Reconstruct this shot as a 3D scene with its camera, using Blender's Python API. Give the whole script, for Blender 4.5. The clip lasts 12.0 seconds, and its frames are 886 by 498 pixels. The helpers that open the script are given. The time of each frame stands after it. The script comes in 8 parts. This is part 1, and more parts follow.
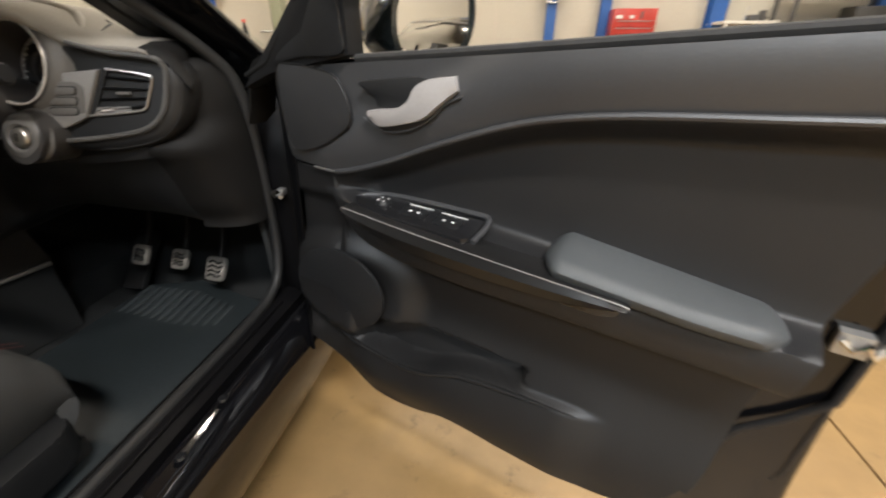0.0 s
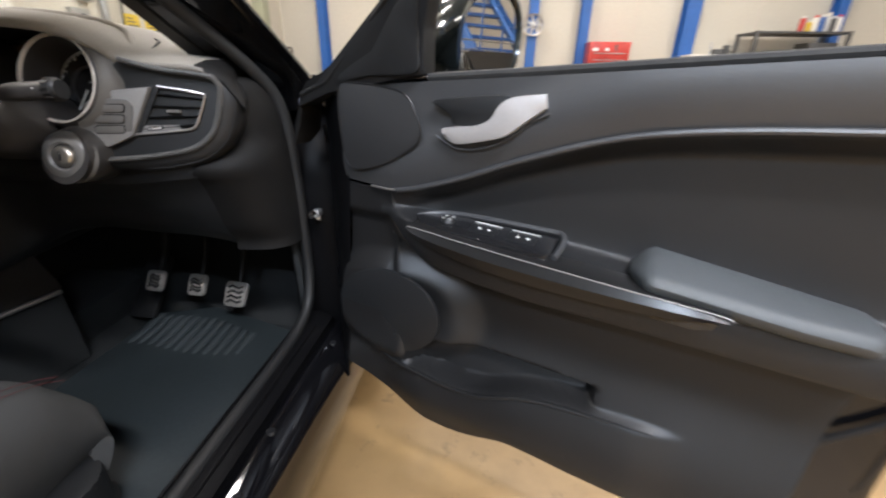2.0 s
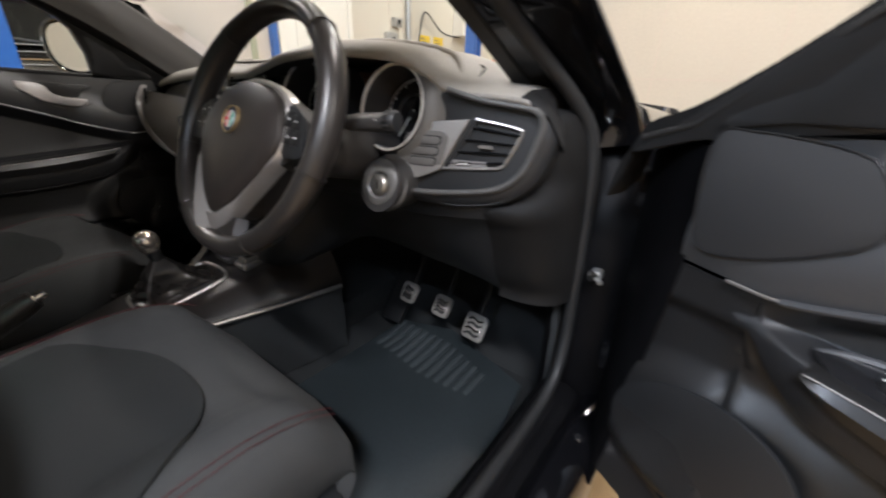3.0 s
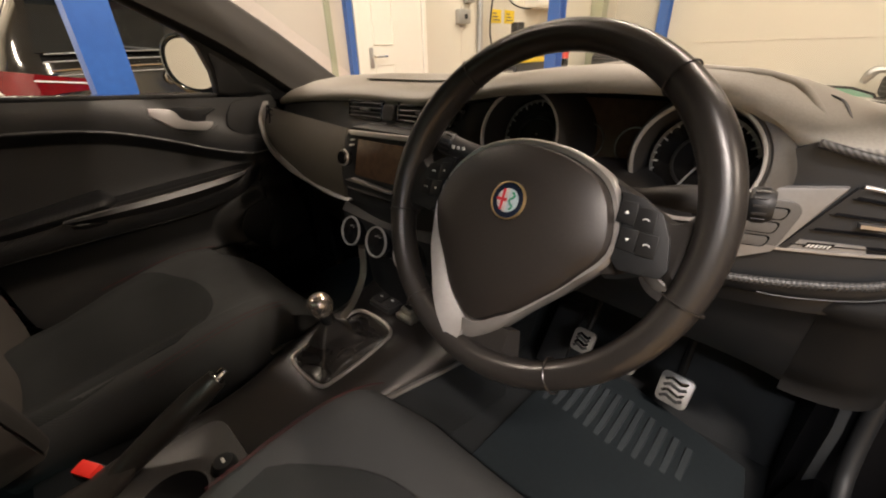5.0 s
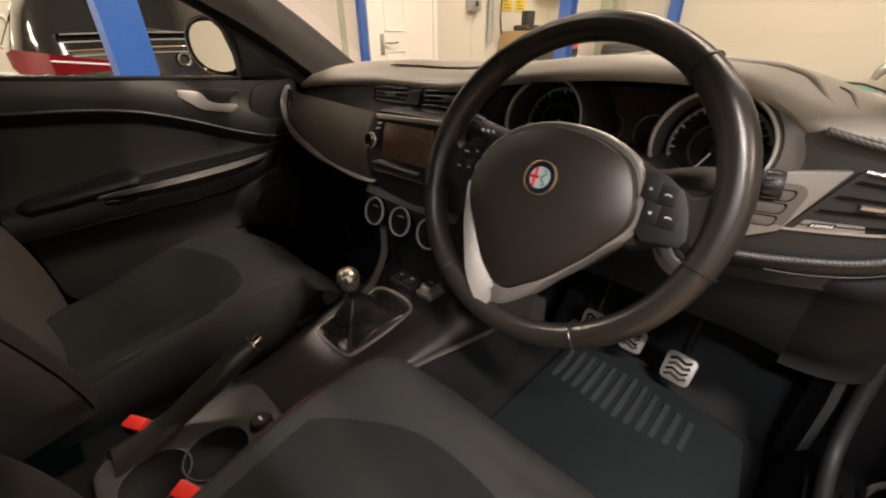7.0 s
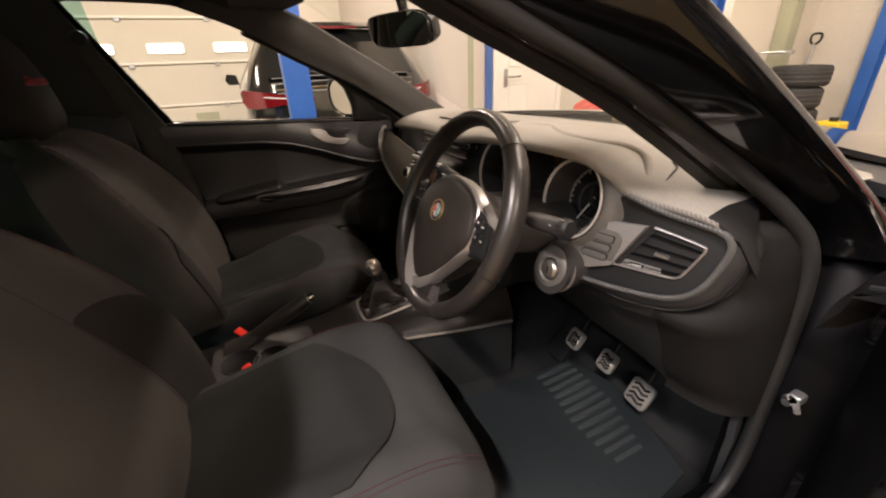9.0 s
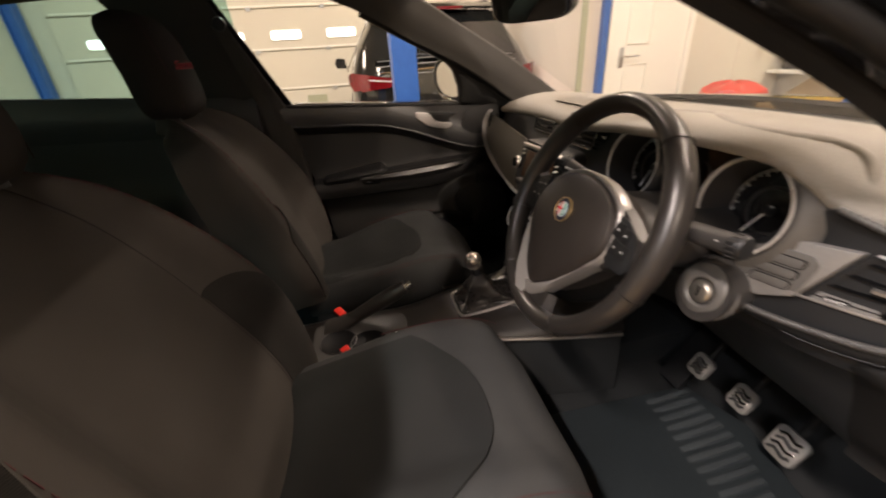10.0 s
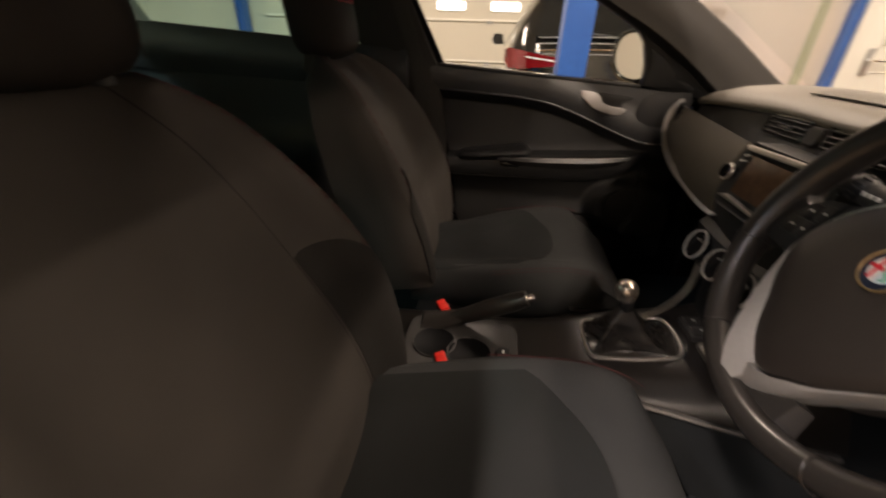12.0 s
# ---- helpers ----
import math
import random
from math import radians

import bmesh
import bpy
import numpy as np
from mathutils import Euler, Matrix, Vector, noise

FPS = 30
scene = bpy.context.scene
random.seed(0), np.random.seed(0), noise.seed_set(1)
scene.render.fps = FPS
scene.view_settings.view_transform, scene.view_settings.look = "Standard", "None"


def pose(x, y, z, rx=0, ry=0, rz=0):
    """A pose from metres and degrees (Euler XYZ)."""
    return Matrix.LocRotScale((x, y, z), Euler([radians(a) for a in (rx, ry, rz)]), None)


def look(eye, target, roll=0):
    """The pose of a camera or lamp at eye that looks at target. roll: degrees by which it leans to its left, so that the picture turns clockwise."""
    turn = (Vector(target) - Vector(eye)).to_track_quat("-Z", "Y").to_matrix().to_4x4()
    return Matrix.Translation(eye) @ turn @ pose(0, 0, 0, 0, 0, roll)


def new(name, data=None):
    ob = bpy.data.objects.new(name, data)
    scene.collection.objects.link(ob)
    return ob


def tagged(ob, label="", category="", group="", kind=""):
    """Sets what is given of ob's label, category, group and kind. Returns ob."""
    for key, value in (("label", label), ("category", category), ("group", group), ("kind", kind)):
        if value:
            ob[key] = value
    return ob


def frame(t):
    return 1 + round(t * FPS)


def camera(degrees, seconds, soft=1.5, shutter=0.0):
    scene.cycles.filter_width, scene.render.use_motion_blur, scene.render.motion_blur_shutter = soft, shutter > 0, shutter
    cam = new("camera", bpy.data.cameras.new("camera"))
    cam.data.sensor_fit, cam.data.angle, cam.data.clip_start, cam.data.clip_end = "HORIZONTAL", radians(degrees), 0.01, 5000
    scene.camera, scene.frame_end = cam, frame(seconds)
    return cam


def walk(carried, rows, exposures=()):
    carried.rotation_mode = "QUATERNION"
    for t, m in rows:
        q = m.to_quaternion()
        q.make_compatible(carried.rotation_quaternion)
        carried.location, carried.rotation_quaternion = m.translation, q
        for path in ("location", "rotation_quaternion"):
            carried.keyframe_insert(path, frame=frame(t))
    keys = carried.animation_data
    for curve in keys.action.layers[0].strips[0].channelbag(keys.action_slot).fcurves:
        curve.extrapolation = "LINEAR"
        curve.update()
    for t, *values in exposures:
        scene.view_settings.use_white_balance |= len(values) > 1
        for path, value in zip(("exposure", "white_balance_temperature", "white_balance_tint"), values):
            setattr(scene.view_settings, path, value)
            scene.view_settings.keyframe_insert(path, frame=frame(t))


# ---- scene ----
cam = camera(96.8, 12.0, soft=2.0, shutter=0.35)
PATH = [
    (0, (1.293, -0.378, 0.915), (0.999, 1.375, -0.002), 0.5),
    (0.5, (1.281, -0.467, 0.914), (1.46, 1.351, 0.101), 1.8),
    (0.8, (1.245, -0.503, 0.907), (1.566, 1.321, 0.15), 2.2),
    (1, (1.233, -0.507, 0.911), (1.563, 1.314, 0.151), 2.1),
    (1.5, (1.189, -0.493, 0.921), (1.392, 1.343, 0.155), 1.5),
    (2, (1.155, -0.393, 0.901), (0.961, 1.427, 0.095), 1.1),
    (2.5, (1.112, -0.277, 0.915), (0.396, 1.403, 0.102), 1.6),
    (3, (0.947, -0.265, 0.927), (-0.163, 1.2, 0.139), 1.7),
    (3.5, (0.8, -0.243, 0.947), (-0.507, 1.033, 0.132), -1.1),
    (3.7, (0.741, -0.232, 0.958), (-0.606, 0.991, 0.129), -1.9),
    (5.3, (0.572, -0.338, 1.014), (-0.641, 0.969, 0.108), -1.6),
    (5.5, (0.558, -0.359, 1.02), (-0.634, 0.968, 0.116), -1.3),
    (6, (0.529, -0.399, 1.021), (-0.635, 0.944, 0.105), -0.6),
    (6.5, (0.535, -0.414, 1.022), (-0.648, 0.909, 0.099), -0.4),
    (7, (0.591, -0.366, 1.004), (-0.648, 0.892, 0.064), -0.7),
    (7.2, (0.627, -0.333, 0.998), (-0.651, 0.882, 0.054), -1.1),
    (8.8, (0.946, -0.227, 1.08), (-0.696, 0.538, 0.232), -2.5),
    (9, (0.972, -0.253, 1.096), (-0.687, 0.479, 0.253), -2.6),
    (9.5, (0.985, -0.294, 1.112), (-0.728, 0.304, 0.271), -3.1),
    (10, (0.888, -0.281, 1.092), (-0.873, 0.045, 0.202), -3.7),
    (10.5, (0.777, -0.269, 1.088), (-0.995, -0.386, 0.166), -2.1),
    (11, (0.719, -0.279, 1.085), (-0.973, -0.876, 0.202), 0.3),
    (11.2, (0.711, -0.289, 1.074), (-0.956, -0.995, 0.221), 0.3),
    (11.5, (0.702, -0.295, 1.055), (-0.961, -0.970, 0.172), 1.0),
    (12, (0.696, -0.32, 1.026), (-1.054, -0.534, 0.083), 1.9),
]
walk(cam, [(t, look(eye, target, roll)) for t, eye, target, roll in PATH],
     exposures=[(0, 0.25, 6450, 12), (0.9, 0.47, 6800, 12), (1.5, 0.47, 6350, 13), (2.5, 0.5, 5600, 14), (3.5, 0.55, 6200, 15), (5.5, 0.55, 7050, 19), (7.0, 0.52, 7000, 19), (9.0, 0.62, 6900, 22), (10.0, 0.57, 7050, 22), (11.2, 0.58, 7200, 22), (12, 0.40, 7150, 22)])
# ---- light: a closed workshop under rows of fluorescent battens ----
world = bpy.data.worlds.new("world")
scene.world = world
world.use_nodes = True
world.node_tree.nodes["Background"].inputs[0].default_value = (1.0, 0.93, 0.82, 1)
world.node_tree.nodes["Background"].inputs[1].default_value = 0.02
LAMP_POWER = 185.0
LAMP_COLOUR = (1.0, 0.90, 0.74)
CEILING = 4.4
COOL = (0.86, 0.94, 1.0)
NEUTRAL = (1.0, 0.95, 0.88)
LAMPS = [(2.5, -2.2, 1.3, NEUTRAL), (2.7, 2.4, 0.2, LAMP_COLOUR), (3.4, 5.0, 0.3, LAMP_COLOUR), (1.3, 2.0, 0.36, LAMP_COLOUR), (-0.5, 4.0, 0.42, LAMP_COLOUR), (-4.4, -3.0, 0.24, LAMP_COLOUR), (-4.2, 0.4, 0.6, LAMP_COLOUR), (6.4, 0.9, 1.1, LAMP_COLOUR), (0.7, -4.4, 1.5, COOL), (4.4, -3.6, 0.5, COOL), (-1.9, -0.9, 0.12, LAMP_COLOUR), (-1.9, 1.9, 0.12, LAMP_COLOUR)]


# ---- helpers of this scene ----
def lerp(a, b, t):
    return a + (b - a) * t


def curve(points, x):
    """Smooth value at x through (x, value) points."""
    xs = [p[0] for p in points]
    if x <= xs[0]:
        return points[0][1]
    if x >= xs[-1]:
        return points[-1][1]
    for i in range(len(xs) - 1):
        if x <= xs[i + 1]:
            h = xs[i + 1] - xs[i]
            t = (x - xs[i]) / h
            slope = []
            for k in (i, i + 1):
                lo, hi = max(k - 1, 0), min(k + 1, len(xs) - 1)
                slope.append((points[hi][1] - points[lo][1]) / (xs[hi] - xs[lo]))
            a, b = points[i][1], points[i + 1][1]
            return (a * (2 * t**3 - 3 * t**2 + 1) + b * (3 * t**2 - 2 * t**3)
                    + h * slope[0] * (t**3 - 2 * t**2 + t) + h * slope[1] * (t**3 - t**2))


def step(a, b, x):
    t = min(1.0, max(0.0, (x - a) / (b - a)))
    return t * t * (3 - 2 * t)


def bump(x, c, w):
    return math.exp(-((x - c) / w) ** 2)


def material(name, colour, rough=0.6, metal=0.0, vary=0.15, grain=90.0, relief=0.1, depth=0.001, coat=0.0,
             patch=3.0, sheen=0.0, alpha_glass=False, spec=0.5, wear=0.0):
    """A procedural surface with fine grain and broad unevenness."""
    m = bpy.data.materials.new(name)
    m.use_nodes = True
    nt = m.node_tree
    b = nt.nodes["Principled BSDF"]
    b.inputs["Metallic"].default_value = metal
    b.inputs["Coat Weight"].default_value = coat
    b.inputs["Coat Roughness"].default_value = 0.06
    b.inputs["Specular IOR Level"].default_value = spec
    if sheen:
        b.inputs["Sheen Weight"].default_value = sheen
        b.inputs["Sheen Roughness"].default_value = 0.4
    co = nt.nodes.new("ShaderNodeTexCoord")
    fine = nt.nodes.new("ShaderNodeTexNoise")
    fine.inputs["Scale"].default_value = grain
    fine.inputs["Detail"].default_value = 4
    broad = nt.nodes.new("ShaderNodeTexNoise")
    broad.inputs["Scale"].default_value = patch
    broad.inputs["Detail"].default_value = 5
    for n in (fine, broad):
        nt.links.new(co.outputs["Object"], n.inputs["Vector"])
    mix = nt.nodes.new("ShaderNodeMath")
    mix.operation = "MULTIPLY"
    nt.links.new(fine.outputs["Fac"], mix.inputs[0])
    nt.links.new(broad.outputs["Fac"], mix.inputs[1])
    ramp = nt.nodes.new("ShaderNodeMapRange")
    ramp.inputs["From Min"].default_value, ramp.inputs["From Max"].default_value = 0.12, 0.42
    ramp.inputs["To Min"].default_value, ramp.inputs["To Max"].default_value = 1 - vary, 1 + vary
    nt.links.new(mix.outputs[0], ramp.inputs["Value"])
    tint = nt.nodes.new("ShaderNodeVectorMath")
    tint.operation = "SCALE"
    tint.inputs[0].default_value = colour
    nt.links.new(ramp.outputs[0], tint.inputs["Scale"])
    nt.links.new(tint.outputs[0], b.inputs["Base Color"])
    rr = nt.nodes.new("ShaderNodeMapRange")
    rr.inputs["From Min"].default_value, rr.inputs["From Max"].default_value = 0.3, 0.7
    rr.inputs["To Min"].default_value = max(0.02, rough - 0.12 * rough - wear)
    rr.inputs["To Max"].default_value = min(1.0, rough + 0.15 * rough)
    nt.links.new(broad.outputs["Fac"], rr.inputs["Value"])
    nt.links.new(rr.outputs[0], b.inputs["Roughness"])
    if relief:
        bp = nt.nodes.new("ShaderNodeBump")
        bp.inputs["Strength"].default_value = relief
        bp.inputs["Distance"].default_value = depth
        nt.links.new(fine.outputs["Fac"], bp.inputs["Height"])
        nt.links.new(bp.outputs[0], b.inputs["Normal"])
    return m


def weave(name, colour, light, scale, rough=0.45, turn=0.6, spec=0.5):
    """A twill weave: slanted bands crossing at a small pitch, as on carbon-look trim and seat cloth."""
    m = bpy.data.materials.new(name)
    m.use_nodes = True
    nt = m.node_tree
    b = nt.nodes["Principled BSDF"]
    b.inputs["Specular IOR Level"].default_value = spec
    co = nt.nodes.new("ShaderNodeTexCoord")
    mp = nt.nodes.new("ShaderNodeMapping")
    mp.inputs["Rotation"].default_value = (turn, 0.35, turn)
    nt.links.new(co.outputs["Object"], mp.inputs["Vector"])
    w = nt.nodes.new("ShaderNodeTexWave")
    w.inputs["Scale"].default_value = scale
    w.inputs["Distortion"].default_value = 0.4
    w.inputs["Detail"].default_value = 1
    nt.links.new(mp.outputs[0], w.inputs["Vector"])
    nz = nt.nodes.new("ShaderNodeTexNoise")
    nz.inputs["Scale"].default_value = 6
    nz.inputs["Detail"].default_value = 4
    nt.links.new(co.outputs["Object"], nz.inputs["Vector"])
    mx = nt.nodes.new("ShaderNodeMix")
    mx.data_type = "RGBA"
    mx.inputs[6].default_value = (*colour, 1)
    mx.inputs[7].default_value = (*light, 1)
    nt.links.new(w.outputs["Fac"], mx.inputs[0])
    sc = nt.nodes.new("ShaderNodeVectorMath")
    sc.operation = "SCALE"
    rg = nt.nodes.new("ShaderNodeMapRange")
    rg.inputs["To Min"].default_value, rg.inputs["To Max"].default_value = 0.75, 1.25
    nt.links.new(nz.outputs["Fac"], rg.inputs["Value"])
    nt.links.new(mx.outputs[2], sc.inputs[0])
    nt.links.new(rg.outputs[0], sc.inputs["Scale"])
    nt.links.new(sc.outputs[0], b.inputs["Base Color"])
    b.inputs["Roughness"].default_value = rough
    bp = nt.nodes.new("ShaderNodeBump")
    bp.inputs["Strength"].default_value = 0.35
    bp.inputs["Distance"].default_value = 0.0008
    nt.links.new(w.outputs["Fac"], bp.inputs["Height"])
    nt.links.new(bp.outputs[0], b.inputs["Normal"])
    return m


def glow(name, colour, strength):
    m = bpy.data.materials.new(name)
    m.use_nodes = True
    b = m.node_tree.nodes["Principled BSDF"]
    b.inputs["Base Color"].default_value = (*colour, 1)
    b.inputs["Emission Color"].default_value = (*colour, 1)
    b.inputs["Emission Strength"].default_value = strength
    return m


def glass(name, colour, rough=0.0):
    """Thin clear or tinted pane: mostly lets light through, with a faint gloss."""
    m = bpy.data.materials.new(name)
    m.use_nodes = True
    nt = m.node_tree
    nt.nodes.clear()
    out = nt.nodes.new("ShaderNodeOutputMaterial")
    tr = nt.nodes.new("ShaderNodeBsdfTransparent")
    tr.inputs[0].default_value = (*colour, 1)
    gl = nt.nodes.new("ShaderNodeBsdfGlossy")
    gl.inputs["Roughness"].default_value = rough
    mx = nt.nodes.new("ShaderNodeMixShader")
    fr = nt.nodes.new("ShaderNodeLayerWeight")
    fr.inputs["Blend"].default_value = 0.5
    pw = nt.nodes.new("ShaderNodeMath")
    pw.operation = "POWER"
    pw.inputs[1].default_value = 5.0
    nt.links.new(fr.outputs["Facing"], pw.inputs[0])
    ad = nt.nodes.new("ShaderNodeMath")
    ad.operation = "MULTIPLY_ADD"
    ad.inputs[1].default_value, ad.inputs[2].default_value = 0.6, 0.03
    nt.links.new(pw.outputs[0], ad.inputs[0])
    nt.links.new(ad.outputs[0], mx.inputs[0])
    nt.links.new(tr.outputs[0], mx.inputs[1])
    nt.links.new(gl.outputs[0], mx.inputs[2])
    nt.links.new(mx.outputs[0], out.inputs[0])
    return m


def thing(name, at, label, category, group="", kind=""):
    ob = new(name)
    ob.location = at
    ob.empty_display_size = 0.05
    return tagged(ob, label, category, group, kind)


def part(name, bm, mat, parent=None, label="", angle=38, flip=True):
    """Links a bmesh, given in world metres, as one mesh under a thing or under a part."""
    if flip:
        bmesh.ops.recalc_face_normals(bm, faces=bm.faces)
    me = bpy.data.meshes.new(name)
    bm.to_mesh(me)
    bm.free()
    me.materials.append(mat)
    for p in me.polygons:
        p.use_smooth = True
    me.set_sharp_from_angle(angle=radians(angle))
    ob = new(name, me)
    if parent is not None:
        ob.parent = parent
        if parent.type == "EMPTY":
            ob.matrix_parent_inverse = Matrix.LocRotScale(parent.location, parent.rotation_euler, None).inverted()
    if label:
        ob["label"] = label
    return ob


def moved(bm, m):
    bm.transform(m)
    return bm


def box(x0, x1, y0, y1, z0, z1, bevel=0.004, seg=2, m=None):
    bm = bmesh.new()
    bmesh.ops.create_cube(bm, size=1.0)
    for v in bm.verts:
        v.co = Vector(((x0 + x1) / 2 + v.co.x * (x1 - x0), (y0 + y1) / 2 + v.co.y * (y1 - y0), (z0 + z1) / 2 + v.co.z * (z1 - z0)))
    if bevel:
        bmesh.ops.bevel(bm, geom=bm.edges[:], offset=bevel, segments=seg, affect="EDGES", profile=0.6)
    if m is not None:
        bm.transform(m)
    return bm


def loft(rings, closed=True, caps=True, bm=None):
    """A skin over rings of points of equal count."""
    bm = bm or bmesh.new()
    rows = [[bm.verts.new(p) for p in ring] for ring in rings]
    n = len(rows[0])
    for a, b in zip(rows, rows[1:]):
        for i in range(n if closed else n - 1):
            j = (i + 1) % n
            bm.faces.new((a[i], a[j], b[j], b[i]))
    if caps and closed:
        bm.faces.new(rows[0][::-1])
        bm.faces.new(rows[-1])
    return bm


def tube(path, r, n=12, closed=False, flat=1.0, bm=None):
    """A round rod along a path; r is a number or one per point."""
    path = [Vector(p) for p in path]
    rings = []
    up = None
    for i, p in enumerate(path):
        a = path[i - 1] if i or closed else p
        b = path[(i + 1) % len(path)] if i + 1 < len(path) or closed else p
        t = (b - a).normalized()
        if up is None:
            up = t.orthogonal().normalized()
        up = (up - t * up.dot(t)).normalized()
        side = t.cross(up)
        rad = r[i] if isinstance(r, (list, tuple)) else r
        rings.append([p + up * (rad * math.cos(k * 2 * math.pi / n)) + side * (rad * flat * math.sin(k * 2 * math.pi / n)) for k in range(n)])
    if closed:
        rings.append(rings[0])
    bm = loft(rings, True, not closed, bm)
    if closed:
        bmesh.ops.remove_doubles(bm, verts=bm.verts, dist=1e-6)
    return bm


def lathe(profile, n=32, m=None, bm=None):
    """A turned shape from (radius, height) points, about z."""
    bm = bm or bmesh.new()
    rings = []
    for rad, h in profile:
        if rad < 1e-6:
            v = bm.verts.new((0, 0, h))
            rings.append([v] * n)
        else:
            rings.append([bm.verts.new((rad * math.cos(2 * math.pi * k / n), rad * math.sin(2 * math.pi * k / n), h)) for k in range(n)])
    for a, b in zip(rings, rings[1:]):
        for k in range(n):
            j = (k + 1) % n
            f = []
            for v in (a[k], a[j], b[j], b[k]):
                if v not in f:
                    f.append(v)
            if len(f) > 2:
                bm.faces.new(f)
    if m is not None:
        bm.transform(m)
    return bm


def prism(outline, place, d0, d1, bevel=0.0, seg=2):
    """A flat outline (a, b) given depth from d0 to d1; place(a, b, d) gives the point."""
    bm = bmesh.new()
    lo = [bm.verts.new(place(a, b, d0)) for a, b in outline]
    hi = [bm.verts.new(place(a, b, d1)) for a, b in outline]
    n = len(outline)
    bm.faces.new(lo[::-1])
    bm.faces.new(hi)
    for i in range(n):
        j = (i + 1) % n
        bm.faces.new((lo[i], lo[j], hi[j], hi[i]))
    bmesh.ops.recalc_face_normals(bm, faces=bm.faces)
    if bevel:
        bmesh.ops.bevel(bm, geom=bm.edges[:], offset=bevel, segments=seg, affect="EDGES", profile=0.6)
    return bm


def sheet(f, nu, nv, thick=0.0, bm=None, wrap=False):
    """A surface f(s, t), s and t from 0 to 1, with some thickness behind it."""
    bm = bm or bmesh.new()
    g = [[bm.verts.new(f(i / nu, j / nv)) for j in range(nv + 1)] for i in range(nu + 1)]
    faces = []
    for i in range(nu):
        for j in range(nv):
            faces.append(bm.faces.new((g[i][j], g[i + 1][j], g[i + 1][j + 1], g[i][j + 1])))
    if thick:
        bm.normal_update()
        back = {v: bm.verts.new(v.co - v.normal * thick) for v in [v for row in g for v in row]}
        for f in faces:
            bm.faces.new([back[v] for v in reversed(f.verts)])
        rim = [g[i][0] for i in range(nu + 1)] + [g[nu][j] for j in range(1, nv + 1)] + [g[i][nv] for i in range(nu - 1, -1, -1)] + [g[0][j] for j in range(nv - 1, 0, -1)]
        for k, v in enumerate(rim):
            w = rim[(k + 1) % len(rim)]
            bm.faces.new((v, w, back[w], back[v]))
    return bm


def joined(*bms):
    out = bmesh.new()
    for b in bms:
        me = bpy.data.meshes.new("tmp")
        b.to_mesh(me)
        b.free()
        out.from_mesh(me)
        bpy.data.meshes.remove(me)
    return out


def smooth_line(points, n=24, closed=False):
    """Points along a rounded line through the given ones."""
    pts = [Vector(p) for p in points]
    out = []
    k = len(pts)
    span = k if closed else k - 1
    for s in range(n * span + (0 if closed else 1)):
        i, t = divmod(s / n, 1)
        i = int(i)
        get = (lambda q: pts[q % k]) if closed else (lambda q: pts[min(max(q, 0), k - 1)])
        p0, p1, p2, p3 = get(i - 1), get(i), get(i + 1), get(i + 2)
        out.append(0.5 * ((2 * p1) + (p2 - p0) * t + (2 * p0 - 5 * p1 + 4 * p2 - p3) * t * t + (3 * p1 - p0 - 3 * p2 + p3) * t**3))
    return out


def rounded(x0, x1, z0, z1, r, n=5):
    """The outline of a rectangle with round corners."""
    out = []
    for cx, cz, a in ((x1 - r, z1 - r, 0), (x0 + r, z1 - r, 90), (x0 + r, z0 + r, 180), (x1 - r, z0 + r, 270)):
        for k in range(n + 1):
            q = radians(a + 90 * k / n)
            out.append((cx + r * math.cos(q), cz + r * math.sin(q)))
    return out


def smooth_outline2(pts, n=3):
    return [(p.x, p.y) for p in smooth_line([(a, b, 0) for a, b in pts], n, True)]


# ---- materials ----
CONCRETE = material("painted_concrete_floor", (0.275, 0.176, 0.074), 0.42, vary=0.16, grain=14, relief=0.15, depth=0.002, patch=0.9)


def stain(m, colour, scale, lo, hi, amount, grain):
    """Lays uneven blotches of another colour over a surface."""
    nt = m.node_tree
    b = nt.nodes["Principled BSDF"]
    src = b.inputs["Base Color"].links[0].from_socket
    co = nt.nodes.new("ShaderNodeTexCoord")
    nz = nt.nodes.new("ShaderNodeTexNoise")
    nz.inputs["Scale"].default_value, nz.inputs["Detail"].default_value, nz.inputs["Roughness"].default_value = scale, 8, grain
    nt.links.new(co.outputs["Object"], nz.inputs["Vector"])
    rg = nt.nodes.new("ShaderNodeMapRange")
    rg.inputs["From Min"].default_value, rg.inputs["From Max"].default_value = lo, hi
    rg.inputs["To Max"].default_value = amount
    nt.links.new(nz.outputs["Fac"], rg.inputs["Value"])
    mx = nt.nodes.new("ShaderNodeMix")
    mx.data_type = "RGBA"
    mx.inputs[7].default_value = (*colour, 1)
    nt.links.new(rg.outputs[0], mx.inputs[0])
    nt.links.new(src, mx.inputs[6])
    nt.links.new(mx.outputs[2], b.inputs["Base Color"])


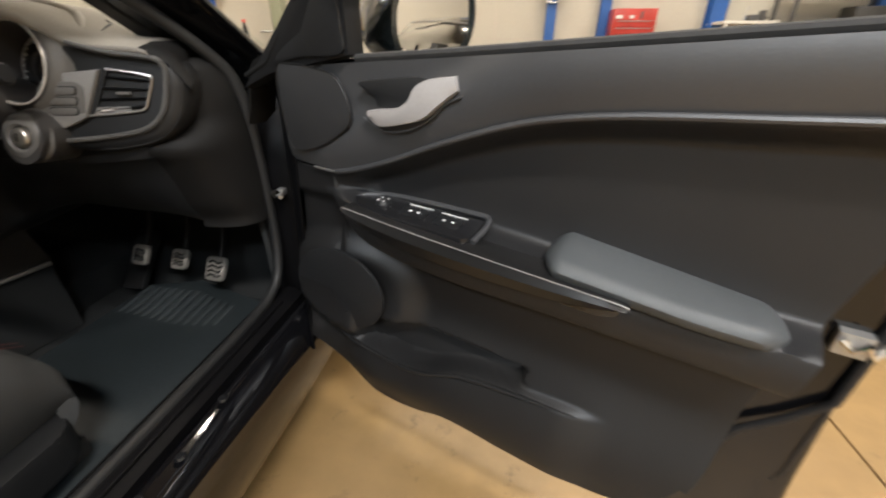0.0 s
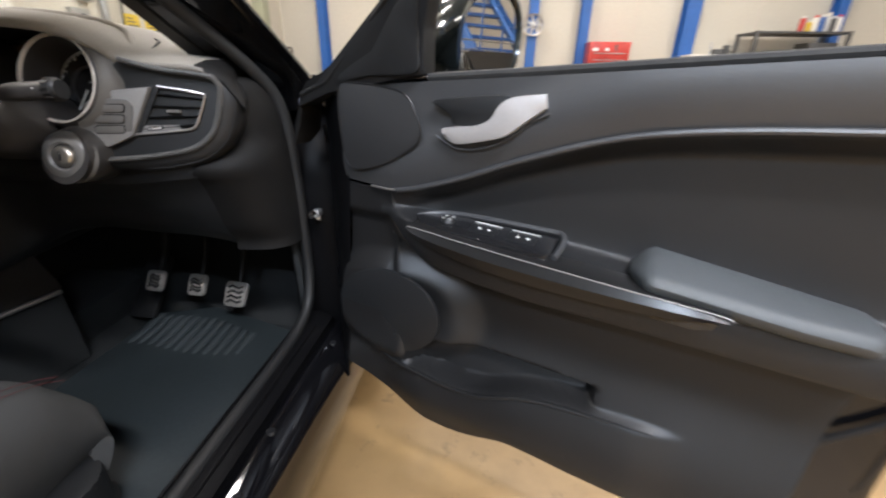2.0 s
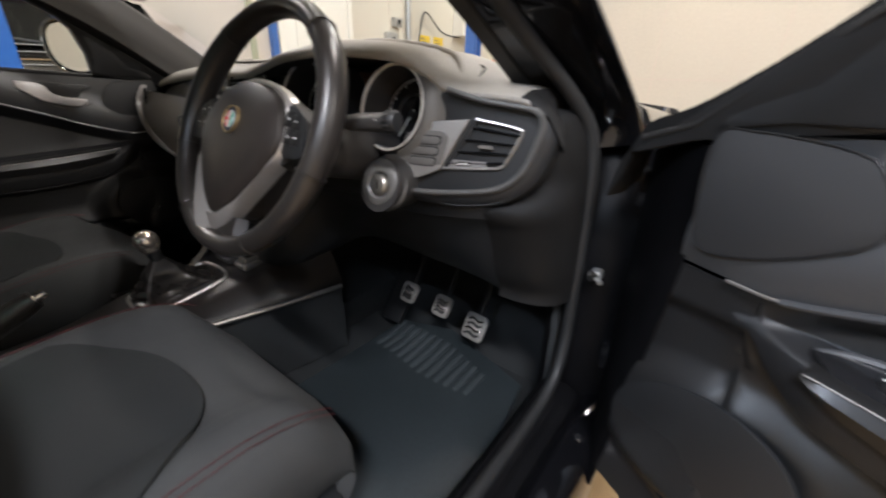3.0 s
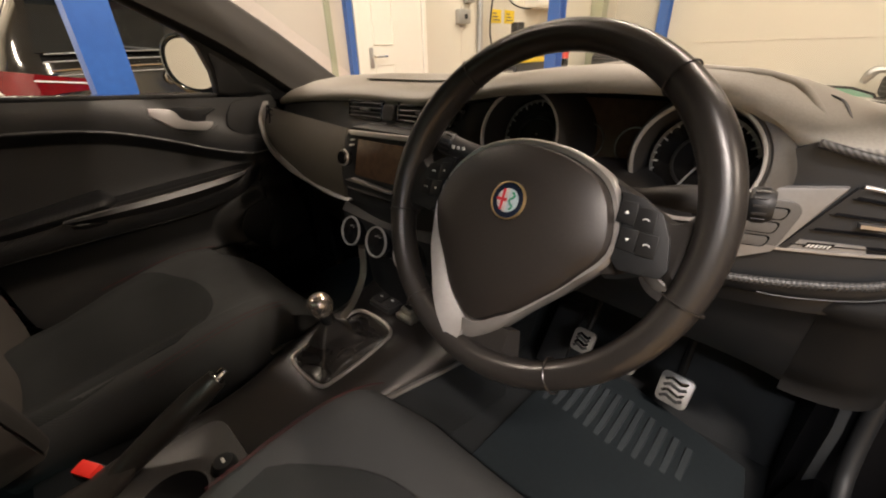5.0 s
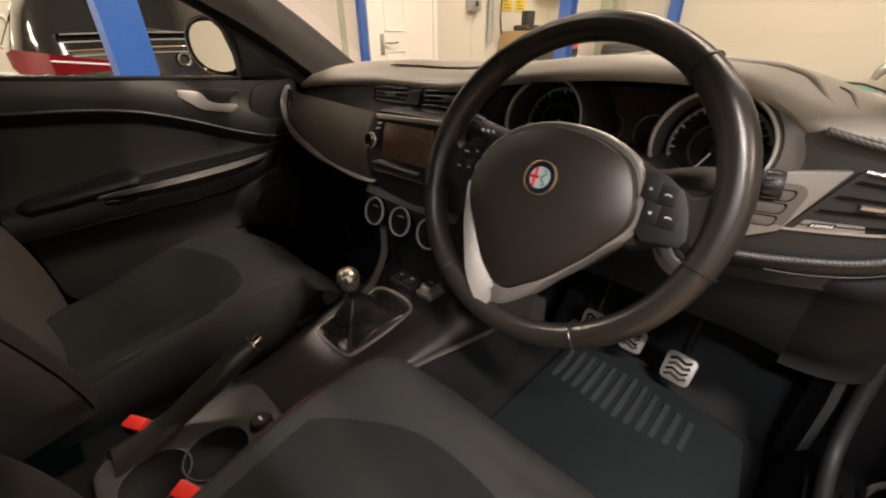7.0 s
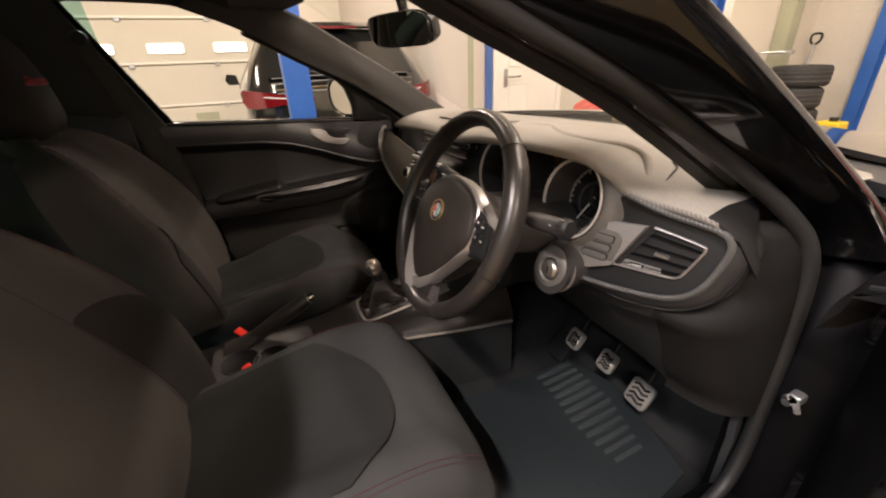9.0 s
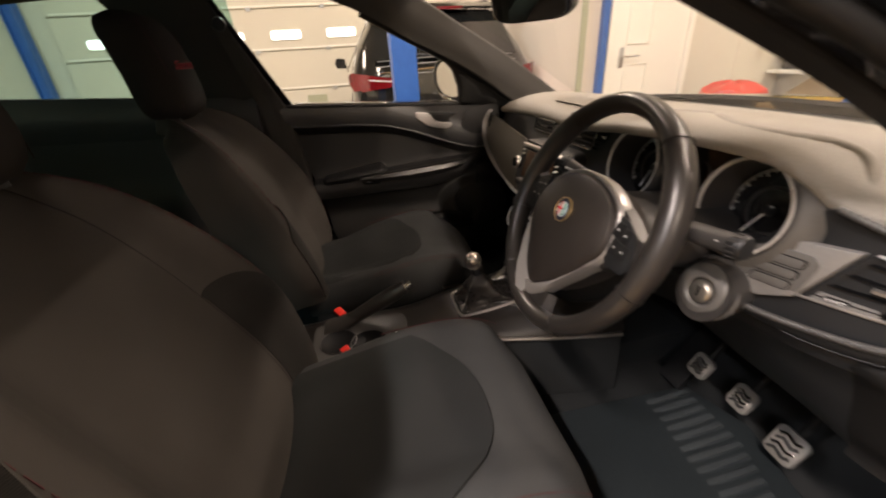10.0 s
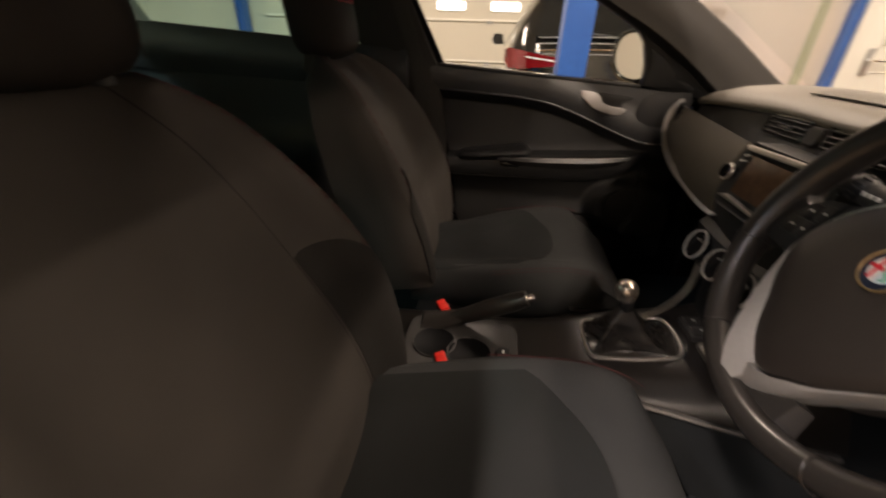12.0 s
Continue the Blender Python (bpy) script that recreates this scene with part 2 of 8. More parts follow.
stain(CONCRETE, (0.12, 0.075, 0.036), 13.0, 0.585, 0.68, 0.6, 0.7)
stain(CONCRETE, (0.25, 0.165, 0.085), 1.6, 0.48, 0.70, 0.8, 0.55)
stain(CONCRETE, (0.28, 0.08, 0.04), 2.3, 0.60, 0.72, 0.55, 0.7)
WALL = material("painted_wall", (0.60, 0.56, 0.475), 0.75, vary=0.05, grain=30, relief=0.15, depth=0.002, patch=0.6)
WALL_PINK = material("plaster_wall", (0.62, 0.55, 0.48), 0.8, vary=0.05, grain=30, relief=0.1, depth=0.002, patch=0.6)
CEIL = material("ceiling_sheet", (0.20, 0.17, 0.13), 0.8, vary=0.06, grain=8)
BLUE = material("blue_steel_paint", (0.026, 0.115, 0.40), 0.4, vary=0.12, grain=40, relief=0.05, patch=4)
RED = material("red_enamel", (0.52, 0.045, 0.03), 0.35, vary=0.2, grain=40, patch=6)
WHITE = material("white_gloss_paint", (0.80, 0.77, 0.70), 0.45, vary=0.04, grain=40, relief=0.05)
STEEL = material("galvanised_steel", (0.45, 0.45, 0.44), 0.4, 0.8, vary=0.15, grain=60)
DARKSTEEL = material("dark_steel", (0.09, 0.09, 0.09), 0.5, 0.3, vary=0.2, grain=50)
CARD = material("cardboard", (0.45, 0.27, 0.10), 0.85, vary=0.12, grain=60, patch=8)
YELLOW = material("yellow_tape", (0.72, 0.50, 0.02), 0.5, vary=0.1)
RUBBER = material("tyre_rubber", (0.025, 0.025, 0.025), 0.75, vary=0.2, grain=70, relief=0.2)
GREENGREY = material("green_grey_paint", (0.36, 0.37, 0.26), 0.6, vary=0.1)
PAINT = material("black_car_paint", (0.004, 0.004, 0.0048), 0.07, vary=0.1, grain=20, relief=0.0, coat=0.8, wear=0.02, spec=0.5)
PILLAR_PAINT = material("black_pillar_paint", (0.004, 0.004, 0.0045), 0.08, vary=0.1, grain=20, relief=0.0, spec=0.45, coat=0.25)
SEAL = material("door_seal_rubber", (0.0075, 0.0078, 0.0082), 0.6, vary=0.12, grain=90, relief=0.1)
JAMB = material("black_jamb_paint", (0.004, 0.004, 0.0045), 0.45, vary=0.15, grain=30, relief=0.0, spec=0.06)
SATIN = material("brushed_satin_fascia", (0.150, 0.134, 0.112), 0.36, 0.35, vary=0.08, grain=160, relief=0.06, depth=0.0004)
SILVER_DARK = material("grey_satin_trim", (0.24, 0.235, 0.23), 0.4, 0.4, vary=0.06, grain=200, relief=0.03)
GREYPAINT = material("grey_car_paint", (0.024, 0.023, 0.0215), 0.12, 0.5, vary=0.1, relief=0.0, coat=1.0)
PLASTIC = material("black_grained_plastic", (0.0105, 0.0112, 0.0122), 0.48, vary=0.12, grain=420, relief=0.25, depth=0.0006, patch=5)
PLASTIC_SOFT = material("soft_touch_plastic", (0.036, 0.034, 0.033), 0.40, vary=0.1, grain=380, relief=0.3, depth=0.0006, patch=4)
DOOR_PAD = material("soft_door_pad", (0.042, 0.043, 0.0455), 0.42, vary=0.08, grain=380, relief=0.3, depth=0.0006, patch=4, spec=0.8)
DOOR_LOW = material("hard_door_plastic", (0.0105, 0.0105, 0.0108), 0.42, vary=0.14, grain=420, relief=0.3, depth=0.0006, patch=5, spec=0.4)
MATT = material("matt_black_plastic", (0.0075, 0.0073, 0.0071), 0.6, vary=0.12, grain=380, relief=0.25, depth=0.0006, patch=5, spec=0.18)
# a dark skin coloured pale: the windscreen light on it is painted in
DASHTOP_LIT = material("dash_top_skin_lit", (0.23, 0.21, 0.18), 0.5, vary=0.1, grain=350, relief=0.3, depth=0.0006, patch=4)
GLOSSBLACK = material("gloss_black_trim", (0.012, 0.012, 0.013), 0.16, vary=0.1, relief=0.0, coat=0.4)
CARBON = weave("carbon_look_trim", (0.007, 0.007, 0.0074), (0.017, 0.0174, 0.0185), 130, 0.44, spec=0.5)
ELBOW_LIT = weave("carbon_look_elbow_pad_lit", (0.050, 0.055, 0.058), (0.086, 0.094, 0.099), 120, 0.5)
TWEETER = material("fine_mesh_cover", (0.020, 0.0205, 0.0215), 0.55, vary=0.06, grain=520, relief=0.35, depth=0.0006, patch=5)
# lit copy of the carbon-look edge, as pale as the dash top beside it
CARBON_LIT = weave("carbon_look_wrap_lit", (0.15, 0.138, 0.12), (0.25, 0.23, 0.20), 75, 0.5)
CARBON_EDGE = weave("carbon_look_edge", (0.020, 0.020, 0.020), (0.085, 0.083, 0.080), 95, 0.45)
# grey-teal of the reflected workshop is mixed into the dark housing's colour
MIRROR_SHELL = material("mirror_paint_with_reflection", (0.020, 0.026, 0.027), 0.16, 0.35, vary=0.1, relief=0.0, coat=1.0)
CLOTH_SEAT = weave("grey_cushion_cloth", (0.038, 0.0395, 0.040), (0.052, 0.054, 0.055), 320, 0.95, spec=0.2)
CLOTH_PANEL = weave("dark_cushion_cloth", (0.0185, 0.0198, 0.020), (0.0255, 0.0272, 0.0275), 320, 0.95, spec=0.2)
CLOTH = weave("charcoal_seat_cloth", (0.043, 0.0385, 0.0345), (0.056, 0.050, 0.045), 320, 0.95, spec=0.2)
CLOTH_SIDE = weave("dark_side_cloth", (0.017, 0.0158, 0.0148), (0.024, 0.0222, 0.0208), 320, 0.95, spec=0.2)
CLOTH_HEAD = weave("headrest_cloth", (0.027, 0.0228, 0.0205), (0.036, 0.0305, 0.0272), 320, 0.95, spec=0.2)
WEBBING = weave("grey_belt_webbing", (0.045, 0.042, 0.038), (0.064, 0.060, 0.054), 260, 0.8, spec=0.3)
HEADLINER = material("headliner", (0.012, 0.0115, 0.011), 0.95, vary=0.1, grain=200)
PILLAR_TRIM = material("grey_pillar_trim", (0.034, 0.031, 0.027), 0.7, vary=0.08, grain=300, relief=0.2, depth=0.0005)
CARPET = material("black_carpet", (0.009, 0.011, 0.012), 0.95, vary=0.3, grain=500, relief=0.6, depth=0.002)
MATRUBBER = material("rubber_mat", (0.020, 0.026, 0.029), 0.45, vary=0.15, grain=120, relief=0.2)
RIBRUBBER = material("mat_rib_rubber", (0.038, 0.046, 0.050), 0.5, vary=0.15, grain=120, relief=0.2)
LEATHER = material("black_leather", (0.022, 0.0195, 0.0178), 0.33, vary=0.12, grain=260, relief=0.35, depth=0.0005, wear=0.05)
SALOON_PAINT = material("polished_black_paint", (0.010, 0.009, 0.008), 0.08, vary=0.1, grain=20, relief=0.0, coat=1.0, spec=0.6)
BEZEL = material("bright_bezel", (0.60, 0.58, 0.55), 0.34, 0.35, vary=0.04, grain=200, relief=0.02)
CONSOLE = material("satin_console_plastic", (0.0135, 0.0118, 0.0108), 0.32, vary=0.1, grain=380, relief=0.2, depth=0.0005, patch=6)
BLADE = material("satin_black_blade", (0.012, 0.0118, 0.0118), 0.30, vary=0.1, grain=200, relief=0.03)
SPOKE = material("bright_satin_spoke", (0.54, 0.515, 0.49), 0.30, 0.7, vary=0.04, grain=200, relief=0.02)
HUB = material("smooth_hub_plastic", (0.022, 0.018, 0.0158), 0.43, vary=0.1, grain=380, relief=0.2, depth=0.0005, patch=6)
LEVER = material("satin_lever", (0.50, 0.485, 0.48), 0.34, 0.4, vary=0.04, grain=200, relief=0.02)
SILVER = material("satin_silver", (0.46, 0.44, 0.42), 0.34, 0.85, vary=0.05, grain=200, relief=0.03)
CHROME = material("chrome", (0.85, 0.83, 0.80), 0.1, 1.0, vary=0.03, relief=0.0)
ALU = material("brushed_aluminium", (0.42, 0.40, 0.36), 0.33, 0.9, vary=0.1, grain=150, relief=0.05)
PEDAL = material("satin_pedal_metal", (0.40, 0.385, 0.36), 0.36, 0.6, vary=0.12, grain=150, relief=0.05)
LOCK_GREY = material("grey_lock_plastic", (0.095, 0.092, 0.088), 0.45, vary=0.08, grain=300, relief=0.1)
# darker copy of the dash top skin; the hood side's shade is its colour
HOOD_SHADED = material("grained_hood_side_shaded", (0.070, 0.065, 0.058), 0.5, vary=0.1, grain=350, relief=0.3, depth=0.0006, patch=4)
KNOB = material("worn_polished_metal", (0.60, 0.52, 0.45), 0.24, 0.9, vary=0.12, grain=120, relief=0.05, patch=20)
EMBROIDERY = material("red_embroidery", (0.32, 0.017, 0.026), 0.8, vary=0.1, relief=0.0)
REDPLASTIC = material("red_buckle_plastic", (0.72, 0.03, 0.02), 0.4, vary=0.05, relief=0.0)
REDTHREAD = material("red_thread", (0.060, 0.010, 0.011), 0.8, vary=0.1, relief=0.0)
MARK = material("white_print", (0.75, 0.75, 0.73), 0.5, vary=0.02, relief=0.0)
REDLENS = material("red_lamp_lens", (0.17, 0.006, 0.009), 0.12, vary=0.2, relief=0.0, coat=0.8, patch=12)
DARKGLASS = material("dark_glass", (0.01, 0.011, 0.011), 0.05, vary=0.05, relief=0.0, coat=0.5)
# the brown is light reflected by dark glass, painted as base colour
SCREEN_REFLECTION = material("screen_with_reflection", (0.125, 0.070, 0.042), 0.24, vary=0.25, relief=0.0, patch=14)
MIRROR = material("mirror_glass", (0.88, 0.88, 0.86), 0.02, 1.0, vary=0.0, relief=0.0)
CLEAR = glass("clear_glass", (0.93, 0.96, 0.93))
GREENGLASS = glass("green_tinted_glass", (0.42, 0.68, 0.64))
CLEARDARK = material("window_glass_over_dark_cabin", (0.02, 0.02, 0.02), 0.06, vary=0.1, relief=0.0, coat=1.0)
TUBE = glow("fluorescent_tube", (1.0, 0.92, 0.78), 14.0)
DAYLIGHT = glow("daylit_pane", (1.0, 0.98, 0.95), 2.6)
BADGE_WHITE = material("white_enamel", (0.55, 0.53, 0.50), 0.25, relief=0.0)
BADGE_RED = material("red_badge_enamel", (0.55, 0.03, 0.04), 0.25, relief=0.0)
BADGE_GREEN = material("green_badge_enamel", (0.03, 0.28, 0.16), 0.25, relief=0.0)
BADGE_BLUE = material("blue_badge_enamel", (0.008, 0.014, 0.03), 0.3, relief=0.0)
BADGE_SKY = material("pale_blue_enamel", (0.42, 0.52, 0.56), 0.3, relief=0.0)
BRASS = material("brass_rim", (0.55, 0.40, 0.20), 0.3, 0.8, relief=0.0)

# ---- the workshop ----
WX, WY, FY = -2.3, 1.5, 6.6     # side wall, end wall of the bay beside it, front wall
GX = -7.0                       # wall with the sectional door
RX, BY = 8.2, -7.0              # right wall and back wall


def slab(name, x0, x1, y0, y1, z0, z1, mat, label, category, parent=None, bevel=0.0):
    ob = part(name, box(x0, x1, y0, y1, z0, z1, bevel), mat, parent)
    return tagged(ob, label, category, "", "structure")


slab("floor", GX - 0.3, RX + 0.3, BY - 0.3, FY + 0.3, -0.25, -0.012, CONCRETE, "concrete base under the workshop floor", "floor")
JX = [GX, -3.1, 2.235, 5.4, RX]
JY = [BY, -3.2, 1.9, FY]
floor_top = tagged(new("floor"), "ochre painted concrete floor with saw-cut joints and stains", "floor", "", "structure")
for i in range(len(JX) - 1):
    for j in range(len(JY) - 1):
        part("floor_slab", box(JX[i] + 0.003, JX[i + 1] - 0.003, JY[j] + 0.003, JY[j + 1] - 0.003, -0.012, 0.0, 0.002, 1), CONCRETE, floor_top)

slab("wall_front", WX - 0.2, RX + 0.2, FY, FY + 0.2, 0, CEILING, WALL, "cream painted block wall at the front of the workshop", "wall")
slab("wall_side", WX - 0.2, WX, WY + 0.2, FY, 0, CEILING, WALL, "cream painted side wall with a door", "wall")
slab("wall_bay", GX, WX, WY, WY + 0.2, 0, CEILING, WALL_PINK, "plain plastered end wall of the bay", "wall")
slab("wall_left", GX - 0.2, GX, BY, WY + 0.2, 0, CEILING, WALL, "cream painted wall round the sectional door", "wall")
slab("wall_right", RX, RX + 0.2, BY, FY, 0, CEILING, WALL, "cream painted right-hand wall", "wall")
slab("wall_back", GX, RX, BY - 0.2, BY, 0, CEILING, WALL, "cream painted rear wall", "wall")
slab("ceiling", GX - 0.3, RX + 0.3, BY - 0.3, FY + 0.3, CEILING, CEILING + 0.15, CEIL, "pale sheeted workshop ceiling", "ceiling")

for lx, ly, power, tone in LAMPS:
    lamp = thing("ceiling_light", (lx, ly, CEILING - 0.12), "white fluorescent batten under the ceiling", "light", "ceiling lights")
    part("housing", box(lx - 0.75, lx + 0.75, ly - 0.09, ly + 0.09, CEILING - 0.07, CEILING - 0.004), WHITE, lamp)
    part("tube", tube([(lx - 0.7, ly, CEILING - 0.11), (lx + 0.7, ly, CEILING - 0.11)], 0.019, 8), TUBE, lamp)
    ld = bpy.data.lights.new("batten_light", "AREA")
    ld.shape, ld.size, ld.size_y, ld.energy, ld.color = "RECTANGLE", 1.4, 0.16, LAMP_POWER * power, tone
    lo = new("batten_light", ld)
    lo.location = (lx, ly, CEILING - 0.14)
# ---- sectional door in the far wall ----
sd = tagged(new("door_1"), "cream sectional overhead door with a row of daylit windows", "garage door", "", "structure")
for k in range(6):
    z0 = 0.04 + 0.62 * k
    pn = part("panel", box(GX, GX + 0.045, -4.6, 0.25, z0 + 0.006, z0 + 0.614, 0.008, 1), WALL, sd)
    part("rib", box(GX + 0.045, GX + 0.052, -4.55, 0.2, z0 + 0.02, z0 + 0.05, 0.003, 1), WHITE, pn)
    for hy in (-3.9, -2.9, -1.75, -0.6):
        part("hinge", box(GX + 0.045, GX + 0.07, hy - 0.04, hy + 0.04, z0 - 0.03, z0 + 0.03, 0.006, 1), STEEL, pn)
for k in range(5):
    y1 = -0.097 - 0.9 * k
    wn = part("window", prism(rounded(y1 - 0.505, y1, 1.435, 1.592, 0.03), lambda a, b, d: Vector((GX + d, a, b)), 0.046, 0.062, 0.004, 1), WHITE, sd)
    part("pane", prism(rounded(y1 - 0.485, y1 - 0.02, 1.452, 1.575, 0.03), lambda a, b, d: Vector((GX + d, a, b)), 0.063, 0.067), DAYLIGHT, wn, "daylit acrylic pane")
part("handle_plate", box(GX + 0.046, GX + 0.06, -1.10, -0.76, 0.40, 0.56, 0.006, 1), GREENGREY, sd)

# ---- door in the side wall ----
d2 = tagged(new("door_2"), "cream panelled internal door with a lever handle", "door", "", "structure")
part("leaf", box(WX + 0.002, WX + 0.042, 1.76, 2.43, 0.01, 2.03, 0.004), WHITE, d2)
for za, zb in ((1.07, 1.86), (0.22, 0.92)):
    part("panel_moulding", tube([(WX + 0.044, 1.895, za), (WX + 0.044, 2.095, za), (WX + 0.044, 2.095, zb), (WX + 0.044, 1.895, zb)], 0.008, 6, True), WHITE, d2)
part("door_frame", joined(box(WX, WX + 0.055, 1.725, 1.757, 0, 2.06, 0.004), box(WX, WX + 0.055, 2.433, 2.48, 0, 2.06, 0.004), box(WX, WX + 0.055, 1.757, 2.433, 2.035, 2.08, 0.004)), WHITE, d2)
hp = part("handle_plate", box(WX + 0.043, WX + 0.052, 1.835, 1.875, 0.90, 1.05, 0.006), STEEL, d2, "steel handle plate")
part("lever", tube(smooth_line([(WX + 0.05, 1.855, 0.985), (WX + 0.10, 1.855, 0.985), (WX + 0.105, 1.90, 0.985), (WX + 0.10, 1.975, 0.988)], 4), 0.009, 8), CHROME, hp, "chrome lever")
slab("trim", WX, WX + 0.05, 1.665, 1.715, 0, CEILING, BLUE, "blue painted strip on the wall corner", "wall trim")
slab("trim", WX + 0.001, WX + 0.02, 1.50, 1.545, 0, CEILING, GREENGREY, "grey corner bead", "wall trim")

# faint joints of the wall sheets
for yy in (3.0, 4.4, 5.7):
    slab("trim", WX, WX + 0.004, yy, yy + 0.012, 0, CEILING, WALL_PINK, "cover strip between wall boards", "wall trim")
for xx in (-0.5, 0.9, 3.2, 4.9, 6.6):
    slab("trim", xx, xx + 0.012, FY - 0.004, FY, 0, CEILING, WALL_PINK, "cover strip between wall boards", "wall trim")
slab("trim", WX, RX, FY - 0.006, FY, 1.02, 1.03, WALL_PINK, "horizontal joint of the wall boards", "wall trim")


# ---- blue steel columns ----
def column(x, y, w, d, label, top=CEILING):
    c = thing("steel_column", (x, y, 0), label, "column", "blue columns")
    part("web", box(x - 0.006, x + 0.006, y - d / 2, y + d / 2, 0.02, top, 0.002, 1), BLUE, c)
    for s in (-1, 1):
        part("flange", box(x - w / 2, x + w / 2, y + s * d / 2 - 0.006, y + s * d / 2 + 0.006, 0.02, top, 0.003, 1), BLUE, c)
    part("base_plate", box(x - w * 0.9, x + w * 0.9, y - d * 0.9, y + d * 0.9, 0.0, 0.02, 0.004, 1), BLUE, c)
    return c


column(-1.56, FY - 0.09, 0.13, 0.15, "blue steel wall column beside the spade")
column(1.715, FY - 0.08, 0.14, 0.13, "blue steel wall column with a wheel trim hung on it")
column(2.47, FY - 0.08, 0.14, 0.13, "blue steel wall column behind the tool chest")
column(3.93, FY - 0.11, 0.20, 0.18, "blue steel wall column by the white bench")
column(5.88, FY - 0.09, 0.13, 0.15, "blue steel wall column beside the rack")
column(-1.34, 3.12, 0.11, 0.10, "blue steel column standing off the side wall")
column(-6.85, -4.95, 0.16, 0.16, "blue steel column beside the sectional door")


def wheel_trim():
    c = Vector((1.715, FY - 0.20, 1.615))
    w = thing("wheel_trim", c, "silver spoked wheel trim hung on a column", "wheel trim")
    m = Matrix.Translation(c) @ pose(0, 0, 0, 90, 0, 0)
    part("ring", lathe([(0.125, -0.02), (0.128, 0.012), (0.142, 0.016), (0.150, 0.004), (0.148, -0.02)], 40, m), SILVER, w)
    part("hub", lathe([(0, 0.022), (0.03, 0.02), (0.04, 0.006), (0.04, -0.02)], 24, m), SILVER, w)
    for k in range(7):
        part("spoke", moved(box(0.03, 0.13, -0.014, 0.014, -0.006, 0.010, 0.004, 1), m @ Matrix.Rotation(k * 2 * math.pi / 7, 4, "Z")), SILVER, w)
    part("mount", box(1.70, 1.73, FY - 0.19, FY - 0.145, 1.60, 1.63, 0.002), STEEL, w)


wheel_trim()


# ---- two-post lift ----
def lift_post(x, y, w, d, label, plate):
    p = thing("lift_post", (x, y, 0), label, "car lift post", "lift posts")
    part("base_plate", box(*plate, 0.0, 0.016, 0.003, 1), BLUE, p, "blue base plate bolted to the floor")
    prof = [(-w / 2, -d / 2), (w / 2, -d / 2), (w / 2, d / 2), (w * 0.15, d / 2), (w * 0.15, d / 2 - 0.012), (w / 2 - 0.012, d / 2 - 0.012), (w / 2 - 0.012, -d / 2 + 0.012), (-w / 2 + 0.012, -d / 2 + 0.012), (-w / 2 + 0.012, d / 2 - 0.012), (-w * 0.15, d / 2 - 0.012), (-w * 0.15, d / 2), (-w / 2, d / 2)]
    part("column", prism([(x + a, y + b) for a, b in prof], lambda a, b, q: Vector((a, b, q)), 0.016, 3.4), BLUE, p, "blue folded steel column")
    for bx, by in ((plate[0] + 0.05, plate[2] + 0.05), (plate[1] - 0.05, plate[2] + 0.05), (plate[0] + 0.05, plate[3] - 0.05), (plate[1] - 0.05, plate[3] - 0.05)):
        part("anchor_bolt", lathe([(0, 0.035), (0.009, 0.035), (0.009, 0.012), (0.016, 0.012), (0.016, 0.0)], 8, Matrix.Translation((bx, by, 0.016))), STEEL, p)
    return p


lift_post(2.94, 0.22, 0.29, 0.22, "blue car lift post on a wide base plate", (2.605, 3.25, -0.35, 0.476))
lift_post(-1.40, -0.005, 0.13, 0.125, "slim blue car lift post outside the passenger window", (-1.58, -1.20, -0.2, 0.18))


# ---- along the side wall ----
bench = thing("wall_shelf", (WX + 0.2, 4.2, 0.78), "white wall shelf over dark storage boxes", "shelf")
part("board", box(WX + 0.002, WX + 0.42, 3.36, 5.2, 0.765, 0.79, 0.004), WHITE, bench)
for yy in (3.5, 4.3, 5.1):
    part("bracket", prism([(0.0, 0.0), (0.34, 0.0), (0.0, -0.26)], lambda a, b, d: Vector((WX + 0.002 + a, yy + d, 0.764 + b)), 0.0, 0.02), STEEL, bench)
cb = thing("cardboard_box", (WX + 0.2, 3.75, 0.79), "brown cardboard box with yellow tape on a dark crate", "box")
part("crate", box(WX + 0.05, WX + 0.36, 3.46, 4.02, 0.79, 0.88, 0.01), PLASTIC, cb, "black crate")
part("carton", box(WX + 0.04, WX + 0.37, 3.44, 4.05, 0.925, 1.075, 0.004), CARD, cb)
part("tape", box(WX + 0.036, WX + 0.374, 3.436, 4.054, 0.88, 0.925, 0.003), YELLOW, cb, "yellow tape band")
part("contents", joined(box(WX + 0.10, WX + 0.3, 3.55, 3.8, 1.075, 1.13, 0.03, 3), box(WX + 0.15, WX + 0.25, 3.62, 3.74, 1.13, 1.26, 0.02, 3)), PLASTIC, cb)
sprayer = thing("pump_sprayer", (WX + 0.2, 4.55, 0.79), "dark pump sprayer and a red-capped bottle on the shelf", "sprayer")
part("tank", lathe([(0, 0), (0.12, 0.0), (0.13, 0.02), (0.12, 0.10), (0.05, 0.14), (0.03, 0.18), (0.06, 0.19), (0.06, 0.23), (0, 0.23)], 24, Matrix.Translation((WX + 0.2, 4.42, 0.79))), PLASTIC, sprayer)
bo = thing("bottle", (WX + 0.22, 4.72, 0.79), "clear bottle with a red label and cap", "bottle")
part("body", lathe([(0, 0), (0.045, 0), (0.048, 0.02), (0.045, 0.22), (0.03, 0.30), (0.016, 0.34), (0.016, 0.37), (0, 0.37)], 20, Matrix.Translation((WX + 0.22, 4.72, 0.79))), DARKGLASS, bo)
